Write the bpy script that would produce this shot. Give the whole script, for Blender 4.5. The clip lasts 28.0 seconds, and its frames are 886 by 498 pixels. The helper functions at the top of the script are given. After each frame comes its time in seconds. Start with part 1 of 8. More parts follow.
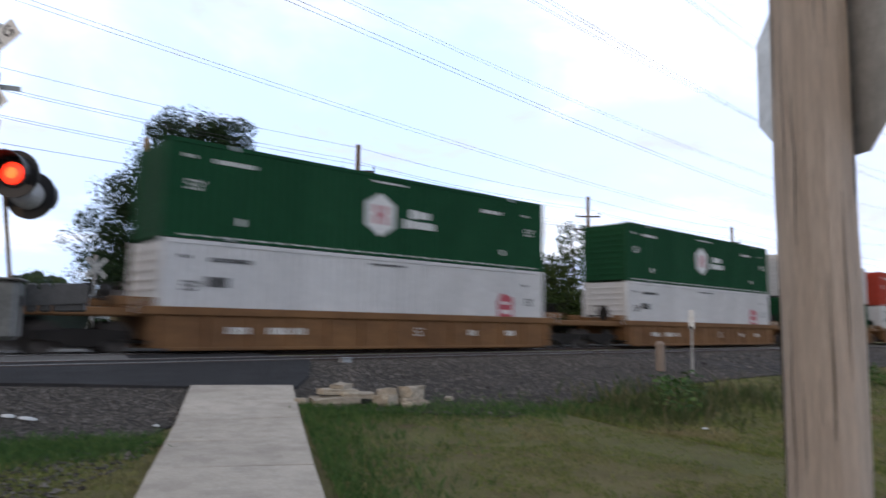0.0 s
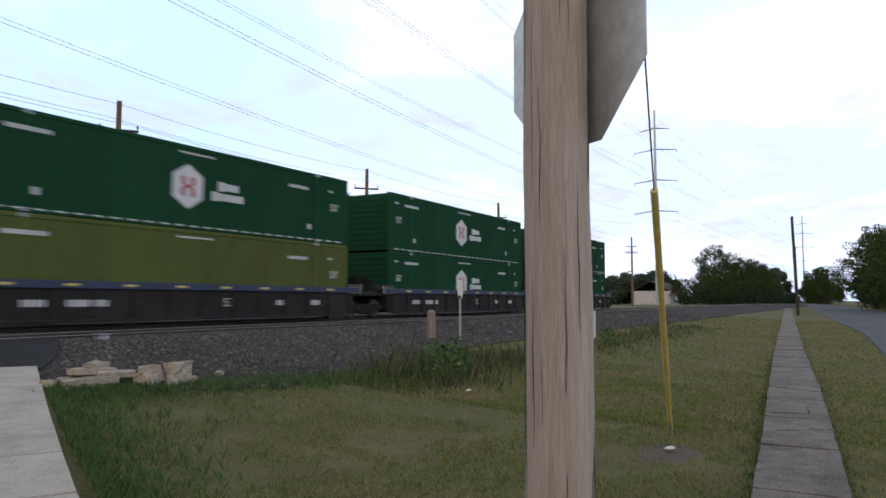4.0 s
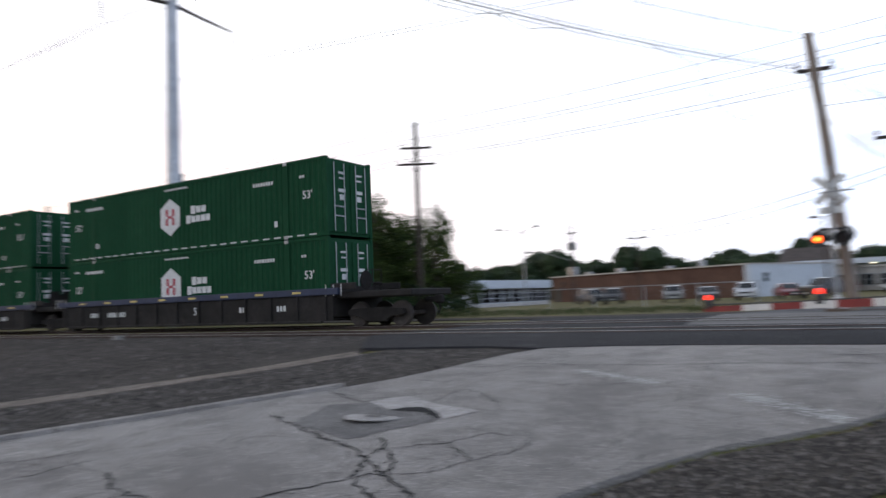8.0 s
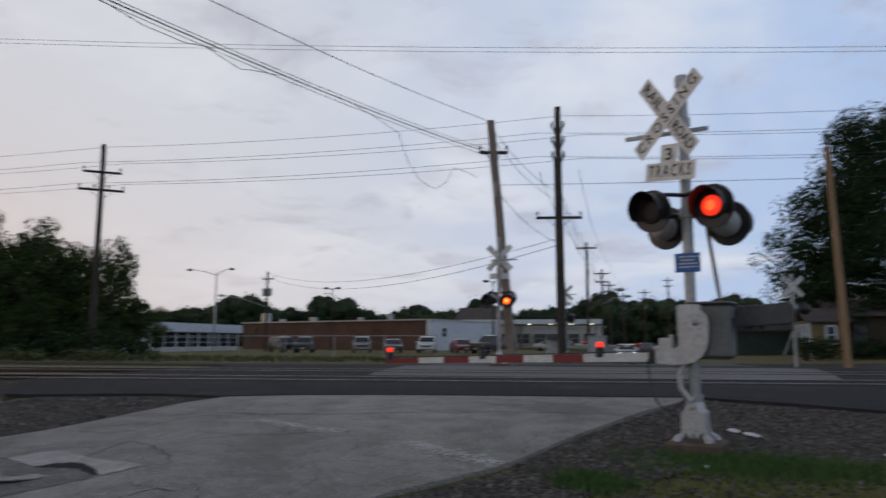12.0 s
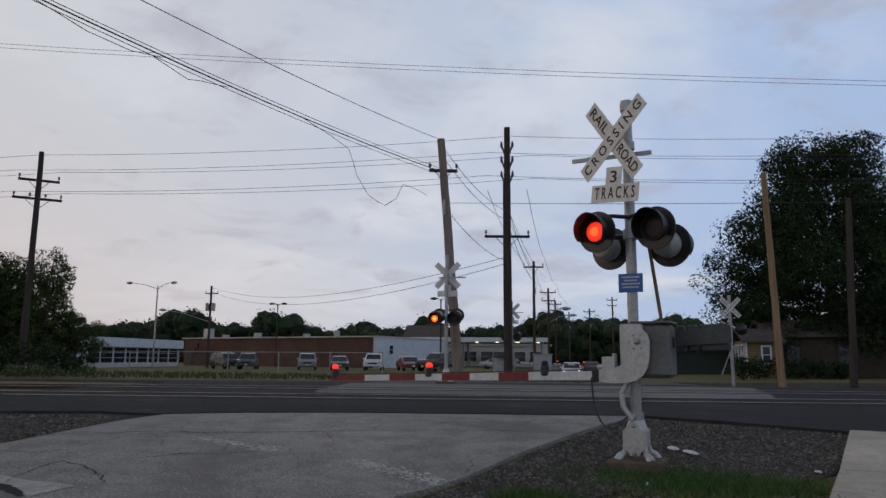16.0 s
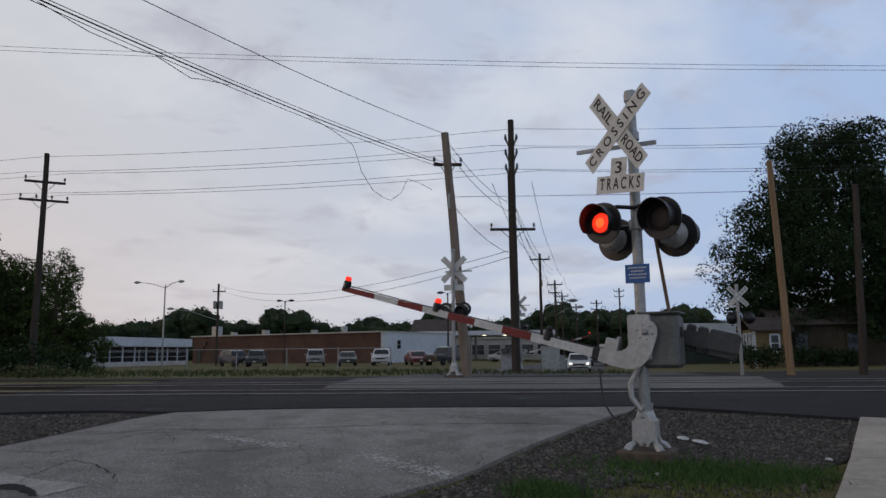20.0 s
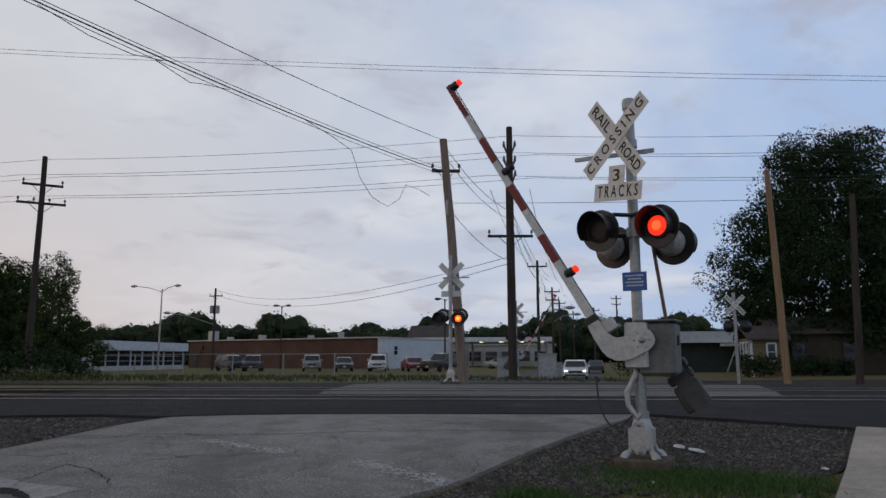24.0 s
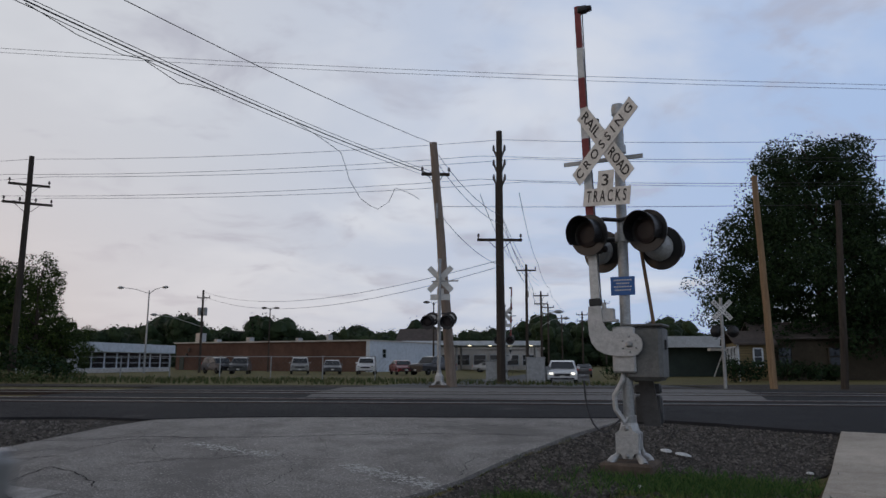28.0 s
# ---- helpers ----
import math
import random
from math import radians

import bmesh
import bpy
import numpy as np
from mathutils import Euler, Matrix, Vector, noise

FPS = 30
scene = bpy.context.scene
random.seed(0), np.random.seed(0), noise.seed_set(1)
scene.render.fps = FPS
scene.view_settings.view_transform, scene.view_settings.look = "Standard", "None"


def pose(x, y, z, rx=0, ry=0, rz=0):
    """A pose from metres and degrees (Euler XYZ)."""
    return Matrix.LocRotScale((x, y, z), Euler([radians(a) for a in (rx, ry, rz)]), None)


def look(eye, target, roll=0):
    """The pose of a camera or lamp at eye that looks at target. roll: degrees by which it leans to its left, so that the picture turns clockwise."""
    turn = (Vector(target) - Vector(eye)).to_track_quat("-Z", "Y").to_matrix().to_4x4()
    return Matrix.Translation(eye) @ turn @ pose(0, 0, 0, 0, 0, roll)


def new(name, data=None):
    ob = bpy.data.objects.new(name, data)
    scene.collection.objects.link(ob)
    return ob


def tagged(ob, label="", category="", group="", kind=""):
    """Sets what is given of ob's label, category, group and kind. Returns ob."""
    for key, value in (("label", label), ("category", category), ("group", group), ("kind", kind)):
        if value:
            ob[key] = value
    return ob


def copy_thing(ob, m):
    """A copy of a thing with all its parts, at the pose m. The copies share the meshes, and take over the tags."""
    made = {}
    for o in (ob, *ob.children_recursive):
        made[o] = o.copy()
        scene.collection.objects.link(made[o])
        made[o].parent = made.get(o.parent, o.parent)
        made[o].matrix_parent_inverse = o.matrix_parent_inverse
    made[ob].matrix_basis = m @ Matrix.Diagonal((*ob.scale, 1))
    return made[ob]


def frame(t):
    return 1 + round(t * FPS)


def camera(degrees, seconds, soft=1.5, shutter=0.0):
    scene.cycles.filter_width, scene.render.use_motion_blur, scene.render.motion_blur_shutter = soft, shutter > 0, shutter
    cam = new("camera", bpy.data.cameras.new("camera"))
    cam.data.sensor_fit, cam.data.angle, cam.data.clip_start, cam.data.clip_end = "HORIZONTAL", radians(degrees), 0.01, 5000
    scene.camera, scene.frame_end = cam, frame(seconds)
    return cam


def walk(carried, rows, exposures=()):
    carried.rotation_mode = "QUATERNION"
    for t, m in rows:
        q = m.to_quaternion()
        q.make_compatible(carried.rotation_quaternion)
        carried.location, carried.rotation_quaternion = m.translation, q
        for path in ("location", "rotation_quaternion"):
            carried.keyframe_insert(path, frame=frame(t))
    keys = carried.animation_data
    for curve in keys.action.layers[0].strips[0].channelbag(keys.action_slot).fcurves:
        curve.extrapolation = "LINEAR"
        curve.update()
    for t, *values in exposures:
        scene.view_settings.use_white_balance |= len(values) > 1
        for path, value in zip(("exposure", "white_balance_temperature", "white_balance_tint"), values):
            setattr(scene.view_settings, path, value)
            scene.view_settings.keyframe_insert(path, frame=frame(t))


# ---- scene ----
# camera: stands on one spot and pans
EYE_Z = 1.5
ROWS = [
    (0, 0.135, 0.042, -40.81, 6.32, -0.85),
    (0.5, 0.140, 0.023, -48.46, 4.91, -0.42),
    (1, 0.141, 0.010, -54.08, 4.93, -0.49),
    (1.5, 0.142, 0.000, -57.81, 4.59, -0.26),
    (2, 0.141, -0.006, -60.26, 4.56, -0.20),
    (2.5, 0.141, -0.007, -60.63, 4.20, -0.10),
    (4.5, 0.141, 0.004, -56.42, 4.10, -0.06),
    (5, 0.141, 0.012, -53.12, 4.08, -0.04),
    (5.5, 0.139, 0.027, -47.18, 4.18, 0.08),
    (6, 0.131, 0.053, -36.15, 4.49, 0.23),
    (6.5, 0.113, 0.085, -20.95, 4.71, 0.28),
    (7, 0.079, 0.118, -1.72, 4.41, 0.81),
    (7.5, 0.036, 0.137, 17.41, 4.14, 1.66),
    (8, -0.009, 0.141, 35.81, 4.07, 2.29),
    (8.5, -0.042, 0.135, 49.47, 3.74, 1.28),
    (9, -0.064, 0.126, 58.82, 4.24, 1.11),
    (9.5, -0.076, 0.120, 64.38, 4.41, 1.17),
    (10, -0.078, 0.118, 65.49, 4.55, 1.04),
    (10.5, -0.068, 0.124, 60.69, 4.70, 0.96),
    (11, -0.031, 0.138, 44.46, 5.24, 0.50),
    (11.5, 0.016, 0.141, 25.39, 6.80, 0.10),
    (12, 0.050, 0.132, 11.42, 7.42, -0.05),
    (12.5, 0.060, 0.128, 7.06, 8.28, -0.13),
    (14.5, 0.058, 0.129, 7.70, 9.21, -0.92),
    (15, 0.059, 0.129, 7.42, 8.95, -0.44),
    (15.5, 0.059, 0.129, 7.20, 8.82, -0.49),
    (16, 0.059, 0.128, 7.19, 8.82, -0.43),
    (16.5, 0.059, 0.128, 7.20, 8.77, -0.35),
    (17, 0.059, 0.128, 7.17, 8.74, -0.23),
    (17.5, 0.059, 0.128, 7.17, 8.73, 0.02),
    (18, 0.059, 0.129, 7.21, 8.65, -0.09),
    (18.5, 0.059, 0.129, 7.38, 8.56, 0.12),
    (19, 0.059, 0.129, 7.46, 8.52, 0.22),
    (19.5, 0.058, 0.129, 7.67, 8.41, 0.55),
    (20, 0.058, 0.129, 7.81, 8.34, 0.54),
    (20.5, 0.058, 0.129, 7.78, 8.34, 0.37),
    (21, 0.058, 0.129, 7.78, 8.49, 0.74),
    (21.5, 0.058, 0.129, 7.76, 8.63, 0.80),
    (23.5, 0.058, 0.129, 7.59, 8.86, 0.19),
    (24, 0.059, 0.129, 7.55, 8.84, 0.11),
    (24.5, 0.059, 0.129, 7.53, 8.81, 0.33),
    (25, 0.059, 0.129, 7.44, 8.75, 0.26),
    (25.5, 0.059, 0.129, 7.33, 8.69, 0.08),
    (26, 0.059, 0.129, 7.29, 8.66, 0.05),
    (26.5, 0.059, 0.128, 7.16, 8.62, -0.25),
    (27, 0.060, 0.128, 6.98, 8.80, -0.15),
    (27.5, 0.060, 0.128, 6.82, 8.92, -0.12),
    (28, 0.061, 0.128, 6.63, 9.11, -0.16),
]
cam = camera(64.0, 28.0, soft=1.5, shutter=0.5)
walk(cam, [(t, pose(x, y, EYE_Z, 90 + p, r, yaw)) for t, x, y, yaw, p, r in ROWS],
     exposures=[(0, 0.1), (2, -0.02), (5, 0.02), (6, 0.08), (7.0, 0.50), (8, 0.12), (8.5, 0.0), (9, -0.12), (10, -0.42), (11, -0.66), (12, -0.84), (12.5, -0.93), (15, -0.95), (28, -0.93)])

# ---- light ----
SUN_YAW = 93.0


def sky_world():
    w = bpy.data.worlds.new("dusk")
    scene.world = w
    w.use_nodes = True
    nt = w.node_tree
    nt.nodes.clear()
    N, L = nt.nodes.new, nt.links.new

    def mth(op, a, b=None, c=None):
        n = N("ShaderNodeMath")
        n.operation = op
        for i, v in enumerate((a, b, c)):
            if v is None:
                continue
            if isinstance(v, (int, float)):
                n.inputs[i].default_value = v
            else:
                L(v, n.inputs[i])
        return n.outputs[0]

    def mixc(f, a, b):
        n = N("ShaderNodeMix")
        n.data_type = "RGBA"
        for s, v in ((n.inputs[0], f), (n.inputs[6], a), (n.inputs[7], b)):
            if isinstance(v, (int, float)):
                s.default_value = v
            elif isinstance(v, tuple):
                s.default_value = (*v, 1)
            else:
                L(v, s)
        return n.outputs[2]

    def ss(x, a, b):
        n = N("ShaderNodeMapRange")
        n.interpolation_type = "SMOOTHSTEP"
        L(x, n.inputs[0])
        n.inputs[1].default_value, n.inputs[2].default_value = a, b
        return n.outputs[0]

    sky = N("ShaderNodeTexSky")
    sky.sky_type, sky.sun_disc = "NISHITA", False
    sky.sun_elevation, sky.sun_rotation = radians(2.0), radians(-SUN_YAW)
    tc = N("ShaderNodeTexCoord")
    sep = N("ShaderNodeSeparateXYZ")
    L(tc.outputs["Generated"], sep.inputs[0])
    x, y, z = sep.outputs
    sx, sy = -math.sin(radians(SUN_YAW)), math.cos(radians(SUN_YAW))
    toward = mth("ADD", mth("MULTIPLY", x, sx), mth("MULTIPLY", y, sy))
    # cloud deck, seen in perspective
    den = mth("ADD", mth("ABSOLUTE", z), 0.16)
    comb = N("ShaderNodeCombineXYZ")
    L(mth("DIVIDE", x, den), comb.inputs[0])
    L(mth("DIVIDE", y, den), comb.inputs[1])
    n1, n2 = N("ShaderNodeTexNoise"), N("ShaderNodeTexNoise")
    for n, s, d, r in ((n1, 0.75, 6, 0.55), (n2, 2.3, 5, 0.6)):
        n.inputs["Scale"].default_value, n.inputs["Detail"].default_value = s, d
        n.inputs["Roughness"].default_value, n.inputs["Distortion"].default_value = r, 0.4
        L(comb.outputs[0], n.inputs["Vector"])
    deck = mixc(ss(toward, -0.55, 0.6), (0.48, 0.64, 0.95), (0.75, 0.77, 0.83))
    deck = mixc(mth("MULTIPLY", ss(toward, -0.6, -0.95), 0.45), deck, (0.66, 0.68, 0.85))
    deck = mixc(mth("MULTIPLY", ss(n1.outputs[0], 0.44, 0.64), 0.75), deck, (0.90, 0.92, 0.98))
    deck = mixc(mth("MULTIPLY", ss(n2.outputs[0], 0.50, 0.70), 0.62), deck, (0.50, 0.50, 0.60))
    # warm band low in the west, faint pink elsewhere
    low = mth("SUBTRACT", 1.0, ss(z, 0.0, 0.30))
    west = ss(toward, 0.45, 1.0)
    deck = mixc(mth("MULTIPLY", mth("MULTIPLY", low, ss(toward, -0.25, 0.55)), 0.55), deck, (0.80, 0.75, 0.78))
    pink = mth("MULTIPLY", mth("SUBTRACT", 1.0, ss(z, 0.05, 0.42)), ss(toward, 0.15, 0.9))
    deck = mixc(mth("MULTIPLY", pink, 0.6), deck, (0.80, 0.67, 0.66))
    deck = mixc(mth("MULTIPLY", mth("MULTIPLY", low, west), 0.75), deck, (0.90, 0.66, 0.47))
    deck = mixc(mth("MULTIPLY", ss(toward, 0.45, 0.95), 0.40), deck, (0.66, 0.60, 0.62))
    glow = mth("MULTIPLY", ss(toward, 0.975, 1.0), mth("SUBTRACT", 1.0, ss(z, 0.0, 0.10)))
    deck = mixc(mth("MULTIPLY", glow, 0.6), deck, (1.6, 0.95, 0.45))
    core = mth("MULTIPLY", ss(toward, 0.9988, 1.0), mth("SUBTRACT", 1.0, ss(z, 0.01, 0.04)))
    deck = mixc(core, deck, (3.6, 1.0, 0.18))
    # sky dimmed overhead, above the view, to lower the light on the ground
    deck = mixc(mth("MULTIPLY", ss(z, 0.45, 0.85), 0.7), deck, (0.14, 0.15, 0.18))
    bg1, bg2, add, out = N("ShaderNodeBackground"), N("ShaderNodeBackground"), N("ShaderNodeAddShader"), N("ShaderNodeOutputWorld")
    L(sky.outputs[0], bg1.inputs[0])
    bg1.inputs[1].default_value = 0.02
    L(deck, bg2.inputs[0])
    bg2.inputs[1].default_value = 1.5
    L(bg1.outputs[0], add.inputs[0])
    L(bg2.outputs[0], add.inputs[1])
    L(add.outputs[0], out.inputs[0])


sky_world()
sun = bpy.data.lights.new("sun", "SUN")
sun.energy, sun.angle, sun.color = 0.5, radians(12), (1.0, 0.72, 0.5)
sun_ob = new("sun", sun)
sun_ob.matrix_world = look((-60, 0, 40), (-60 + math.sin(radians(SUN_YAW)) * 100, -math.cos(radians(SUN_YAW)) * 100, 40 - 5))


# ---- materials ----
def mat(name, c1, c2=None, scale=3.0, rough=0.7, metal=0.0, bump=0.15, fine=None, c3=None, spots=0.0, spot_scale=1.2, emit=None, strength=0.0, coat=0.0, stretch=(1, 1, 1), vary=0.0, mid=0.3, grit=0.0):
    """A surface with a broad stain, a fine grain and a relief; c3 gives worn or dirty spots."""
    m = bpy.data.materials.new(name)
    m.use_nodes = True
    nt = m.node_tree
    N, L = nt.nodes.new, nt.links.new
    b = nt.nodes["Principled BSDF"]
    b.inputs["Roughness"].default_value, b.inputs["Metallic"].default_value = rough, metal
    b.inputs["Coat Weight"].default_value = coat
    if rough >= 0.8:
        b.inputs["Specular IOR Level"].default_value = 0.15
    if emit:
        b.inputs["Base Color"].default_value = (*c1, 1)
        b.inputs["Emission Color"].default_value, b.inputs["Emission Strength"].default_value = (*emit, 1), strength
        return m
    c2 = c2 or tuple(v * 0.8 for v in c1)
    tc, mp = N("ShaderNodeTexCoord"), N("ShaderNodeMapping")
    mp.inputs["Scale"].default_value = stretch
    L(tc.outputs["Object"], mp.inputs[0])

    def noisy(s, detail, r=0.6):
        n = N("ShaderNodeTexNoise")
        n.inputs["Scale"].default_value, n.inputs["Detail"].default_value, n.inputs["Roughness"].default_value = s, detail, r
        L(mp.outputs[0], n.inputs["Vector"])
        return n.outputs[0]

    def ramp(f, lo, hi):
        n = N("ShaderNodeMapRange")
        L(f, n.inputs[0])
        n.inputs[1].default_value, n.inputs[2].default_value = lo, hi
        return n.outputs[0]

    def mix(f, a, c, blend="MIX"):
        n = N("ShaderNodeMix")
        n.data_type, n.blend_type = "RGBA", blend
        for s, v in ((n.inputs[0], f), (n.inputs[6], a), (n.inputs[7], c)):
            if isinstance(v, float):
                s.default_value = v
            elif isinstance(v, tuple):
                s.default_value = (*v, 1)
            else:
                L(v, s)
        return n.outputs[2]

    broad, grain = noisy(scale, 4), noisy(fine or scale * 14, 5, 0.7)
    col = mix(ramp(broad, 0.35, 0.65), c1, c2)
    col = mix(ramp(grain, 0.3, 0.7), col, mix(0.55, col, tuple(v * 0.55 for v in c2)))
    if mid:
        col = mix(ramp(noisy(scale * 4.3, 4), 0.42, 0.62), col, mix(mid, col, tuple(v * 0.45 for v in c2)))
    if grit:
        col = mix(ramp(noisy((fine or 40) * 1.4, 2, 0.5), 0.42, 0.60), col, mix(grit, col, tuple(v * 0.30 for v in c2)))
        col = mix(ramp(noisy((fine or 40) * 1.1, 2, 0.5), 0.60, 0.70), col, mix(grit, col, tuple(min(v * 1.7, 0.8) for v in c1)))
    if c3:
        col = mix(ramp(noisy(spot_scale, 5, 0.65), 0.72 - spots, 0.80 - spots), col, c3)
    if vary:
        oi, hs = N("ShaderNodeObjectInfo"), N("ShaderNodeHueSaturation")
        L(ramp(oi.outputs["Random"], 0.0, 1.0), hs.inputs["Value"])
        hs.inputs["Value"].default_value = 1.0
        vr = N("ShaderNodeMapRange")
        L(oi.outputs["Random"], vr.inputs[0])
        vr.inputs[3].default_value, vr.inputs[4].default_value = 1 - vary, 1 + vary
        L(vr.outputs[0], hs.inputs["Value"])
        L(col, hs.inputs["Color"])
        col = hs.outputs[0]
    L(col, b.inputs["Base Color"])
    rr = N("ShaderNodeMapRange")
    L(broad, rr.inputs[0])
    rr.inputs[3].default_value, rr.inputs[4].default_value = max(rough - 0.12, 0.02), min(rough + 0.12, 1)
    L(rr.outputs[0], b.inputs["Roughness"])
    if bump:
        bp = N("ShaderNodeBump")
        bp.inputs["Strength"].default_value, bp.inputs["Distance"].default_value = bump, 0.02
        L(grain, bp.inputs["Height"])
        L(bp.outputs[0], b.inputs["Normal"])
    return m


def leaf_mat(name, a, b_, dark, dry=None, dry_at=(0.45, 0.6), scale=0.42):
    m = bpy.data.materials.new(name)
    m.use_nodes = True
    nt = m.node_tree
    N, L = nt.nodes.new, nt.links.new
    b = nt.nodes["Principled BSDF"]
    g = N("ShaderNodeNewGeometry")
    r = N("ShaderNodeValToRGB")
    r.color_ramp.elements[0].color, r.color_ramp.elements[1].color = (*dark, 1), (*b_, 1)
    e = r.color_ramp.elements.new(0.5)
    e.color = (*a, 1)
    L(g.outputs["Random Per Island"], r.inputs[0])
    col = r.outputs[0]
    if dry:
        tc, n, mr, r2, mx = N("ShaderNodeTexCoord"), N("ShaderNodeTexNoise"), N("ShaderNodeMapRange"), N("ShaderNodeValToRGB"), N("ShaderNodeMix")
        n.inputs["Scale"].default_value, n.inputs["Detail"].default_value, n.inputs["Roughness"].default_value = scale, 5, 0.68
        L(tc.outputs["Object"], n.inputs["Vector"])
        L(n.outputs[0], mr.inputs[0])
        mr.inputs[1].default_value, mr.inputs[2].default_value = dry_at
        r2.color_ramp.elements[0].color, r2.color_ramp.elements[1].color = (*dry[1], 1), (*dry[0], 1)
        L(g.outputs["Random Per Island"], r2.inputs[0])
        mx.data_type = "RGBA"
        L(mr.outputs[0], mx.inputs[0])
        L(col, mx.inputs[6])
        L(r2.outputs[0], mx.inputs[7])
        col = mx.outputs[2]
    L(col, b.inputs["Base Color"])
    b.inputs["Roughness"].default_value = 0.65
    b.inputs["Specular IOR Level"].default_value = 0.08
    return m


M = {}
M["grass_ground"] = mat("grass_ground", (0.125, 0.135, 0.040), (0.20, 0.165, 0.075), 0.35, 0.95, bump=0.9, fine=30, c3=(0.12, 0.085, 0.052), spots=0.12, spot_scale=0.9, mid=0.55, grit=0.5)
M["gravel"] = mat("gravel", (0.105, 0.093, 0.081), (0.056, 0.050, 0.044), 0.6, 0.95, bump=1.0, fine=44, c3=(0.15, 0.138, 0.122), spots=0.05, spot_scale=16, grit=0.6, mid=0.5)
M["ballast"] = mat("ballast", (0.092, 0.079, 0.069), (0.048, 0.042, 0.037), 0.6, 0.95, bump=1.0, fine=36, c3=(0.19, 0.175, 0.16), spots=0.06, spot_scale=14, grit=0.6, mid=0.5)
M["stone"] = mat("stone", (0.17, 0.16, 0.155), (0.09, 0.085, 0.085), 6, 0.9, bump=0.3)
M["concrete"] = mat("concrete", (0.47, 0.442, 0.41), (0.30, 0.282, 0.262), 0.45, 0.85, bump=0.9, fine=42, c3=(0.19, 0.178, 0.165), spots=0.14, spot_scale=0.45, grit=0.55, mid=0.45)
M["concrete_patch"] = mat("concrete_patch", (0.55, 0.52, 0.49), (0.40, 0.38, 0.36), 2.5, 0.85, bump=0.6, fine=40, grit=0.35)
M["sidewalk"] = mat("sidewalk", (0.60, 0.535, 0.45), (0.47, 0.415, 0.345), 0.9, 0.85, bump=0.4, fine=50, grit=0.2, c3=(0.28, 0.25, 0.21), spots=0.05, spot_scale=1.1, vary=0.08)
M["old_sidewalk"] = mat("old_sidewalk", (0.33, 0.285, 0.24), (0.21, 0.18, 0.15), 1.2, 0.9, bump=0.8, fine=46, grit=0.4, mid=0.5, c3=(0.13, 0.115, 0.095), spots=0.13, spot_scale=1.3, vary=0.12)
M["asphalt"] = mat("asphalt", (0.05, 0.05, 0.053), (0.036, 0.036, 0.038), 0.5, 0.97, bump=0.8, fine=60, grit=0.3, c3=(0.085, 0.083, 0.08), spots=0.06, spot_scale=0.7)
M["street"] = mat("street", (0.13, 0.13, 0.132), (0.095, 0.095, 0.097), 0.4, 0.85, bump=0.4, fine=50, c3=(0.2, 0.195, 0.19), spots=0.06, spot_scale=0.6)
M["pale_paving"] = mat("pale_paving", (0.25, 0.242, 0.23), (0.17, 0.165, 0.158), 0.5, 0.85, bump=0.5, fine=40, c3=(0.09, 0.087, 0.083), spots=0.12, spot_scale=0.8, grit=0.4, stretch=(0.4, 1, 1))
M["tar"] = mat("tar", (0.03, 0.03, 0.03), (0.02, 0.02, 0.02), 4, 0.9)
M["road_paint"] = mat("road_paint", (0.75, 0.74, 0.71), (0.55, 0.54, 0.51), 9, 0.8)
M["rail"] = mat("rail", (0.10, 0.06, 0.045), (0.06, 0.045, 0.04), 5, 0.75, 0.3, c3=None)
M["rail_head"] = mat("rail_head", (0.36, 0.35, 0.34), (0.26, 0.25, 0.245), 3, 0.45, 0.8, bump=0.05)
M["tie"] = mat("tie", (0.055, 0.045, 0.038), (0.035, 0.03, 0.027), 3, 0.95, bump=0.6, vary=0.25)
M["pole_wood"] = mat("pole_wood", (0.86, 0.73, 0.61), (0.70, 0.58, 0.475), 6.0, 0.9, bump=1.0, fine=75, c3=(0.33, 0.26, 0.21), spots=0.03, spot_scale=11, stretch=(3.4, 3.4, 0.16), mid=0.25)
M["pole_dark"] = mat("pole_dark", (0.085, 0.07, 0.058), (0.05, 0.042, 0.036), 2.5, 0.9, bump=0.5, fine=30, stretch=(3, 3, 0.2))
M["pole_brown"] = mat("pole_brown", (0.25, 0.17, 0.11), (0.16, 0.11, 0.075), 2.5, 0.9, bump=0.5, fine=30, stretch=(3, 3, 0.2))
M["pole_tan"] = mat("pole_tan", (0.40, 0.27, 0.16), (0.26, 0.175, 0.105), 2.5, 0.9, bump=0.5, fine=30, stretch=(3, 3, 0.2))
M["pole_grey"] = mat("pole_grey", (0.33, 0.265, 0.215), (0.22, 0.18, 0.148), 2.5, 0.9, bump=0.5, fine=30, stretch=(3, 3, 0.2))
M["steel"] = mat("steel", (0.50, 0.52, 0.55), (0.40, 0.42, 0.45), 0.8, 0.5, 0.6, bump=0.08, fine=20)
M["galv"] = mat("galv", (0.44, 0.45, 0.45), (0.33, 0.34, 0.34), 4, 0.45, 0.7, bump=0.1)
M["silver_paint"] = mat("silver_paint", (0.58, 0.585, 0.58), (0.46, 0.465, 0.46), 5, 0.42, 0.35, bump=0.12, c3=(0.26, 0.235, 0.20), spots=0.03, spot_scale=7)
M["silver_worn"] = mat("silver_worn", (0.50, 0.505, 0.50), (0.40, 0.40, 0.395), 6, 0.5, 0.3, bump=0.15, c3=(0.10, 0.095, 0.09), spots=0.13, spot_scale=7)
M["black_paint"] = mat("black_paint", (0.018, 0.018, 0.02), (0.012, 0.012, 0.013), 5, 0.38, bump=0.1)
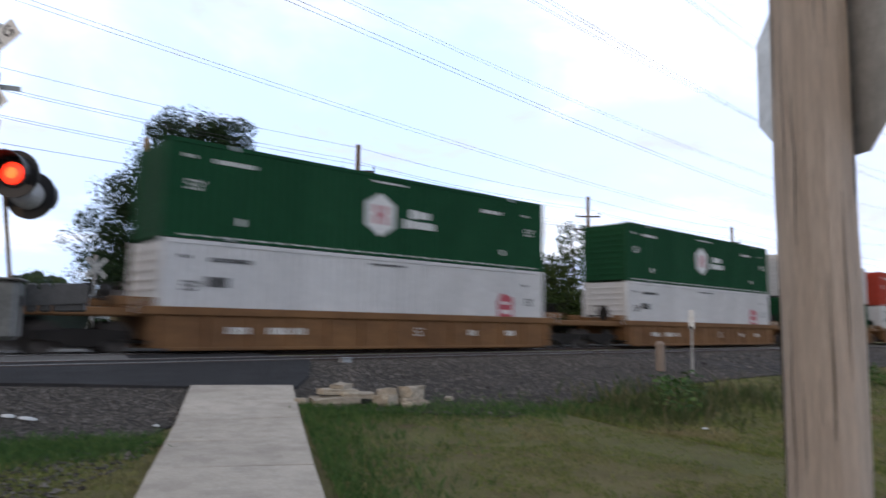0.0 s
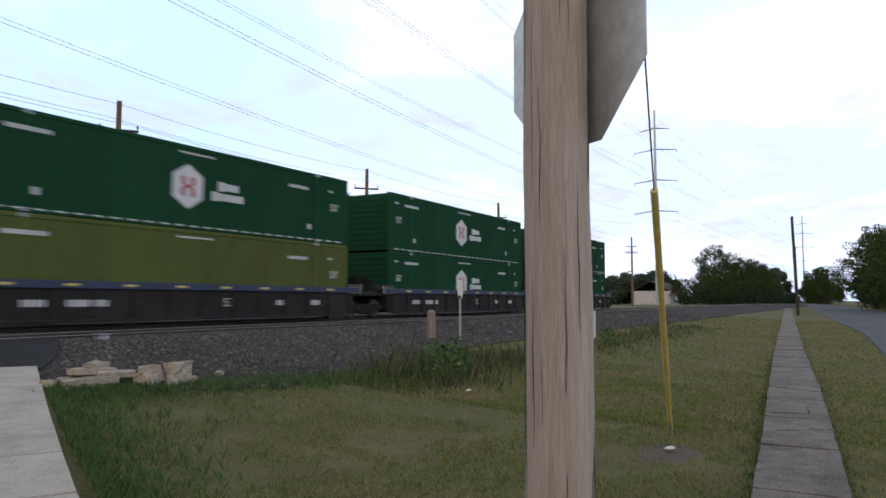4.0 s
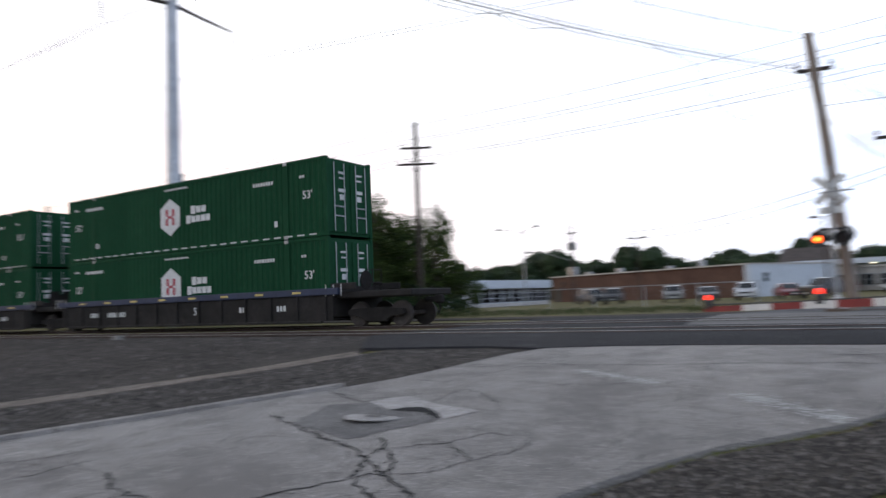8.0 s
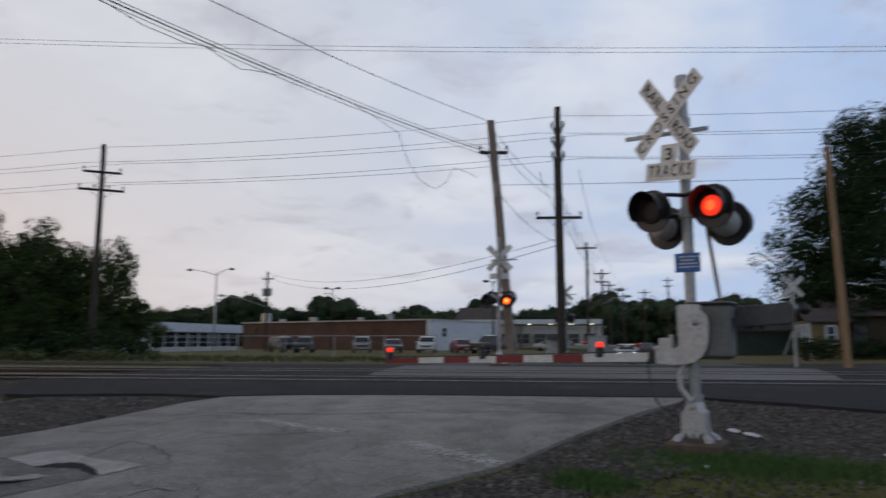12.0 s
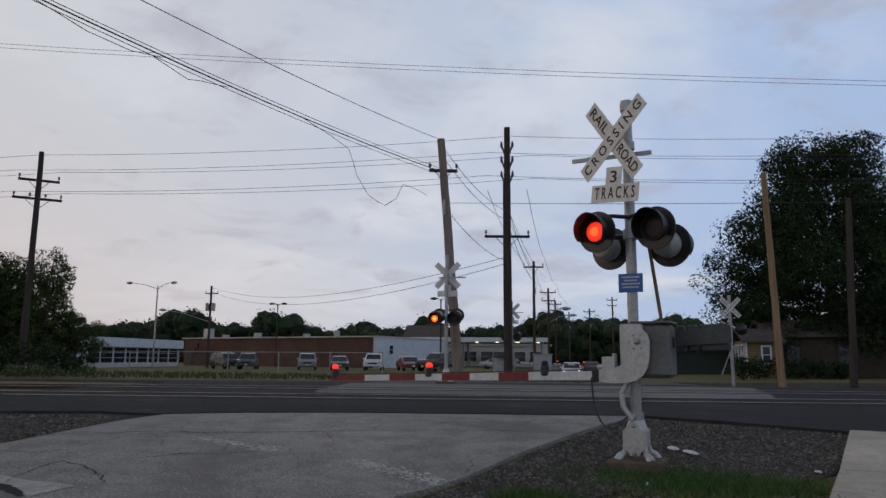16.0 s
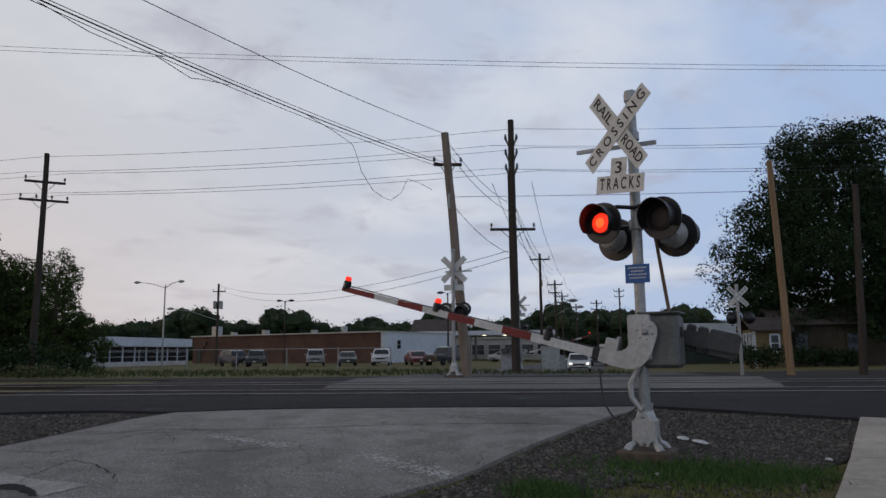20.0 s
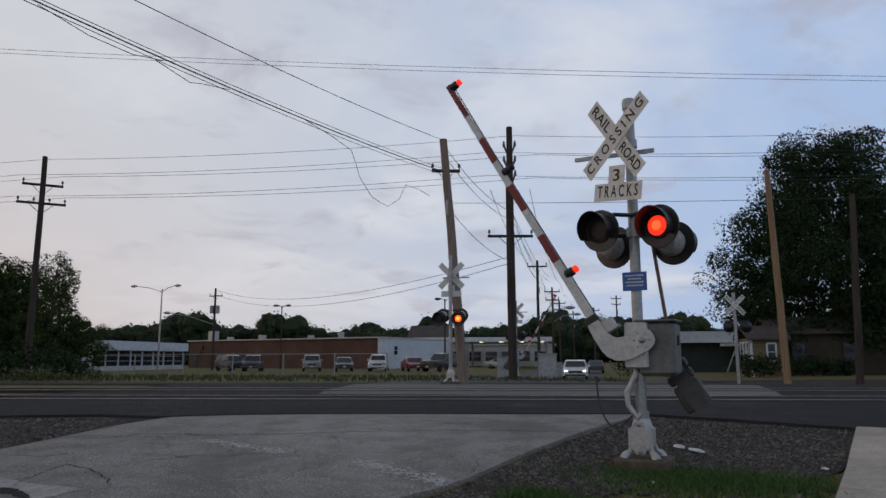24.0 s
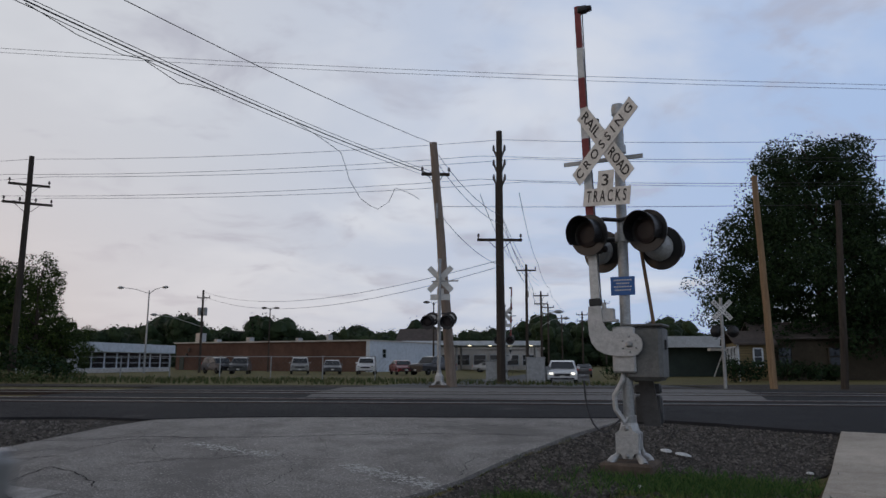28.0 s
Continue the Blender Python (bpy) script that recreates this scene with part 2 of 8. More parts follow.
M["rubber"] = mat("rubber", (0.02, 0.02, 0.02), (0.014, 0.014, 0.014), 6, 0.85)
M["sign_back"] = mat("sign_back", (0.60, 0.61, 0.60), (0.52, 0.53, 0.52), 2, 0.42, 0.55, bump=0.05)
M["sign_white"] = mat("sign_white", (0.78, 0.78, 0.76), (0.68, 0.68, 0.65), 4, 0.5, bump=0.05, c3=(0.45, 0.42, 0.36), spots=0.01, spot_scale=6)
M["sign_black"] = mat("sign_black", (0.02, 0.02, 0.022), None, 4, 0.6, bump=0)
M["sign_blue"] = mat("sign_blue", (0.03, 0.14, 0.42), (0.025, 0.11, 0.35), 5, 0.5, bump=0.03)
M["sign_red"] = mat("sign_red", (0.5, 0.03, 0.03), (0.4, 0.025, 0.025), 3, 0.5, bump=0.03)
M["sign_yellow"] = mat("sign_yellow", (0.75, 0.45, 0.03), (0.65, 0.38, 0.03), 3, 0.5, bump=0.03)
M["drain_slab"] = mat("drain_slab", (0.30, 0.225, 0.17), (0.19, 0.14, 0.105), 1.5, 0.85, bump=0.6, fine=40, grit=0.3)
M["pale_grit"] = mat("pale_grit", (0.27, 0.25, 0.225), (0.17, 0.155, 0.14), 1.2, 0.95, bump=0.9, fine=40, grit=0.6, mid=0.4)
M["notice"] = mat("notice", (0.50, 0.48, 0.30), (0.56, 0.57, 0.48), 9, 0.7, bump=0.05)
M["yellow_plastic"] = mat("yellow_plastic", (0.74, 0.60, 0.18), (0.62, 0.49, 0.14), 2, 0.5, bump=0.05)
M["wire"] = mat("wire", (0.05, 0.05, 0.055), None, 3, 0.6, bump=0)
M["wire_bright"] = mat("wire_bright", (0.30, 0.31, 0.33), None, 3, 0.5, 0.5, bump=0)
M["porcelain"] = mat("porcelain", (0.12, 0.10, 0.10), (0.09, 0.08, 0.08), 5, 0.3, bump=0)
M["gate_red"] = mat("gate_red", (0.24, 0.02, 0.02), (0.18, 0.015, 0.015), 5, 0.45, bump=0.03)
M["gate_white"] = mat("gate_white", (0.72, 0.72, 0.70), (0.6, 0.6, 0.58), 5, 0.5, bump=0.03)
M["red_lit"] = mat("red_lit", (0.5, 0.02, 0.01), rough=0.4, emit=(1.0, 0.032, 0.010), strength=2.0)
M["red_core"] = mat("red_core", (0.6, 0.1, 0.02), rough=0.4, emit=(1.0, 0.095, 0.018), strength=2.8)
M["amber_lit"] = mat("amber_lit", (0.6, 0.1, 0.02), rough=0.4, emit=(1.0, 0.10, 0.012), strength=3.2)
M["amber_core"] = mat("amber_core", (0.7, 0.3, 0.05), rough=0.4, emit=(1.0, 0.30, 0.03), strength=5.0)
M["red_dark"] = mat("red_dark", (0.012, 0.002, 0.002), (0.008, 0.002, 0.002), 8, 0.6, bump=0.1)
M["lamp_white"] = mat("lamp_white", (0.9, 0.9, 0.85), rough=0.4, emit=(1.0, 0.93, 0.8), strength=2.6)
M["lamp_warm"] = mat("lamp_warm", (0.9, 0.8, 0.6), rough=0.4, emit=(1.0, 0.85, 0.6), strength=5.0)
M["tail_red"] = mat("tail_red", (0.5, 0.02, 0.02), rough=0.4, emit=(1.0, 0.06, 0.04), strength=5.0)
M["glass"] = mat("glass", (0.02, 0.024, 0.028), (0.015, 0.018, 0.02), 1, 0.08, bump=0)
M["chrome"] = mat("chrome", (0.6, 0.6, 0.62), None, 3, 0.2, 0.95, bump=0)
CONT = {"green": ((0.010, 0.066, 0.027), (0.008, 0.055, 0.023)), "white": ((0.64, 0.64, 0.64), (0.54, 0.54, 0.54)), "red": ((0.42, 0.055, 0.03), (0.33, 0.045, 0.03)),
        "olive": ((0.115, 0.14, 0.035), (0.09, 0.11, 0.03)), "grey": ((0.32, 0.33, 0.34), (0.26, 0.27, 0.28)), "maroon": ((0.16, 0.05, 0.035), (0.12, 0.04, 0.03))}
for k, (a, c) in CONT.items():
    M["box_" + k] = mat("box_" + k, a, c, 0.5, 0.8, bump=0.06, fine=12, mid=0.12, c3=tuple(v * 0.55 + 0.01 for v in a), spots=0.0, spot_scale=1.6, stretch=(1, 1, 0.35))
M["machine_dark"] = mat("machine_dark", (0.085, 0.087, 0.09), (0.06, 0.061, 0.063), 4, 0.5, 0.3, bump=0.15, c3=(0.12, 0.09, 0.07), spots=0.03, spot_scale=5)
M["machine_grey"] = mat("machine_grey", (0.175, 0.178, 0.172), (0.125, 0.128, 0.123), 4, 0.5, 0.2, bump=0.12, c3=(0.17, 0.155, 0.135), spots=0.05, spot_scale=6)
M["car_black"] = mat("car_black", (0.038, 0.034, 0.032), (0.026, 0.024, 0.022), 0.8, 0.8, bump=0.2, c3=(0.10, 0.075, 0.06), spots=0.06, spot_scale=2.0)
M["car_blue"] = mat("car_blue", (0.02, 0.035, 0.085), (0.018, 0.028, 0.065), 0.8, 0.6, bump=0.1)
M["car_brown"] = mat("car_brown", (0.235, 0.125, 0.055), (0.16, 0.085, 0.042), 0.7, 0.8, bump=0.2, c3=(0.085, 0.06, 0.048), spots=0.08, spot_scale=1.6)
M["underframe"] = mat("underframe", (0.03, 0.027, 0.025), (0.02, 0.018, 0.017), 2, 0.9, bump=0.2)
M["wheel_steel"] = mat("wheel_steel", (0.09, 0.075, 0.065), (0.06, 0.05, 0.045), 3, 0.7, 0.4, bump=0.1)
M["logo_white"] = mat("logo_white", (0.72, 0.72, 0.70), (0.62, 0.62, 0.6), 3, 0.5, bump=0)
M["logo_red"] = mat("logo_red", (0.45, 0.06, 0.08), (0.38, 0.05, 0.07), 3, 0.5, bump=0)
M["hut_blue"] = mat("hut_blue", (0.66, 0.70, 0.75), (0.56, 0.61, 0.67), 1.2, 0.45, 0.25, bump=0.06, c3=(0.36, 0.36, 0.35), spots=0.02, spot_scale=3)
M["brick_wall"] = mat("brick_wall", (0.145, 0.085, 0.064), (0.105, 0.062, 0.048), 0.3, 0.9, bump=0.3, fine=8)
M["roof_trim"] = mat("roof_trim", (0.55, 0.52, 0.47), None, 1, 0.7)
M["panel_white"] = mat("panel_white", (0.62, 0.67, 0.72), (0.55, 0.6, 0.65), 0.5, 0.6, bump=0.05)
M["plaster"] = mat("plaster", (0.62, 0.60, 0.57), (0.52, 0.50, 0.47), 0.6, 0.8, bump=0.1)
M["patch_dark"] = mat("patch_dark", (0.27, 0.26, 0.245), (0.18, 0.172, 0.165), 1.2, 0.9, bump=0.8, fine=30, grit=0.5)
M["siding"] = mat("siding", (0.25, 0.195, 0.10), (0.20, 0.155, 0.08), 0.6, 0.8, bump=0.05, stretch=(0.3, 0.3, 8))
# darkened siding: on the yellow house the tree's shade is put into the colour
M["siding_dark_shade"] = mat("siding_dark_shade", (0.075, 0.062, 0.044), (0.055, 0.046, 0.034), 0.6, 0.8, bump=0.05)
M["weathered_board"] = mat("weathered_board", (0.20, 0.19, 0.175), (0.12, 0.115, 0.105), 1.5, 0.9, bump=0.4, fine=20, stretch=(1, 1, 0.3))
M["shingle"] = mat("shingle", (0.12, 0.10, 0.09), (0.08, 0.07, 0.065), 1.2, 0.9, bump=0.4, fine=14)
M["dark_green"] = mat("dark_green", (0.03, 0.05, 0.045), (0.022, 0.04, 0.035), 0.5, 0.7)
M["bark"] = mat("bark", (0.09, 0.072, 0.055), (0.055, 0.045, 0.036), 3, 0.95, bump=0.8, fine=20, stretch=(2, 2, 0.4))
M["leaf"] = leaf_mat("leaf", (0.032, 0.056, 0.015), (0.072, 0.098, 0.024), (0.014, 0.026, 0.009), dry=((0.075, 0.092, 0.022), (0.03, 0.045, 0.013)), dry_at=(0.5, 0.66), scale=0.35)
M["leaf_dark"] = leaf_mat("leaf_dark", (0.015, 0.032, 0.013), (0.030, 0.054, 0.020), (0.008, 0.017, 0.008))
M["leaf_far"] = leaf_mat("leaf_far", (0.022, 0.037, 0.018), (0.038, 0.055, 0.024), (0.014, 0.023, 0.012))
M["grass"] = leaf_mat("grass", (0.140, 0.175, 0.048), (0.260, 0.250, 0.095), (0.060, 0.090, 0.024), dry=((0.36, 0.29, 0.16), (0.13, 0.10, 0.055)), dry_at=(0.49, 0.66), scale=0.5)
M["lush"] = leaf_mat("lush", (0.058, 0.118, 0.036), (0.115, 0.165, 0.050), (0.028, 0.062, 0.018))
M["weed"] = leaf_mat("weed", (0.058, 0.085, 0.030), (0.165, 0.14, 0.08), (0.032, 0.052, 0.018))
M["rock"] = mat("rock", (0.50, 0.43, 0.33), (0.38, 0.33, 0.26), 3, 0.9, bump=0.6, fine=20, vary=0.15)
M["litter"] = mat("litter", (0.75, 0.75, 0.73), (0.65, 0.65, 0.63), 4, 0.7)
M["dirt"] = mat("dirt", (0.17, 0.13, 0.10), (0.12, 0.095, 0.075), 2, 0.95, bump=0.6, fine=25)
M["chainlink"] = mat("chainlink", (0.15, 0.155, 0.155), None, 3, 0.5, 0.6, bump=0)


# ---- mesh helpers ----
def part(name, bm, material, parent=None, label="", smooth=False):
    """Links a bmesh as one mesh object under a thing or a part."""
    me = bpy.data.meshes.new(name)
    bm.to_mesh(me)
    bm.free()
    me.materials.append(M[material] if isinstance(material, str) else material)
    if smooth:
        me.polygons.foreach_set("use_smooth", [True] * len(me.polygons))
    ob = new(name, me)
    if parent is not None:
        ob.parent = parent
    if label:
        ob["label"] = label
    return ob


def thing(name, m, label, category, group=""):
    e = new(name)
    e.empty_display_size = 0.2
    e.matrix_basis = m
    return tagged(e, label, category, group)


def B():
    return bmesh.new()


def box(bm, c, s, rot=None, bevel=0.0):
    """A box with centre c and full size s."""
    hx, hy, hz = s[0] / 2, s[1] / 2, s[2] / 2
    m = Matrix.Translation(c) @ (rot or Matrix.Identity(4))
    if bevel > 0:
        d = min(bevel, hx * 0.9, hy * 0.9, hz * 0.9)
        vs = []
        for z, i in ((-hz, d), (-hz + d, 0), (hz - d, 0), (hz, d)):
            r = []
            for sx, sy in ((-1, -1), (1, -1), (1, 1), (-1, 1)):
                x, y = sx * (hx - i), sy * (hy - i)
                pts = ((sx * (hx - i - d), y), (x, sy * (hy - i - d)))
                if sx * sy < 0:
                    pts = pts[::-1]
                if sx * sy > 0:
                    r += [(x, sy * (hy - i - d)), (sx * (hx - i - d), y)] if sx * sy > 0 and sx < 0 else [(x, sy * (hy - i - d)), (sx * (hx - i - d), y)]
                else:
                    r += [(sx * (hx - i - d), y), (x, sy * (hy - i - d))]
            vs.append([bm.verts.new(m @ Vector((x, y, z))) for x, y in r])
        for a, b in zip(vs, vs[1:]):
            for k in range(8):
                bm.faces.new((a[k], a[(k + 1) % 8], b[(k + 1) % 8], b[k]))
        bm.faces.new(vs[0][::-1])
        bm.faces.new(vs[-1])
        return bm
    v = [bm.verts.new(m @ Vector((x * hx, y * hy, z * hz))) for z in (-1, 1) for x, y in ((-1, -1), (1, -1), (1, 1), (-1, 1))]
    for f in ((3, 2, 1, 0), (4, 5, 6, 7), (0, 1, 5, 4), (1, 2, 6, 5), (2, 3, 7, 6), (3, 0, 4, 7)):
        bm.faces.new([v[i] for i in f])
    return bm


def frame_of(d):
    d = Vector(d).normalized()
    a = Vector((0, 0, 1)) if abs(d.z) < 0.95 else Vector((1, 0, 0))
    u = d.cross(a).normalized()
    return u, d.cross(u).normalized()


def tube(bm, pts, radii, seg=8, caps=True):
    """A round bar through points; radii: one number or one a point."""
    pts = [Vector(p) for p in pts]
    if isinstance(radii, (int, float)):
        radii = [radii] * len(pts)
    rings = []
    for i, p in enumerate(pts):
        d = pts[min(i + 1, len(pts) - 1)] - pts[max(i - 1, 0)]
        u, v = frame_of(d)
        if rings and u.dot(last) < 0:
            u, v = -u, -v
        last = u
        rings.append([bm.verts.new(p + (u * math.cos(k * math.tau / seg) + v * math.sin(k * math.tau / seg)) * radii[i]) for k in range(seg)])
    for a, b in zip(rings, rings[1:]):
        for k in range(seg):
            bm.faces.new((a[k], b[k], b[(k + 1) % seg], a[(k + 1) % seg]))
    if caps and seg > 2:
        bm.faces.new(rings[0])
        bm.faces.new(rings[-1][::-1])
    return bm


def lathe(bm, profile, seg=16, m=None):
    """Turns (radius, height) pairs round z."""
    m = m or Matrix.Identity(4)
    rings = []
    for r, z in profile:
        rings.append([bm.verts.new(m @ Vector((max(r, 1e-4) * math.cos(k * math.tau / seg), max(r, 1e-4) * math.sin(k * math.tau / seg), z))) for k in range(seg)])
    for a, b in zip(rings, rings[1:]):
        for k in range(seg):
            bm.faces.new((a[k], a[(k + 1) % seg], b[(k + 1) % seg], b[k]))
    bm.faces.new(rings[0][::-1])
    bm.faces.new(rings[-1])
    return bm


def prism(bm, outline, y0, y1, m=None):
    """An outline of (x, z) pairs, pushed from y0 to y1."""
    m = m or Matrix.Identity(4)
    a = [bm.verts.new(m @ Vector((x, y0, z))) for x, z in outline]
    b = [bm.verts.new(m @ Vector((x, y1, z))) for x, z in outline]
    n = len(outline)
    bm.faces.new(a)
    bm.faces.new(b[::-1])
    for k in range(n):
        bm.faces.new((a[k], b[k], b[(k + 1) % n], a[(k + 1) % n]))
    return bm


def words(bm, text, size, m, depth=0.002, width=None):
    """Letters of the built-in font, standing in the x-z plane and read from -y; m places their middle."""
    cu = bpy.data.curves.new("letters", "FONT")
    cu.body, cu.size, cu.align_x, cu.align_y, cu.extrude, cu.offset = text, size, "CENTER", "CENTER", depth, size * 0.012
    cu.resolution_u = 3
    ob = bpy.data.objects.new("letters", cu)
    scene.collection.objects.link(ob)
    me = bpy.data.meshes.new_from_object(ob)
    s = width / max(ob.dimensions.x, 1e-3) if width else 1.0
    me.transform(m @ pose(0, 0, 0, 90) @ Matrix.Diagonal((s, 1, 1, 1)))
    bm.from_mesh(me)
    bpy.data.objects.remove(ob)
    bpy.data.curves.remove(cu)
    bpy.data.meshes.remove(me)
    return bm


def raw(name, verts, faces, material, parent=None, smooth=False):
    me = bpy.data.meshes.new(name)
    me.from_pydata(verts, [], faces)
    me.materials.append(M[material])
    if smooth:
        me.polygons.foreach_set("use_smooth", [True] * len(me.polygons))
    ob = new(name, me)
    if parent is not None:
        ob.parent = parent
    return ob


# ---- the lie of the land ----
RAIL_Z = 0.675


def smooth01(a):
    a = min(max(a, 0.0), 1.0)
    return a * a * (3 - 2 * a)


def track_y(x):
    """Centre line of the train's track: bending very gently both ways."""
    u = 16.0 - x
    if u <= 0:
        return 21.4 + 0.034 * (math.sqrt(u * u + 100.0) - 10.0) if u > -90 else 24.13
    k, run = 0.066, 8.0
    if u < run:
        return 21.4 - k * u * u / (2 * run)
    return 21.4 - k * run / 2 - k * (u - run) - max(u - 60, 0.0) ** 2 / 30000


def track_dir(x):
    return math.degrees(math.atan2(track_y(x + 0.5) - track_y(x - 0.5), 1.0))


def land(x, y):
    yy = y - track_y(max(x, -400)) + 21.3
    return 0.60 * smooth01((yy - 3.0) / 11.5) - (0.3 * smooth01((y - 42.0) / 25.0) + 0.5 * smooth01((y - 27.0) / 25.0) * math.exp(-((x - 3.5) / 7.0) ** 2)) - 0.13 * math.exp(-((x - 2.6) ** 2 / 6.0 + (y - 9.2) ** 2 / 4.0))


def resample(line, n):
    line = [Vector((*p, 0)) for p in line]
    d = [0.0]
    for a, b in zip(line, line[1:]):
        d.append(d[-1] + (b - a).length)
    out = []
    for i in range(n + 1):
        s = d[-1] * i / n
        k = max(j for j in range(len(line) - 1) if d[j] <= s + 1e-9)
        f = (s - d[k]) / max(d[k + 1] - d[k], 1e-9)
        out.append(line[k].lerp(line[k + 1], min(f, 1)))
    return out


def strip(name, left, right, material, dz, n=40, across=6, thick=0.12, parent=None, z_of=None, rough_edge=0.0):
    """A paved sheet between two lines in plan that lies dz over the land, with thickness."""
    A, C = resample(left, n), resample(right, n)
    zf = z_of or land
    V, F = [], []
    rnd = random.Random(name)
    for i in range(n + 1):
        a, c = A[i].copy(), C[i].copy()
        if rough_edge:
            a += (a - c).normalized() * rnd.uniform(-rough_edge, rough_edge)
            c += (c - a).normalized() * rnd.uniform(-rough_edge, rough_edge)
        row = [a.lerp(c, j / across) for j in range(across + 1)]
        V += [(p.x, p.y, zf(p.x, p.y) + dz) for p in row]
        V += [(row[0].x, row[0].y, zf(row[0].x, row[0].y) + dz - thick), (row[-1].x, row[-1].y, zf(row[-1].x, row[-1].y) + dz - thick)]
    w = across + 3
    for i in range(n):
        for j in range(across):
            F.append((i * w + j, i * w + j + 1, (i + 1) * w + j + 1, (i + 1) * w + j))
        F.append((i * w + across + 1, i * w, (i + 1) * w, (i + 1) * w + across + 1))
        F.append((i * w + across, i * w + across + 2, (i + 1) * w + across + 2, (i + 1) * w + across))
    return raw(name, V, F, material, parent)


# ---- ground and paving ----
def spaced(spans):
    out = []
    for a, b, step in spans:
        k = a
        while k < b - 1e-6:
            out.append(k)
            k += step
    return out + [spans[-1][1]]


def build_ground():
    xs = spaced([(-2600, -400, 200), (-400, -80, 16), (-80, -24, 2), (-24, 34, 0.6), (34, 110, 2), (110, 400, 20), (400, 2600, 220)])
    ys = spaced([(-900, -60, 60), (-60, -12, 4), (-12, 20, 0.6), (20, 40, 1.5), (40, 120, 8), (120, 3000, 240)])
    V, F = [], []
    for x in xs:
        for y in ys:
            near = -24 < x < 34 and -12 < y < 20
            n = 0.022 * noise.noise((x * 0.9, y * 0.9, 0)) + 0.03 * noise.noise((x * 0.3, y * 0.3, 3)) if near else 0
            V.append((x, y, land(x, y) + n - 0.03))
    w = len(ys)
    for i in range(len(xs) - 1):
        for j in range(w - 1):
            F.append((i * w + j, (i + 1) * w + j, (i + 1) * w + j + 1, i * w + j + 1))
    g = raw("ground", V, F, "grass_ground", smooth=True)
    tagged(g, "mown grass and dry verge reaching to the horizon", "ground", kind="structure")


build_ground()
ROAD_L = [(-11.4, -40), (-10.6, -8), (-10.18, -0.56), (-9.98, 0.74), (-9.66, 2.12), (-9.18, 3.54), (-8.51, 4.9), (-7.8, 6.23), (-7.08, 7.5), (-6.76, 8.16), (-6.52, 8.94), (-6.40, 9.6), (-6.25, 10.4), (-5.95, 11.3), (-5.6, 12.1)]
ROAD_R = [(-3.6, -40), (-3.4, -8), (-3.2, -1), (-2.9, 2.6), (-2.3, 4.9), (-1.75, 6.2), (-0.8, 7.4), (-0.05, 9.3), (0.7, 10.8), (1.8, 12.5)]
road = strip("road", ROAD_L, ROAD_R, "concrete", 0.03, 90, 12, 0.2)
tagged(road, "cracked grey concrete roadway rising to the rails", "road", kind="structure")
APRON_EDGE = [(-12.3, 13.9), (-9.9, 10.9), (-9.2, 11.0), (-8.19, 11.26), (-7.2, 11.42), (-6.0, 11.25), (-5.6, 11.46), (-4.4, 11.78), (-3.14, 11.97), (-1.2, 12.15), (0.59, 12.3), (1.6, 12.45), (3.0, 11.95), (4.42, 11.25), (5.94, 10.42), (7.0, 11.8), (9.6, 16.2)]
crossing = strip("crossing_pavement", [(-12.6, 24.6), (10.4, 24.6)], APRON_EDGE, "asphalt", 0.045, 70, 40, 0.25)
tagged(crossing, "dark smooth asphalt apron laid between the rails", "pavement", kind="structure")
panels = strip("crossing_panels", [(-5.4, 17.6), (-5.9, 20.0), (-6.3, 24.7)], [(5.6, 17.6), (6.2, 20.0), (7.1, 24.7)], "pale_paving", 0.052, 16, 10, 0.2)
tagged(panels, "pale worn paving between and beyond the rails", "pavement", kind="structure")
far_road = strip("far_road", [(-6.4, 24.5), (-4.0, 36), (-3.2, 60), (2.0, 130), (16, 320)], [(7.2, 24.5), (5.2, 36), (5.2, 60), (11, 130), (24, 320)], "street", 0.02, 40, 6)
tagged(far_road, "grey asphalt street going on beyond the rails", "road", kind="structure")
cross_street = strip("cross_street", [(-60, 24.9), (-11, 24.9), (-6, 25.1), (60, 25.0)], [(-60, 27.2), (-11, 27.2), (-6, 28.2), (60, 27.0)], "gravel", 0.012, 40, 3)
side_gravel = strip("side_gravel", [(7.2, 27.0), (60, 27.0)], [(6.0, 33.5), (60, 33.5)], "gravel", 0.010, 30, 4)
tagged(side_gravel, "dark gravel margin beyond the rails", "ground", kind="structure")
tagged(cross_street, "pale gravel track beside the rails", "ground", kind="structure")
east_street = strip("east_street", [(9.0, -1.2), (15.3, -0.5), (37.4, 0.55), (80, 4.6), (175, 13.0), (260, 22)], [(9.0, -9.5), (15.3, -8.9), (37.4, -7.6), (80, -3.6), (175, 5.0), (260, 14)], "street", 0.015, 60, 6)
tagged(east_street, "worn grey asphalt side street", "road", kind="structure")
side_street = strip("side_street", [(-3.3, -1.5), (9.0, -1.2)], [(-3.3, -10), (9.0, -9.5)], "street", 0.012, 10, 4)
tagged(side_street, "worn asphalt street mouth", "road", kind="structure")
west_path = strip("west_path", [(-15.2, -20), (-14.69, -1.74), (-14.06, 0.99), (-13.05, 3.87), (-11.42, 6.57), (-10.36, 8.28), (-9.75, 10.6)], [(-14.4, -20), (-13.9, -1.6), (-13.33, 0.94), (-12.35, 3.67), (-10.93, 6.29), (-9.75, 8.6), (-9.24, 10.2)], "old_sidewalk", 0.02, 50, 3, 0.06)
tagged(west_path, "narrow weathered concrete footpath", "path", kind="structure")
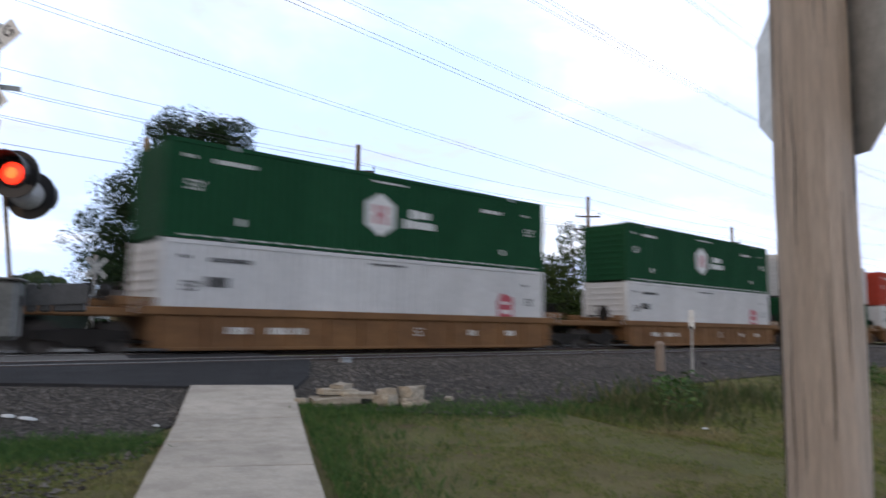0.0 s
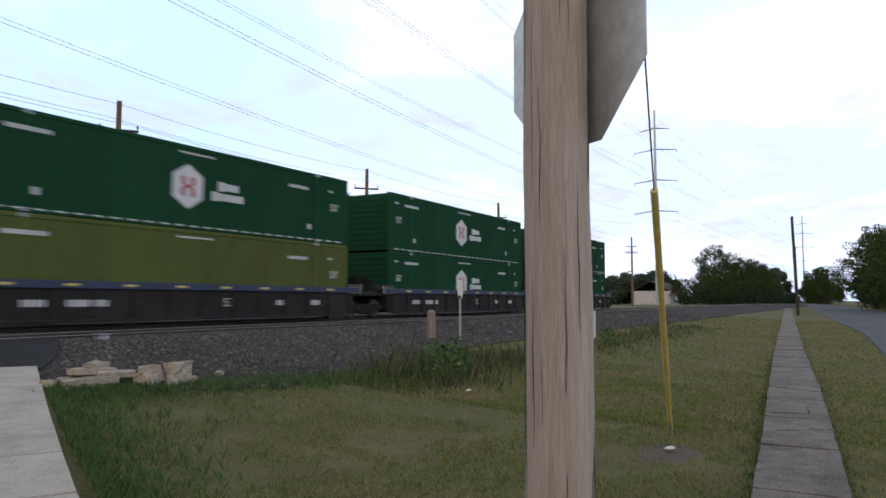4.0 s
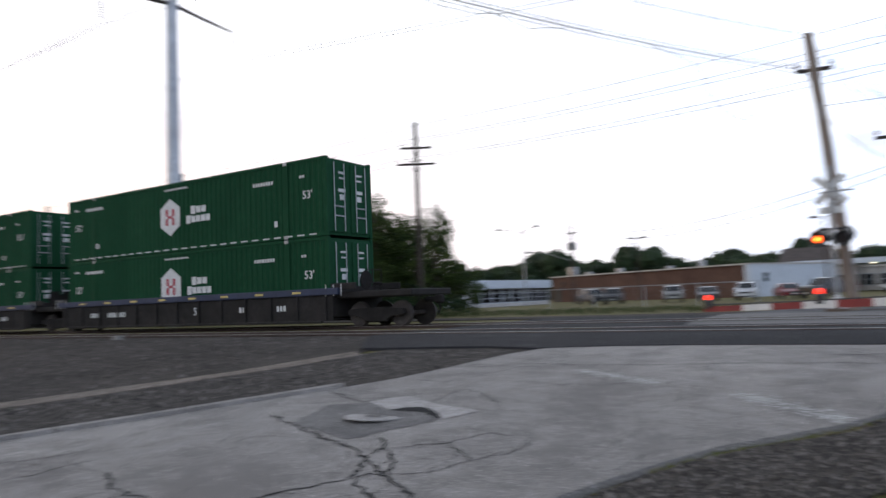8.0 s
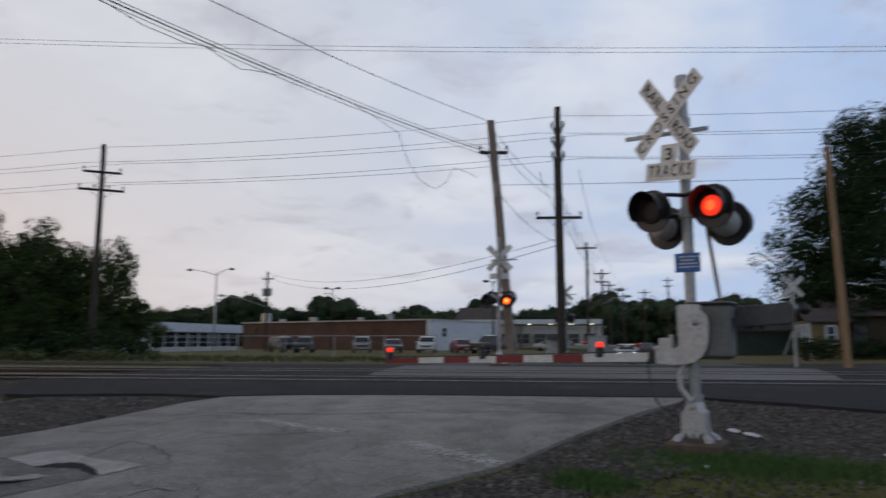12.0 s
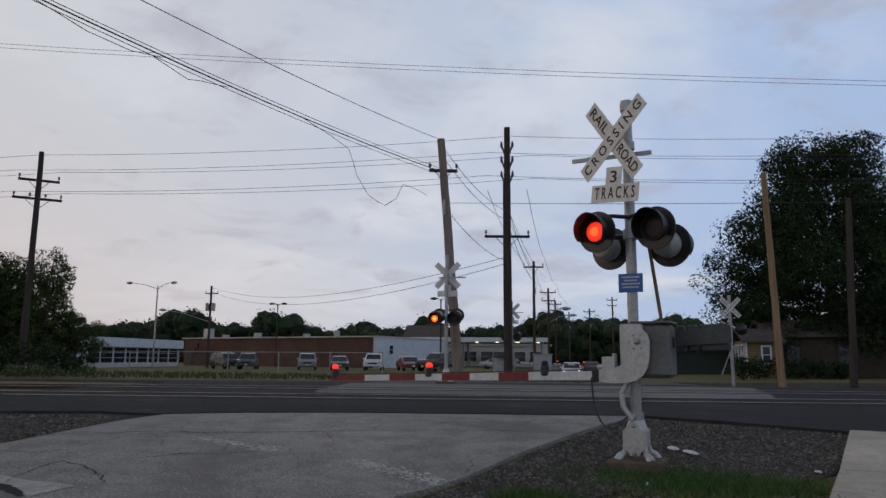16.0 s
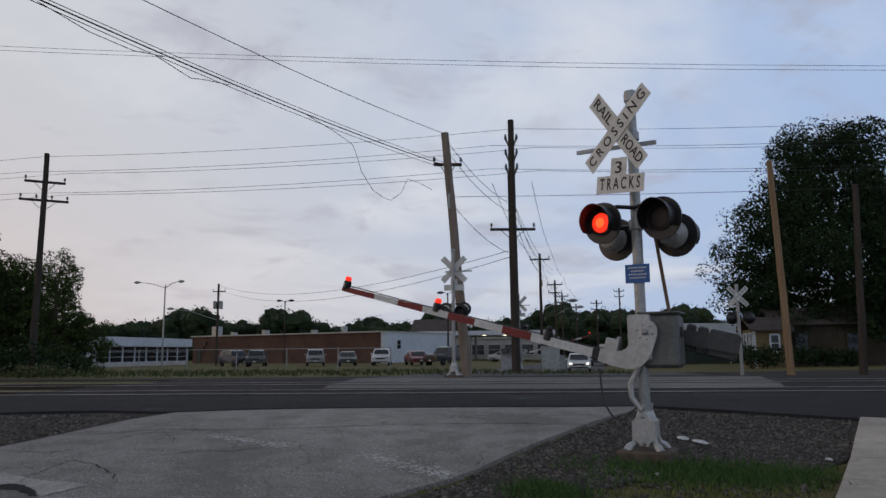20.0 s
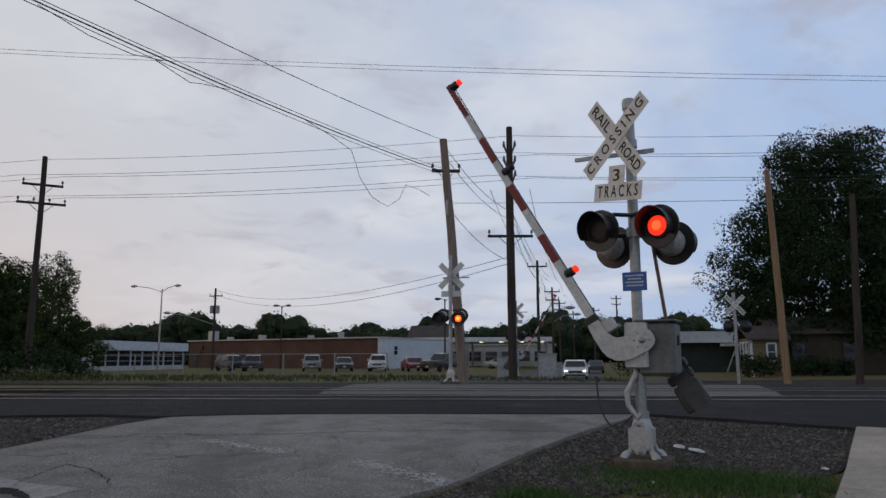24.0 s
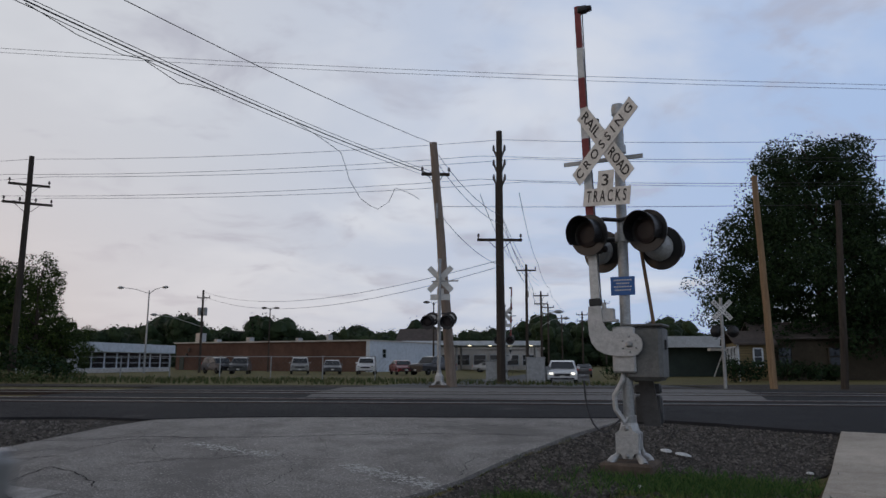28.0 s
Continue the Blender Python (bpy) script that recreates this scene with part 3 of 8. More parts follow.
yard = strip("gravel_yard", [(-190, 3.5), (-70, 12.3), (-40, 14.6), (-12, 16.0), (-10.0, 12.4)], [(-190, -8), (-70, -6), (-40, -6), (-14.0, -6), (-9.3, 9.4)], "gravel", 0.0, 110, 50, 0.05)
tagged(yard, "dark cinder and gravel yard", "gravel", kind="structure")
verge = strip("west_verge", [(-13.8, -6), (-12.6, 3.4), (-10.9, 6.5), (-9.6, 9.2), (-9.0, 11.6)], [(-10.4, -6), (-9.8, 1.2), (-8.9, 4.0), (-6.9, 7.7), (-5.8, 11.6)], "gravel", 0.004, 50, 8, 0.05)
tagged(verge, "gravel verge between path and kerb", "gravel", kind="structure")
apron = strip("mast_gravel", [(-2.3, 4.6), (-1.75, 6.0), (-0.8, 7.2), (-0.05, 9.1), (0.7, 10.6), (1.7, 12.4)], [(-1.0, 4.6), (-0.2, 6.3), (1.0, 7.8), (3.05, 8.5), (3.75, 9.5), (4.55, 11.2)], "gravel", 0.002, 40, 16, 0.05, rough_edge=0.06)
tagged(apron, "dark gravel round the signal mast", "gravel", kind="structure")
east_ballast = strip("east_ballast", [(5.9, 10.6), (9.6, 16.2), (30, track_y(30) - 5.2), (106, 18.9), (240, 18.9)], [(5.6, 9.0), (7.8, 7.4), (16, 9.0), (106, 11.5), (240, 12.5)], "ballast", 0.004, 120, 16, 0.05, rough_edge=0.05)
corner = strip("ballast_corner", [(4.9, 11.0), (6.6, 12.5), (9.0, 16.0)], [(5.35, 9.3), (7.4, 11.4), (9.9, 15.6)], "ballast", 0.003, 14, 6, 0.05)
tagged(corner, "grey crushed stone beside the footpath end", "gravel", kind="structure")
tagged(east_ballast, "grey crushed-stone shoulder beside the rails", "gravel", kind="structure")


def build_kerb():
    k = new("kerb")
    tagged(k, "low worn concrete kerb along the roadway", "kerb", kind="structure")
    L = resample(ROAD_L[1:9], 9)
    for a, b in zip(L, L[1:]):
        n = (b - a).normalized()
        s = Vector((-n.y, n.x, 0)) * 0.13
        seg = [a + n * 0.012, a.lerp(b, 0.5), b - n * 0.012]
        V, F = [], []
        for p in seg:
            for q, h in ((p, -0.1), (p, 0.05), (p + s, 0.05), (p + s, -0.1)):
                V.append((q.x, q.y, land(q.x, q.y) + 0.03 + h))
        for i in range(2):
            for j in range(3):
                F.append((i * 4 + j, (i + 1) * 4 + j, (i + 1) * 4 + j + 1, i * 4 + j + 1))
        F += [(0, 1, 2, 3), (11, 10, 9, 8)]
        raw("kerb_stone", V, F, "concrete", k)


build_kerb()


def break_up(poly, cuts, rnd):
    """Cracks a convex outline into smaller convex pieces."""
    pieces = [poly]
    for _ in range(cuts):
        pieces.sort(key=lambda p: -max((a - b).length for a in p for b in p))
        p = pieces.pop(0)
        n = len(p)
        i = max(range(n), key=lambda k: (p[(k + 1) % n] - p[k]).length)
        j = (i + n // 2) % n
        a = p[i].lerp(p[(i + 1) % n], rnd.uniform(0.3, 0.7))
        b = p[j].lerp(p[(j + 1) % n], rnd.uniform(0.25, 0.75))
        lo, hi, first, second = (i, j, a, b) if i < j else (j, i, b, a)
        pieces += [[first] + p[lo + 1:hi + 1] + [second], [second] + p[hi + 1:] + p[:lo + 1] + [first]]
    return pieces


def build_slabs(name, left, right, n, material, label, tilt=0.006, thick=0.1, lift=0.05, broken=0, gap=0.014):
    """A footpath of separate slabs with open joints."""
    root = new(name)
    tagged(root, label, "sidewalk", kind="structure")
    A, C = resample(left, n), resample(right, n)
    rnd = random.Random(name)
    for i in range(n):
        a0, a1, c0, c1 = A[i], A[i + 1], C[i], C[i + 1]
        g = gap / max((a1 - a0).length, 0.1)
        q = [a0.lerp(a1, g), c0.lerp(c1, g), c0.lerp(c1, 1 - g), a0.lerp(a1, 1 - g)]
        if i < broken:
            for p in break_up(q, rnd.choice((2, 3, 4)), rnd):
                m, k = sum(p, Vector()) / len(p), len(p)
                dz = rnd.uniform(-0.008, 0.008)
                ring = [v + (m - v).normalized() * rnd.uniform(0.004, 0.02) for v in p]
                vs = [(v.x, v.y, land(v.x, v.y) + lift + dz + rnd.uniform(-0.004, 0.004)) for v in ring]
                vs += [(x, y, z - thick) for x, y, z in vs]
                raw("slab_piece", vs, [tuple(range(k))] + [(k + e, k + (e + 1) % k, (e + 1) % k, e) for e in range(k)], material, root)
            continue
        V = []
        for k, p in enumerate(q):
            V.append((p.x, p.y, land(p.x, p.y) + lift + rnd.uniform(-tilt, tilt)))
        mid = sum((Vector(v) for v in V), Vector()) / 4
        top = [tuple(Vector(v).lerp(mid, 0.015)) for v in V]
        top = [(x, y, z + 0.004) for x, y, z in top]
        low = [(x, y, z - thick) for x, y, z in V]
        vs = top + V + low
        F = [(0, 1, 2, 3)] + [(4 + k, 4 + (k + 1) % 4, (k + 1) % 4, k) for k in range(4)] + [(8 + k, 8 + (k + 1) % 4, 4 + (k + 1) % 4, 4 + k) for k in range(4)]
        raw("slab", vs, F, material, root)


build_slabs("sidewalk_crossing", [(0.2, 2.1), (1.83, 5.4), (4.58, 11.3)], [(1.6, 1.45), (3.15, 4.83), (3.42, 5.4), (6.09, 10.75)], 8, "sidewalk", "pale concrete footpath slabs leading up to the rails")
build_slabs("sidewalk_east", [(2.4, 0.52), (6.58, 0.93), (8.35, 1.1), (13.63, 1.67), (22.1, 2.55), (120, 12.2)], [(2.45, -0.1), (6.99, 0.27), (8.8, 0.42), (14.16, 0.92), (22.6, 1.8), (120, 11.3)], 62, "old_sidewalk", "old cracked footpath slabs with grass at the edges", 0.012, broken=16, gap=0.008)


# ---- rails ----
def build_track(name, y_of, x0, x1, skip=()):
    root = new(name)
    tagged(root, "rusty steel rails on dark timber ties", "railway track", kind="structure")
    n = int((x1 - x0) / 4)
    xs = [x0 + (x1 - x0) * i / n for i in range(n + 1)]
    for side in (-1, 1):
        for nm, prof, mt in (("rail", ((-0.07, -0.17), (0.07, -0.17), (0.07, -0.155), (0.012, -0.135), (0.012, -0.045), (0.035, -0.035), (0.035, -0.008), (-0.035, -0.008), (-0.035, -0.035), (-0.012, -0.045), (-0.012, -0.135), (-0.07, -0.155)), "rail"),
                             ("rail_head", ((-0.034, -0.009), (0.034, -0.009), (0.03, 0.0), (-0.03, 0.0)), "rail_head")):
            V, F = [], []
            m = len(prof)
            for x in xs:
                yy = y_of(x) + side * 0.7525
                V += [(x, yy + a, RAIL_Z + b) for a, b in prof]
            for i in range(len(xs) - 1):
                for j in range(m):
                    F.append((i * m + j, (i + 1) * m + j, (i + 1) * m + (j + 1) % m, i * m + (j + 1) % m))
            raw(nm, V, F, mt, root)
    bm = B()
    box(bm, (0, 0, 0), (0.22, 2.6, 0.18), bevel=0.012)
    tie = part("tie", bm, "tie", root)
    tie_me = tie.data
    bpy.data.objects.remove(tie)
    rnd = random.Random(name)
    V, F, c = [], [], 0
    x = x0
    while x < x1:
        if not (-12.0 < x < 9.4):
            p = pose(x + rnd.uniform(-0.03, 0.03), y_of(x) + rnd.uniform(-0.06, 0.06), RAIL_Z - 0.255, 0, 0, track_dir(x) + rnd.uniform(-1.2, 1.2))
            if -34 < x < 46:
                o = new("tie", tie_me)
                o.parent = root
                o.matrix_basis = p
            else:
                for v in tie_me.vertices:
                    V.append(p @ v.co)
                for f in tie_me.polygons:
                    F.append([c + k for k in f.vertices])
                c += len(tie_me.vertices)
        x += 0.52
    tagged(raw("far_ties", V, F, "tie", root), kind="stuff")


NEAR_Y = lambda x: track_y(x) - 4.5
build_track("track_near", NEAR_Y, -240, 240)
build_track("track_main", track_y, -420, 320)
bed = strip("track_bed", [(-420, track_y(-420) + 2.6), (-200, track_y(-200) + 2.6), (-100, track_y(-100) + 2.6), (-40, track_y(-40) + 2.6), (-12.5, track_y(-12.5) + 2.6)],
            [(-420, track_y(-420) - 6.6), (-200, track_y(-200) - 6.6), (-100, track_y(-100) - 6.6), (-40, track_y(-40) - 6.6), (-12.5, track_y(-12.5) - 6.6)], "ballast", -0.02, 120, 12, 0.3, z_of=lambda x, y: 0.48)
tagged(bed, "dark ballast bed of crushed stone", "ballast", kind="structure")
EAST_X = (16, 40, 70, 106, 160, 320)
bed2 = strip("track_bed_east", [(10.2, 24.0)] + [(x, track_y(x) + 2.6) for x in EAST_X], [(9.6, 15.2)] + [(x, track_y(x) - 6.4) for x in EAST_X], "ballast", -0.02, 120, 12, 0.3, z_of=lambda x, y: 0.48)
tagged(bed2, "dark ballast bed of crushed stone", "ballast", kind="structure")


# ---- the train ----
CL, CW, CH = 16.15, 2.59, 2.896


def build_container(colour, mark, name="shipping_container", label=""):
    """A 53-foot box: corrugated sides, posts, rails, corner castings, doors at the east end; base at z = 0, centre at x = 0."""
    c = thing(name, Matrix.Identity(4), label, "container", "containers on the train")
    mt = "box_" + colour
    bm = B()
    box(bm, (0, 0, CH / 2), (CL - 0.12, CW - 0.14, CH - 0.1))
    part("body", bm, mt, c)
    for side in (-1, 1):
        V, F = [], []
        pitch, d = 0.28, 0.035
        x, pts = -CL / 2 + 0.1, []
        while x < CL / 2 - 0.1:
            pts += [(x, 0), (x + 0.10, 0), (x + 0.14, d), (x + 0.24, d)]
            x += pitch
        pts = [p for p in pts if p[0] < CL / 2 - 0.08]
        for px, pd in pts:
            yy = side * (CW / 2 - 0.012 - pd)
            V += [(px, yy, 0.16), (px, yy, CH - 0.13)]
        for i in range(len(pts) - 1):
            q = (2 * i, 2 * i + 2, 2 * i + 3, 2 * i + 1)
            F.append(q if side < 0 else q[::-1])
        raw("side_panel", V, F, mt, c)
        bm = B()
        for z, h in ((0.08, 0.16), (CH - 0.065, 0.13)):
            box(bm, (0, side * (CW / 2 - 0.03), z), (CL - 0.3, 0.06, h), bevel=0.012)
        part("side_rail", bm, mt, c)
        for px in (-CL / 2 + 2.03, CL / 2 - 2.03):
            bm = B()
            box(bm, (px, side * (CW / 2 - 0.012), CH / 2), (0.28, 0.03, CH - 0.2), bevel=0.008)
            part("lift_post", bm, mt, c)
            for z in (0.07, CH - 0.07):
                part("post_casting", box(B(), (px, side * (CW / 2 - 0.02), z), (0.2, 0.08, 0.13), bevel=0.01), "galv", c)
        bm = B()
        n = 26
        for i in range(n):
            box(bm, (-CL / 2 + 0.7 + i * (CL - 1.4) / (n - 1), side * (CW / 2 + 0.004), 0.1), (0.34, 0.008, 0.045))
        tagged(part("reflective_tape", bm, "logo_white", c), kind="stuff")
    for ex in (-1, 1):
        for side in (-1, 1):
            bm = B()
            box(bm, (ex * (CL / 2 - 0.08), side * (CW / 2 - 0.07), CH / 2), (0.16, 0.14, CH), bevel=0.015)
            part("corner_post", bm, mt, c)
    # nose end: two ribs
    bm = B()
    for k in range(9):
        box(bm, (-CL / 2 + 0.05, 0, 0.35 + k * 0.28), (0.05, CW - 0.3, 0.1), bevel=0.01)
    part("end_ribs", bm, mt, c)
    for side in (-1, 1):
        bm = B()
        box(bm, (CL / 2 - 0.05, side * (CW / 4 - 0.03), CH / 2), (0.07, CW / 2 - 0.2, CH - 0.3), bevel=0.012)
        door = part("door", bm, mt, c)
        bm = B()
        for k in (-0.28, 0.28):
            tube(bm, [(CL / 2 + 0.02, side * (CW / 4 - 0.03) + k, 0.2), (CL / 2 + 0.02, side * (CW / 4 - 0.03) + k, CH - 0.2)], 0.02, 6)
        for z in (0.75, 1.1):
            box(bm, (CL / 2 + 0.03, side * (CW / 4 - 0.03), z), (0.03, 0.5, 0.04))
        part("lock_bar", bm, "galv", door, "galvanised lock rods")
        bm = B()
        for z, w, h in ((2.35, 0.35, 0.07), (2.15, 0.3, 0.06), (1.7, 0.4, 0.12), (1.45, 0.25, 0.2)):
            box(bm, (CL / 2 - 0.008, side * 0.5 + 0.05, z), (0.008, w, h))
        tagged(part("markings", bm, "logo_white", door), kind="stuff")
    # side marks, as plain shapes
    yf = -(CW / 2 + 0.006)
    if mark == "hex":
        bm = B()
        hx, hz, r = -0.58, 1.46, 0.78
        prism(bm, [(hx + r * math.sin(k * math.pi / 3) * 0.92, hz + r * math.cos(k * math.pi / 3)) for k in range(6)], yf - 0.004, yf + 0.01)
        part("emblem", bm, "logo_white", c, "white hexagon emblem")
        bm = B()
        for sx in (-0.2, 0.2):
            for z0, z1 in ((1.12, 1.42), (1.50, 1.80)):
                box(bm, (hx + sx, yf - 0.006, (z0 + z1) / 2), (0.17, 0.008, z1 - z0))
        box(bm, (hx, yf - 0.006, 1.46), (0.3, 0.008, 0.12))
        tagged(part("emblem_stroke", bm, "logo_red", c), kind="stuff")
        bm = B()
        for z, x0, x1 in ((1.64, 0.72, 1.68), (1.26, 0.44, 1.92)):
            x = x0
            for k in range(3 if z > 1.5 else 5):
                w = (x1 - x0) / (3 if z > 1.5 else 5)
                box(bm, (x + w / 2, yf - 0.003, z), (w * 0.86, 0.008, 0.26 if k else 0.34), bevel=0.003)
                x += w
        tagged(part("lettering", bm, "logo_white", c), kind="stuff")
    elif mark == "end":
        bm = B()
        prism(bm, [(5.35, 0.9), (5.95, 0.55), (6.15, 0.9), (6.15, 1.75), (5.5, 1.9), (5.3, 1.5)], yf - 0.004, yf + 0.01)
        part("emblem", bm, "logo_red", c, "red emblem near the end")
        bm = B()
        box(bm, (5.75, yf - 0.006, 1.15), (0.5, 0.008, 0.16))
        box(bm, (5.7, yf - 0.006, 1.5), (0.35, 0.008, 0.12))
        part("emblem_stroke", bm, "logo_white", c)
    ink = "logo_white" if colour not in ("white",) else "sign_black"
    bm = B()
    for x, z, w, h in ((-0.2, 2.62, 1.5, 0.07), (-6.0, 2.35, 1.3, 0.13), (-7.4, 2.4, 0.3, 0.1), (4.9, 2.2, 1.1, 0.13) if mark != "end" else (-6.4, 1.7, 0.7, 0.3), (6.9, 2.25, 0.28, 0.09), (5.55, 0.62, 0.22, 0.22), (-5.75, 0.62, 0.22, 0.22)):
        n = max(int(w / 0.13), 1)
        for k in range(n):
            box(bm, (x - w / 2 + (k + 0.5) * w / n, yf, z), (w / n * 0.75, 0.006, h))
    tagged(part("lettering", bm, ink, c), kind="stuff")
    for x, z in ((7.15, 1.55), (-7.2, 1.55)):
        part("length_mark", words(B(), "53'", 0.42, pose(x, yf, z)), ink, c)
    return c


def wheelset_truck(parent, x):
    t = part("bogie", box(B(), (x, 0, 0.5), (0.5, 1.9, 0.3), bevel=0.05), "underframe", parent)
    for s in (-0.98, 0.98):
        part("side_frame", prism(B(), [(x - 1.2, 0.42), (x - 1.15, 0.6), (x - 0.5, 0.64), (x + 0.5, 0.64), (x + 1.15, 0.6), (x + 1.2, 0.42), (x + 0.75, 0.36), (x + 0.4, 0.2), (x - 0.4, 0.2), (x - 0.75, 0.36)], s - 0.08, s + 0.08), "underframe", t)
    for s in (-0.98, 0.98):
        bm = B()
        for k in (-0.3, 0, 0.3):
            tube(bm, [(x + k, s, 0.26), (x + k, s, 0.55)], 0.09, 8)
        box(bm, (x, s, 0.22), (1.0, 0.14, 0.12), bevel=0.03)
        part("spring_nest", bm, "underframe", t)
    for dx in (-0.89, 0.89):
        bm = B()
        for s in (-1, 1):
            lathe(bm, [(0.36, 0.0), (0.46, 0.0), (0.455, 0.03), (0.425, 0.04), (0.42, 0.13), (0.33, 0.13), (0.1, 0.09), (0.08, 0.2)], 18, Matrix.Translation((x + dx, s * 0.68, 0.42)) @ pose(0, 0, 0, -90 * s))
        tube(bm, [(x + dx, -1.05, 0.42), (x + dx, 1.05, 0.42)], 0.08, 8)
        part("wheelset", bm, "wheel_steel", t)


def build_well_car(style, first=False, last=False, label=""):
    """A well wagon unit: base at rail height, wells between end platforms."""
    c = thing("well_car", Matrix.Identity(4), label, "railway wagon", "wagons of the train")
    mt = "car_black" if style == "black" else "car_brown"
    WL = CL + 0.5
    low = -0.18 if style == "black" else -0.26
    for s in (-1, 1):
        yy = s * 1.42
        bm = B()
        box(bm, (0, yy, 0.86 + low), (WL, 0.03, 0.92))
        side = part("side_sill", bm, mt, c)
        bm = B()
        box(bm, (0, yy + s * 0.02, 1.44 + low), (WL + 0.6, 0.16, 0.24), bevel=0.02)
        part("top_chord", bm, "car_blue" if style == "black" else mt, side)
        bm = B()
        box(bm, (0, yy + s * 0.02, 0.38 + low), (WL - 1.0, 0.18, 0.1), bevel=0.02)
        part("bottom_chord", bm, mt, side)
        n = 12
        for k in range(n + 1):
            bm = B()
            box(bm, (-WL / 2 + 0.3 + k * (WL - 0.6) / n, yy + s * 0.05, 0.86 + low), (0.09, 0.1, 0.92), bevel=0.012)
            part("rib", bm, mt, side)
        bm = B()
        for k in range(8):
            box(bm, (-6.6 + k * 1.9, yy + s * 0.105, 1.44 + low), (0.42, 0.008, 0.075))
        if style == "black":
            tagged(part("reflector", bm, "yellow_plastic", side), kind="stuff")
        else:
            bm.free()
        bm = B()
        for x, w in ((-6.1, 0.7), (-4.8, 1.3), (3.6, 0.4), (5.6, 0.5)):
            k = max(int(w / 0.16), 1)
            for i in range(k):
                box(bm, (x + (i + 0.5) * w / k, yy + s * 0.018, 0.9 + low), (w / k * 0.7, 0.008, 0.2))
        if s < 0:
            words(bm, "53", 0.42, pose(1.2, yy - 0.019, 0.9 + low))
        tagged(part("lettering", bm, "logo_white", side), kind="stuff")
    bm = B()
    box(bm, (0, 0, 0.28), (WL, 2.7, 0.06))
    part("well_floor", bm, "underframe", c)
    for ex in (-1, 1):
        x = ex * (WL / 2 + 0.75)
        free = (ex > 0 and last) or (ex < 0 and first)
        bm = B()
        box(bm, (x + (ex * 0.8 if free else 0), 0, 1.12), (3.35 if free else 1.75, 2.5, 0.24), bevel=0.04)
        box(bm, (x - ex * 0.8, 0, 0.9), (0.12, 2.8, 1.1), bevel=0.02)
        for s in (-1, 1):
            box(bm, (x - ex * 0.35, s * 1.3, 1.42), (1.1, 0.12, 0.24), bevel=0.02)
        plat = part("end_platform", bm, mt, c)
        bm = B()
        tube(bm, [(x, 0, 1.25), (x, 0, 1.5), (x + ex * 0.3, 0, 1.5)], 0.06, 8)
        part("brake_pipe", bm, "underframe", plat)
        bm = B()
        lathe(bm, [(0.32, 0), (0.34, 0.03), (0.32, 0.06)], 18, Matrix.Translation((x + ex * 0.15, -0.7, 1.62)) @ pose(0, 0, 0, 0, 90, 0))
        part("brake_wheel", bm, "underframe", plat)
        bm = B()
        for s in (-1.2, -0.9, -0.4):
            tube(bm, [(x + ex * 0.62, s, 1.1), (x + ex * 0.62, s, 2.0)], 0.018, 5)
        for z in (1.5, 1.95):
            tube(bm, [(x + ex * 0.62, -1.2, z), (x + ex * 0.62, -0.4, z)], 0.018, 5)
        part("end_railing", bm, "underframe", plat)
        for k in (0, 1, 2):
            part("grab_iron", tube(B(), [(x - ex * (0.3 + 0.35 * k), -1.5, 1.1), (x - ex * (0.3 + 0.35 * k), -1.5, 1.5)], 0.016, 5), "logo_white", plat)
        if free:
            bm = B()
            tube(bm, [(x + ex * 2.2, 0, 0.86), (x + ex * 2.7, 0, 0.86)], [0.1, 0.09], 8)
            box(bm, (x + ex * 2.75, 0, 0.86), (0.3, 0.28, 0.3), bevel=0.05)
            tube(bm, [(x + ex * 2.4, 0.25, 0.95), (x + ex * 2.6, 0.3, 0.6), (x + ex * 2.5, 0.3, 0.35)], 0.035, 6)
            part("coupler", bm, "underframe", plat)
        if ex > 0 or first:
            wheelset_truck(c, ex * (WL / 2 + (1.55 if free else 1.55)))
    return c


TEMPLATES = {}


def container_copy(colour, mark):
    key = (colour, mark)
    words_of = {"green": "dark green corrugated container", "white": "white corrugated container with grime streaks", "red": "orange-red corrugated container", "olive": "olive green corrugated container low in its wagon", "grey": "plain grey corrugated container on a wagon", "maroon": "plain maroon corrugated container on a wagon"}
    extra = {"hex": ", white hexagon emblem on its side", "end": ", red emblem near one end", "": ""}
    if key not in TEMPLATES:
        TEMPLATES[key] = build_container(colour, mark, label=words_of[colour] + extra[mark])
        return TEMPLATES[key]
    return copy_thing(TEMPLATES[key], Matrix.Identity(4))


def car_copy(style, first, last):
    key = (style, first, last)
    if key not in TEMPLATES:
        TEMPLATES[key] = build_well_car(style, first, last, {"black": "grimy black well wagon with a dark blue top rail", "brown": "rust-brown well wagon with worn paint"}[style])
        return TEMPLATES[key]
    return copy_thing(TEMPLATES[key], Matrix.Identity(4))


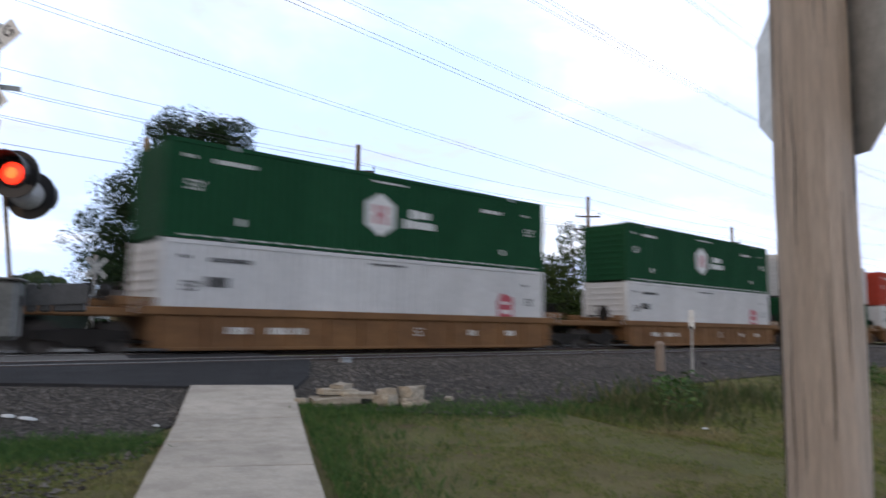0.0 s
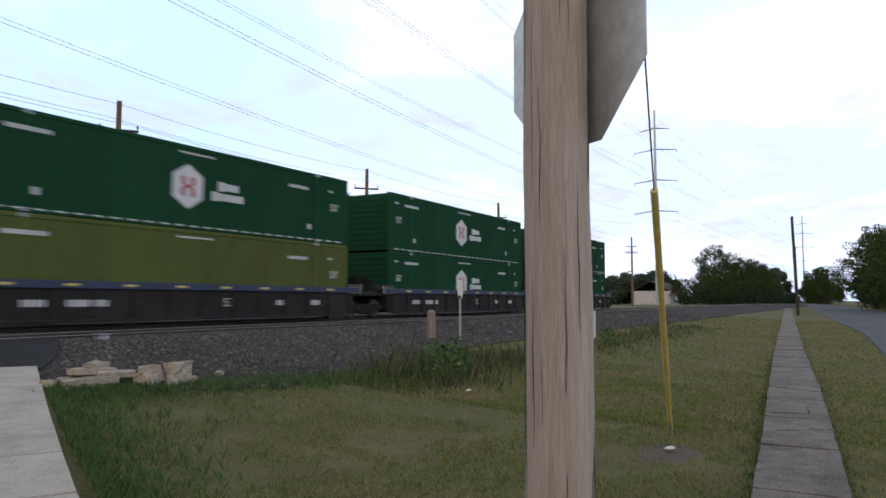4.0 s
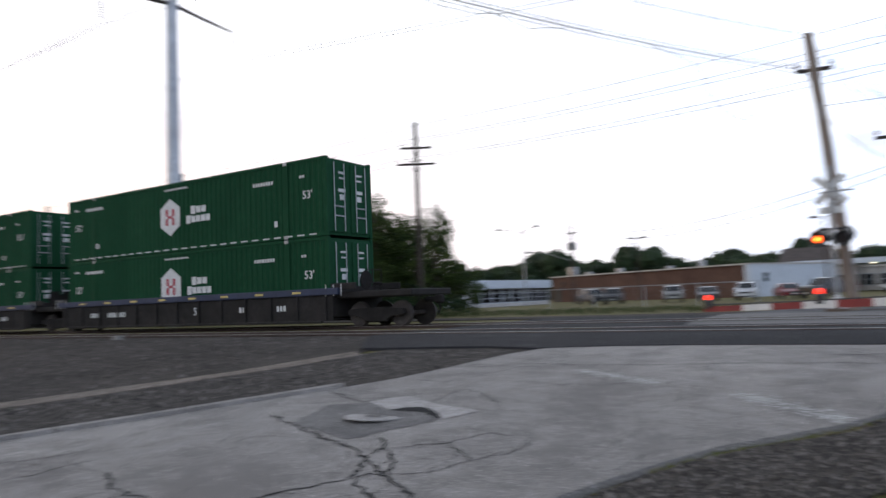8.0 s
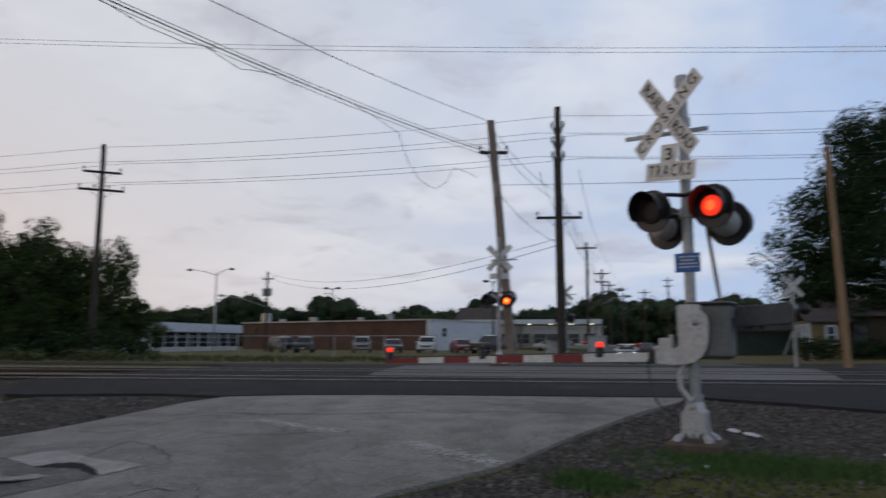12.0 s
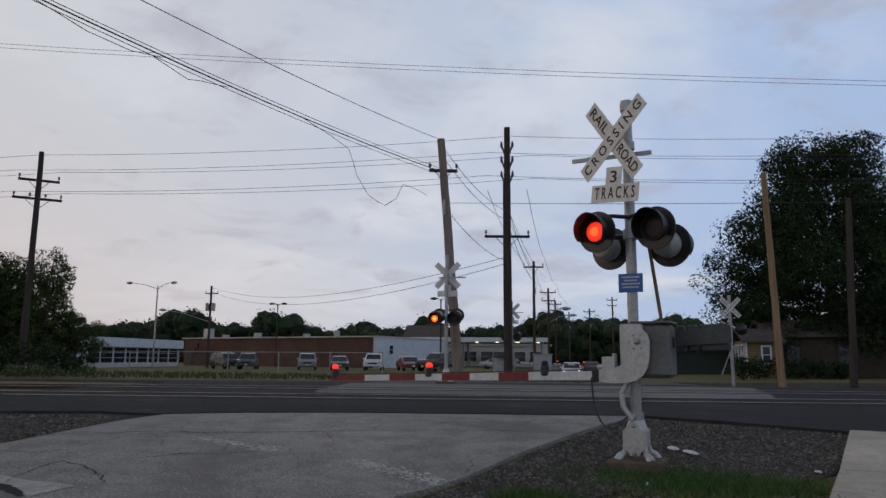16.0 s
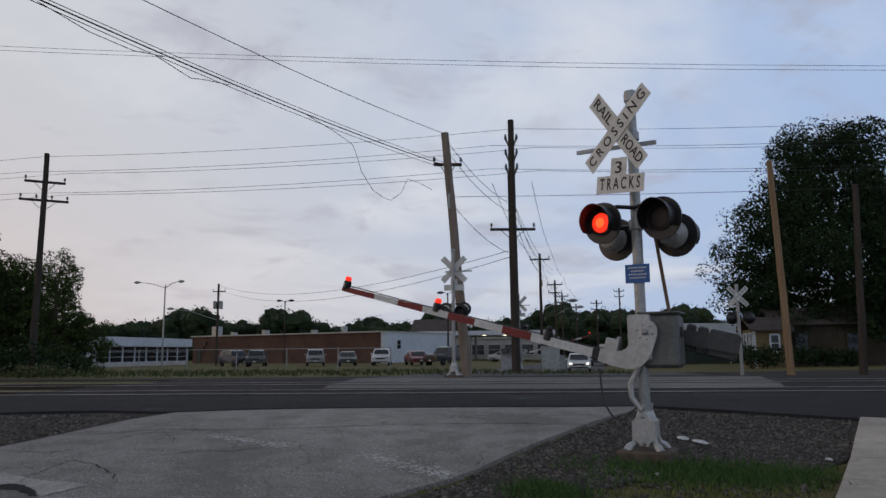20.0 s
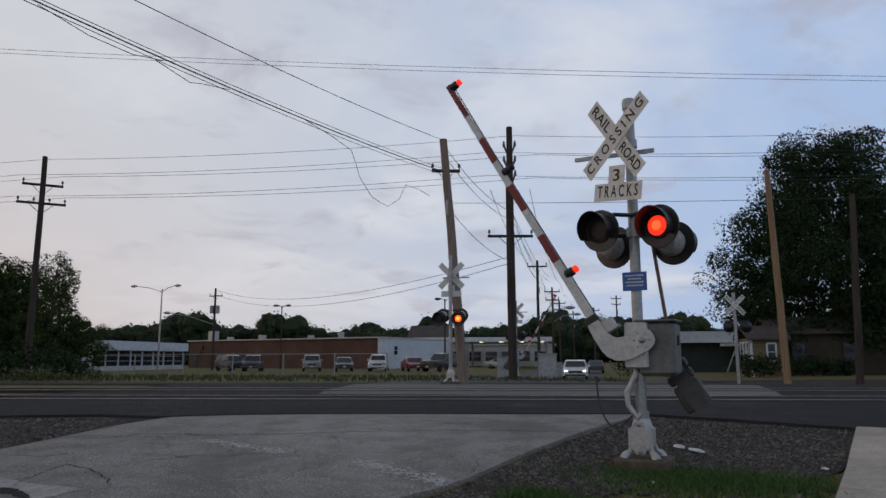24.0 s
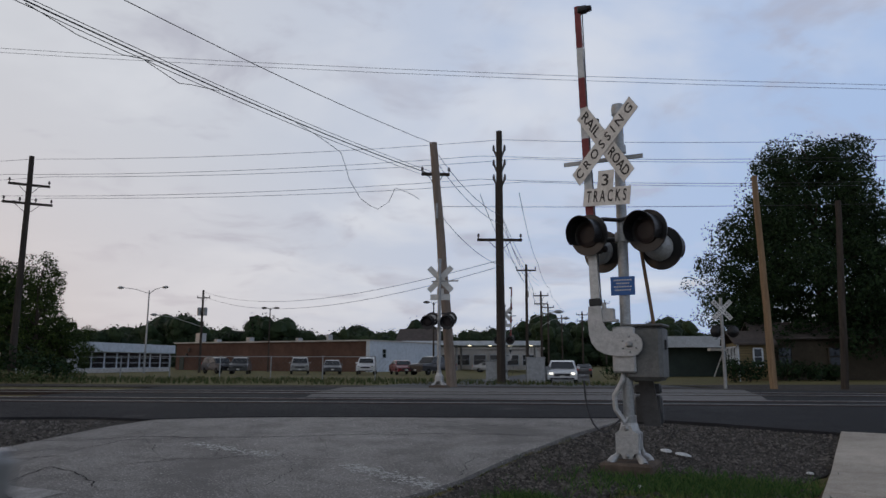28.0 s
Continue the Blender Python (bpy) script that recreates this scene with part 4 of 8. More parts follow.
# east end of each upper box behind the train's tail, wagon style, end wagons, lower box, upper box
TRAIN = [(0.0, "black", False, True, ("green", "hex"), ("green", "hex")), (-19.5, "black", False, False, ("green", "hex"), ("green", "hex")), (-39.0, "black", True, False, ("olive", ""), ("green", "hex")),
         (-61.6, "brown", False, True, ("white", "end"), ("red", "hex")), (-81.1, "brown", False, False, ("green", "hex"), ("white", "end")), (-100.1, "brown", True, False, ("white", "end"), ("green", "hex")),
         (-122.5, "brown", True, True, ("white", "end"), ("green", "hex")), (-145.2, "brown", False, True, ("white", "end"), ("maroon", "")), (-164.7, "brown", False, False, ("green", "hex"), ("grey", "")), (-184.2, "brown", True, False, ("white", "end"), ("maroon", "")),
         (-206.8, "black", False, True, ("grey", ""), ("red", "hex")), (-226.3, "black", False, False, ("white", "end"), ("green", "hex")), (-245.8, "black", True, False, ("grey", ""), ("maroon", ""))]
TRAIN_T0, TRAIN_X0, TRAIN_V = 6.4, 14.75, 20.45
MOVERS = []
for tail, style, first, last, low, up in TRAIN:
    MOVERS.append((car_copy(style, first, last), tail - CL / 2, 0.0))
    MOVERS.append((container_copy(*low), tail - CL / 2, 0.34))
    MOVERS.append((container_copy(*up), tail - CL / 2, 0.34 + CH + 0.02))


def train_pose(offset, up, t):
    x = TRAIN_X0 - TRAIN_V * (t - TRAIN_T0) - 1.1 * max(t - 8.0, 0.0) + offset
    return pose(x, track_y(x), RAIL_Z + up, 0, 0, track_dir(x))


# ---- poles and wires ----
def pole(name, x, y, h, r0, r1, material, label, lean=(0, 0), category="pole", z=None):
    base = land(x, y) if z is None else z
    p = thing(name, pose(x, y, base), label, category)
    bm = B()
    n = 10
    rnd = random.Random(label + str(x))
    pts = [(lean[0] * (i / n) + 0.01 * rnd.uniform(-1, 1), lean[1] * (i / n) + 0.01 * rnd.uniform(-1, 1), -0.3 + (h + 0.3) * i / n) for i in range(n + 1)]
    tube(bm, pts, [r0 + (r1 - r0) * i / n for i in range(n + 1)], 14)
    part("shaft", bm, material, p, smooth=False)
    return p


def crossarm(p, z, half, along=90.0, material="pole_dark", pins=4, off=(0.0, 0.0), drop=0.0):
    """A timber arm with pin insulators; along: its heading in degrees."""
    m = pose(off[0], off[1], z, 0, 0, along)
    bm = B()
    box(bm, m @ Vector((0, 0.14, 0)), (2 * half, 0.1, 0.12), rot=m.to_3x3().to_4x4(), bevel=0.01)
    arm = part("crossarm", bm, material, p)
    bm = B()
    for s in (-1, 1):
        tube(bm, [m @ Vector((s * half * 0.55, 0.14, 0)), m @ Vector((0, 0.12, -0.55))], 0.016, 5)
    part("brace", bm, material, arm)
    for k in range(pins):
        f = -0.94 + 1.88 * k / max(pins - 1, 1)
        bm = B()
        lathe(bm, [(0.02, 0.05), (0.02, 0.14), (0.06, 0.15), (0.065, 0.19), (0.04, 0.21), (0.055, 0.25), (0.03, 0.29)], 8, Matrix.Translation(m @ Vector((f * half, 0.14, 0))))
        part("insulator", bm, "porcelain", arm)
    return arm


def wire(name, a, b, sag, r=0.012, material="wire", n=14, label="thin dark overhead power wire", via=None):
    pts = []
    for i in range(n + 1):
        f = i / n
        p = Vector(a).lerp(Vector(b), f)
        p.z -= sag * 4 * f * (1 - f)
        pts.append(p)
    ob = part(name, tube(B(), pts, r, 5), material)
    return tagged(ob, label, "cable")


# far line of timber poles beyond the rails
LINE_Y = 32.0
line_poles = []
for x, h in ((-68, 11.0), (-47, 11.2), (-24.5, 11.1), (21.4, 10.8), (41.6, 10.6), (63, 10.6), (85, 10.6), (108, 10.6)):
    p = pole("utility_pole", x, LINE_Y, h, 0.17, 0.12, "pole_dark" if x < 0 else "pole_brown", "dark weathered timber utility pole with two crossarms", category="utility pole")
    tagged(p, group="poles along the rails")
    crossarm(p, h - 1.45, 0.92, 35.0 if x < 0 else -40.0, pins=2)
    crossarm(p, h - 2.4, 1.1, 35.0 if x < 0 else -40.0, pins=4)
    line_poles.append((x, h))
LEVELS = ((-0.15, 0.0), (-1.0, -1.1), (-1.0, 1.1), (-2.1, -1.2), (-2.1, 1.2))
xs_line = sorted([x for x, _ in line_poles] + [-0.9])
hs = dict(line_poles)
hs[-0.9] = 11.3
for a, b in zip(xs_line, xs_line[1:]):
    for dz, dx in LEVELS:
        wire("power_line", (a + dx * 0.9, LINE_Y + dx * 0.3, hs[a] + 0.6 + dz), (b + dx * 0.9, LINE_Y + dx * 0.3, hs[b] + 0.6 + dz), 0.25, 0.010, n=8)

tall = pole("utility_pole", -1.05, LINE_Y, 11.6, 0.2, 0.14, "pole_dark", "tall dark timber utility pole with transformers near its top", category="utility pole")
crossarm(tall, 6.48, 1.03, 8.0, pins=2)
for z in (10.65, 9.95, 9.25):
    bm = B()
    for s in (-1, 1):
        tube(bm, [(s * 0.1, 0, z - 0.35), (s * 0.22, 0, z), (s * 0.26, 0, z + 0.28)], [0.03, 0.05, 0.04], 8)
        lathe(bm, [(0.03, 0), (0.07, 0.05), (0.03, 0.1), (0.07, 0.15), (0.03, 0.2)], 8, Matrix.Translation((s * 0.26, 0, z)))
    part("insulator", bm, "porcelain", tall)
bm = B()
tube(bm, [(-0.17, -0.05, 2.2), (-0.17, -0.05, 9.0)], 0.03, 6)
part("riser_pipe", bm, "black_paint", tall)

lean_pole = pole("utility_pole", -2.69, 26.9, 9.47, 0.2, 0.15, "pole_grey", "leaning grey timber utility pole beside the gate", lean=(-0.77, 0.0), category="utility pole")
crossarm(lean_pole, 8.23, 0.56, 12.0, pins=3, off=(-0.66, 0))
bm = B()
tube(bm, [(-0.60, -0.16, 6.4), (-0.60, -0.16, 7.0)], 0.05, 8)
part("cable_bracket", bm, "galv", lean_pole)
LP = Vector((-3.40, 26.9, 0.5))

# poles west of the roadway and along the far street
pole_b = pole("utility_pole", -13.24, -0.36, 12.0, 0.165, 0.13, "pole_grey", "tall grey timber utility pole beside the footpath", lean=(0.0, -0.22), category="utility pole")
bm = B()
tube(bm, [(0.12, 0.13, 0.0), (0.115, 0.04, 5.0), (0.11, -0.05, 10.0)], 0.012, 5)
part("ground_wire", bm, "wire", pole_b)
pole_a = pole("timber_post", -21.3, 3.07, 6.6, 0.12, 0.1, "pole_dark", "dark bare timber post on the gravel yard", lean=(0.0, 0.12), category="post")
# drop wires from the west pole to the leaning pole
A0 = Vector((-13.24, -0.4, 8.45))
for dz, tz, sag, r in ((0.0, 8.25, 0.52, 0.017), (-0.015, 8.12, 0.54, 0.009), (0.015, 8.36, 0.50, 0.009), (0.75, 9.52, 0.52, 0.011)):
    wire("service_cable", A0 + Vector((0, 0, dz)), LP + Vector((0, 0, tz)), sag, r, n=20, label="black service cable to the leaning pole")


def loose(spots):
    return [Vector((A0.x + (LP.x - A0.x) * f, A0.y + (LP.y - A0.y) * f, z)) for f, z in spots]


# loose loops that hang from the bundle
for k, spots in enumerate((((0.70, 8.22), (0.745, 8.10), (0.78, 7.94), (0.79, 7.55), (0.797, 7.19), (0.82, 6.72), (0.84, 6.60), (0.856, 6.58), (0.881, 6.97), (0.896, 7.57), (0.929, 7.60), (0.958, 7.54)),
                           ((0.43, 8.02), (0.446, 7.96), (0.467, 7.87), (0.503, 7.88), (0.53, 8.05)), ((0.523, 7.98), (0.54, 7.90), (0.557, 7.82), (0.568, 7.91), (0.60, 8.08)))):
    tagged(part("slack_cable", tube(B(), loose(spots), 0.009, 5), "wire"), "slack loop of loose thin cable", "cable")
for z0, y1, z1, sag in ((6.55, -5.6, 9.6, 0.6), (6.2, -5.2, 8.0, 0.5)):
    wire("service_cable", (-13.24, -0.55, z0), (-52, y1, z1), sag, 0.012, label="black service cable to the next pole")
for x in (-0.9,):
    for z, yy in ((8.0, 60.0), (7.6, 60.0)):
        wire("street_line", (x, LINE_Y, z), (1.2, yy, z + 0.3), 0.5, 0.012)
for tz in (9.3, 8.9, 7.0):
    wire("street_line", LP + Vector((0, 0, tz)), (-0.9, LINE_Y, tz - 1.2), 0.4, 0.012)
wire("street_line", LP + Vector((0.1, 0, 7.0)), (45, 30.5, 8.8), 0.5, 0.010)


# steel transmission poles with drooping arms
ARMS = (17.8, 23.8, 29.8)


def transmission_pole(x, y, h, r0, insul, label):
    p = thing("transmission_pole", pose(x, y, land(x, y)), label, "transmission pole", "steel line poles")
    bm = B()
    tube(bm, [(0, 0, -0.2), (0, 0, h * 0.5), (0, 0, h)], [r0, r0 * 0.72, r0 * 0.4], 12)
    part("shaft", bm, "steel", p, "grey galvanised steel shaft")
    bm = B()
    tube(bm, [(0, 0, 6.0), (0, 0, 6.25)], r0 * 0.95, 12)
    lathe(bm, [(r0 * 1.25, 0.0), (r0 * 1.25, 0.06)], 12)
    part("flange", bm, "steel", p)
    for z in (*ARMS, 34.0):
        for s in (-1, 1):
            half = 4.1 if z < 33 else 2.8
            bm = B()
            tube(bm, [(0, 0, z + 0.45), (0, s * half * 0.5, z + 0.2), (0, s * half, z)], [0.12, 0.09, 0.06], 6)
            arm = part("arm", bm, "pole_dark", p)
            if z < 33:
                bm = B()
                prof = [(0.02, 0)]
                for k in range(12):
                    prof += [(0.03, -0.1 - k * 0.13), (0.085, -0.14 - k * 0.13), (0.03, -0.18 - k * 0.13)]
                prof = prof[::-1] if insul else [(0.02, -0.6), (0.06, -0.3), (0.02, 0)]
                lathe(bm, prof, 8, Matrix.Translation((0, s * half, z)))
                part("insulator_string", bm, "porcelain", arm)
    return p


TX = [(-124, 13.0, True), (-34.9, 23.3, True), (138, 36.0, False), (344, 27, False)]
for x, y, ins in TX:
    transmission_pole(x, y, 38 if x != -124 else 34.4, 0.42, ins, "tall grey steel transmission pole with drooping arms")
transmission_pole(92.0, 153.0, 33.0, 0.42, False, "distant grey steel transmission pole")
SAG = {-34.9: 4.0}
for (x0, y0, _), (x1, y1, _) in zip(TX, TX[1:]):
    for z in ARMS:
        for s in (-4.1, 4.1):
            wire("transmission_line", (x0, y0 + s, z - 1.75 + 0.6), (x1, y1 + s, z - 1.75 + 0.6), SAG.get(x0, 2.0), 0.010, "wire_bright", 24, "paired overhead transmission wire")
            wire("transmission_line", (x0, y0 + s, z - 1.95 + 0.6), (x1, y1 + s, z - 1.95 + 0.6), SAG.get(x0, 2.0), 0.010, "wire_bright", 24, "paired overhead transmission wire")
    for s in (-2.6, 2.6):
        wire("ground_line", (x0, y0 + s, 34.5), (x1, y1 + s, 34.5), 1.6, 0.009, "wire", 20, "thin overhead shield wire")

# near timber post with the back of an octagonal sign
post = pole("sign_post", 2.315, 0.889, 4.2, 0.113, 0.104, "pole_wood", "weathered pale timber post with vertical cracks", category="post", lean=(0.05, 0.02))
rnd = random.Random(5)
for k in range(70):
    a, z0 = rnd.uniform(0, math.tau), rnd.uniform(0.1, 3.1)
    L_ = rnd.uniform(0.12, 0.8)
    bm = B()
    pts = []
    for i in range(6):
        zz = z0 + L_ * i / 5
        r_ = 0.113 - 0.009 * (zz + 0.3) / 4.5
        aa = a + rnd.uniform(-0.03, 0.03)
        pts.append((0.05 * zz / 4.2 + r_ * math.cos(aa), 0.02 * zz / 4.2 + r_ * math.sin(aa), zz))
    q = rnd.uniform(0.45, 1.0)
    tube(bm, pts, [0.0005 * q, 0.0016 * q, 0.0021 * q, 0.0018 * q, 0.0014 * q, 0.0005 * q], 4)
    part("crack", bm, "pole_dark", post)


def octagon(r):
    return [(r * math.cos(math.pi / 8 + k * math.pi / 4), r * math.sin(math.pi / 8 + k * math.pi / 4)) for k in range(8)]


SN = Vector((math.cos(radians(-32.0)), math.sin(radians(-32.0)), 0))
sg = thing("stop_sign", Matrix.Translation((2.335, 0.897, 2.41)) @ Matrix.Translation(SN * 0.122 + Vector((-SN.y, SN.x, 0)) * 0.075) @ pose(0, 0, 0, 0, 0, -32.0 - 90 + 180), "bare aluminium back of an octagonal traffic sign", "sign")
bm = B()
prism(bm, octagon(0.41), -0.0015, 0.0015)
part("plate", bm, "sign_back", sg)
bm = B()
prism(bm, octagon(0.40), -0.0045, -0.0025)
part("sign_face", bm, "sign_red", sg, "red face turned away")
for z in (-0.22, 0.22):
    part("bolt", lathe(B(), [(0.014, 0.0), (0.014, 0.012), (0.006, 0.016)], 8, Matrix.Translation((0, 0.0015, z)) @ pose(0, 0, 0, -90)), "galv", sg)


# ---- crossing signals ----
PIVOT_UP = 1.36
PIVOT_X = 0.08
ARM_Y = -0.13
FLASH = []


def flasher(parent, x, y, z, side, facing, hood=True, phase=0, depth=1.0, r_back=0.27, glow_mat="red_lit", core_mat="red_core"):
    """One lamp unit: round backing, hood, lens and the glowing bulb disc that comes forward when lit."""
    m = Matrix.Translation((x, y, z)) @ pose(0, 0, 0, 0, 0, facing)
    bm = B()
    lathe(bm, [(0.16, -0.03), (r_back, -0.022), (r_back, 0.0), (0.165, 0.0)], 28, m @ pose(0, 0, 0, 90))
    unit = part("lamp_unit", bm, "black_paint", parent)
    bm = B()
    lathe(bm, [(hr, -0.025 + (hz + 0.025) * depth) for hr, hz in ((0.05, -0.24), (0.12, -0.225), (0.15, -0.19), (0.16, -0.10), (0.17, -0.09), (0.17, -0.07), (0.16, -0.06), (0.158, -0.025))], 22, m @ pose(0, 0, 0, 90))
    part("housing", bm, "silver_worn", unit, "silver-painted lamp housing with flaked paint")
    if hood:
        V, F = [], []
        n = 18
        for i in range(n + 1):
            a = radians(-35) + radians(250) * i / n
            for rr, dy in ((0.19, 0.0), (0.205, -0.24 + 0.16 * abs(i / n - 0.45))):
                V.append(m @ Vector((rr * math.cos(a), dy - 0.005, rr * math.sin(a))))
        for i in range(n):
            F.append((2 * i, 2 * i + 1, 2 * i + 3, 2 * i + 2))
        hd = raw("hood", V, F, "black_paint", unit)
        sol = hd.modifiers.new("thick", "SOLIDIFY")
        sol.thickness = 0.006
    bm = B()
    lathe(bm, [(0.155, 0.0), (0.15, 0.02), (0.10, 0.035), (0.0, 0.04)], 24, m @ pose(0, 0, 0, 90))
    part("lens", bm, "red_dark", unit, "dark red lens")
    bm = B()
    lathe(bm, [(0.12, 0.026), (0.115, 0.036), (0.08, 0.045), (0.0, 0.05)], 24, pose(0, 0, 0, 90))
    if glow_mat is None:
        bm.free()
        return unit
    glow = part("bulb_disc", bm, glow_mat, unit)
    FLASH.append((glow, m, phase))
    bm = B()
    lathe(bm, [(0.06, 0.047), (0.045, 0.052), (0.0, 0.054)], 16, pose(0, 0, 0, 90))
    core = part("bulb_core", bm, core_mat, unit)
    FLASH.append((core, m, phase))
    return unit


def spaced_out(txt):
    return " ".join(txt)


def crossbuck(parent, z, facing, y=-0.16, lettered=True, tracks=True, tilt=0.0, size=1.0, off=0.0):
    m = pose(0, 0, z, 0, 0, facing)
    root = None
    for k, (ang, txt) in enumerate(((-45, "RAIL  ROAD"), (45, "CROSSING"))):
        bm = B()
        mm = m @ Matrix.Translation((off, y - 0.012 * k, 0)) @ pose(0, 0, 0, 0, tilt - ang, 0)
        box(bm, mm @ Vector((0, 0, 0)), (1.22 * size, 0.006, 0.215 * size), rot=mm.to_3x3().to_4x4(), bevel=0.002)
        blade = part("crossbuck_blade", bm, "sign_white", parent)
        if lettered:
            bm = B()
            if k == 0:
                words(bm, "RAIL", 0.17 * size, mm @ Matrix.Translation((-0.36 * size, -0.0045, 0)), width=0.40 * size)
                words(bm, "ROAD", 0.17 * size, mm @ Matrix.Translation((0.36 * size, -0.0045, 0)), width=0.42 * size)
            else:
                words(bm, spaced_out(txt), 0.17 * size, mm @ Matrix.Translation((0, -0.0045, 0)), width=1.12 * size)
            tagged(part("lettering", bm, "sign_black", blade), kind="stuff")
    if tracks:
        for (w, h, dz, txt, tw) in ((0.26, 0.25, -0.47, "3", 0.10), (0.76, 0.215, -0.665, "TRACKS", 0.64)):
            bm = B()
            mm = m @ Matrix.Translation((off, y - 0.003 * (txt == "3"), dz)) @ pose(0, 0, 0, 0, tilt, 0)
            box(bm, mm @ Vector((0, 0, 0)), (w, 0.005, h), rot=mm.to_3x3().to_4x4(), bevel=0.002)
            plate = part("track_plate", bm, "sign_white", parent)
            if lettered:
                bm = B()
                words(bm, spaced_out(txt), 0.20, mm @ Matrix.Translation((0, -0.004, 0)), width=tw)
                tagged(part("lettering", bm, "sign_black", plate), kind="stuff")


def signal_mast(x, y, facing, h, lamp_z, buck_z, label, front_letters=True, gate=True, blue=True, arm_len=4.38, lamp_gap=0.36, back=True, lamp_turn=0.0, buck_turn=None, swap=False, sink=0.0, buck_y=-0.13, buck_tilt=0.0, glow_mat="red_lit", core_mat="red_core"):
    """Crossing signal: base casting, mast, crossbuck, flashers and gate machine. -y of the thing faces the approaching traffic."""
    s = thing("crossing_signal", pose(x, y, land(x, y) + sink, 0, 0, facing), label, "crossing signal", "crossing signals")
    bm = B()
    box(bm, (0, 0, 0.0 - sink), (0.60, 0.60, 0.23), bevel=0.025)
    part("foundation", bm, "dirt", s)
    g = 0.10 - sink
    bm = B()
    for sx in (-1, 1):
        for sy in (-1, 1):
            tube(bm, [(sx * 0.19, sy * 0.19, g), (sx * 0.165, sy * 0.165, g + 0.045), (sx * 0.12, sy * 0.12, g + 0.085), (sx * 0.10, sy * 0.10, g + 0.17)], [0.05, 0.045, 0.034, 0.03], 10)
    box(bm, (0, 0, g + 0.245), (0.27, 0.27, 0.28), bevel=0.05)
    tube(bm, [(0, 0, g + 0.34), (0, 0, g + 0.42), (0, 0, g + 0.47)], [0.125, 0.10, 0.08], 14)
    base = part("base_casting", bm, "silver_paint", s, "silver-painted iron junction base")
    bm = B()
    prism(bm, [(-0.13, 0.10), (-0.07, 0.135), (-0.05, 0.19), (0.05, 0.19), (0.07, 0.135), (0.13, 0.10), (0.13, -0.10), (0.07, -0.135), (0.05, -0.18), (-0.05, -0.18), (-0.07, -0.135), (-0.13, -0.10)][::-1], -0.165, -0.13, Matrix.Translation((0, 0, g + 0.235)))
    prism(bm, [(-0.09, 0.07), (0.09, 0.07), (0.09, -0.07), (-0.09, -0.07)][::-1], -0.175, -0.16, Matrix.Translation((0, 0, g + 0.235)))
    cover = part("cover", bm, "silver_paint", base)
    for dz in (0.155, -0.15):
        part("bolt", lathe(B(), [(0.026, 0), (0.026, 0.02), (0.012, 0.032)], 8, Matrix.Translation((0, -0.166, g + 0.235 + dz)) @ pose(0, 0, 0, 90)), "galv", cover)
    bm = B()
    tube(bm, [(0, 0, 0.5 - sink), (0, 0, h)], 0.064, 16)
    part("mast", bm, "galv", s)
    bm = B()
    lathe(bm, [(0.078, h - 0.1), (0.082, h - 0.02), (0.07, h + 0.03), (0.0, h + 0.045)], 14)
    part("cap", bm, "galv", s)
    for z0, z1, rc in ((0.55 - sink, 0.63 - sink, 0.088), (lamp_z - 0.06, lamp_z + 0.06, 0.09), (buck_z - 0.05, buck_z + 0.05, 0.085)):
        part("collar", tube(B(), [(0, 0, z0), (0, 0, z1)], rc, 14), "galv", s)
    crossbuck(s, buck_z, lamp_turn if buck_turn is None else buck_turn, buck_y, front_letters, True, buck_tilt, off=0.10 if buck_tilt else 0.0)
    bm = B()
    box(bm, (-0.22, 0.04, buck_z - 0.1), (1.0, 0.03, 0.05))
    part("bracket_bar", bm, "galv", s)
    # lamp crossarm
    bm = B()
    tube(bm, [(-lamp_gap, -0.21, lamp_z + 0.17), (-lamp_gap * 0.5, -0.2, lamp_z + 0.21), (0, -0.1, lamp_z + 0.2), (lamp_gap * 0.5, -0.2, lamp_z + 0.21), (lamp_gap, -0.21, lamp_z + 0.17)], 0.026, 8)
    tube(bm, [(-lamp_gap, 0, lamp_z - 0.02), (lamp_gap, 0, lamp_z - 0.02)], 0.03, 8)
    part("lamp_arm", bm, "black_paint", s)
    for k, sx in enumerate((-1, 1)):
        flasher(s, sx * lamp_gap * 0.95 - 0.01, -0.23, lamp_z + 0.02, sx, lamp_turn, phase=k ^ swap, depth=0.2, r_back=0.255, glow_mat=glow_mat, core_mat=core_mat)
        if back:
            flasher(s, sx * lamp_gap - 0.20 * math.sin(radians(lamp_turn)), 0.27, lamp_z - 0.12, sx, 180 + lamp_turn, phase=k ^ swap, glow_mat=glow_mat, core_mat=core_mat)
    if blue:
        bm = B()
        box(bm, (0.0, -0.075, 2.06), (0.29, 0.004, 0.225), bevel=0.0015)
        plate = part("notice_plate", bm, "sign_blue", s, "blue notice plate with white lines")
        bm = B()
        for i, (w, z) in enumerate(((0.22, 0.07), (0.16, 0.03), (0.22, -0.01), (0.2, -0.05))):
            n = 7
            for k in range(n):
                box(bm, (-w / 2 + (k + 0.5) * w / n, -0.0785, 2.06 + z), (w / n * 0.7, 0.002, 0.018))
        tagged(part("lettering", bm, "logo_white", plate), kind="stuff")
    arm = None
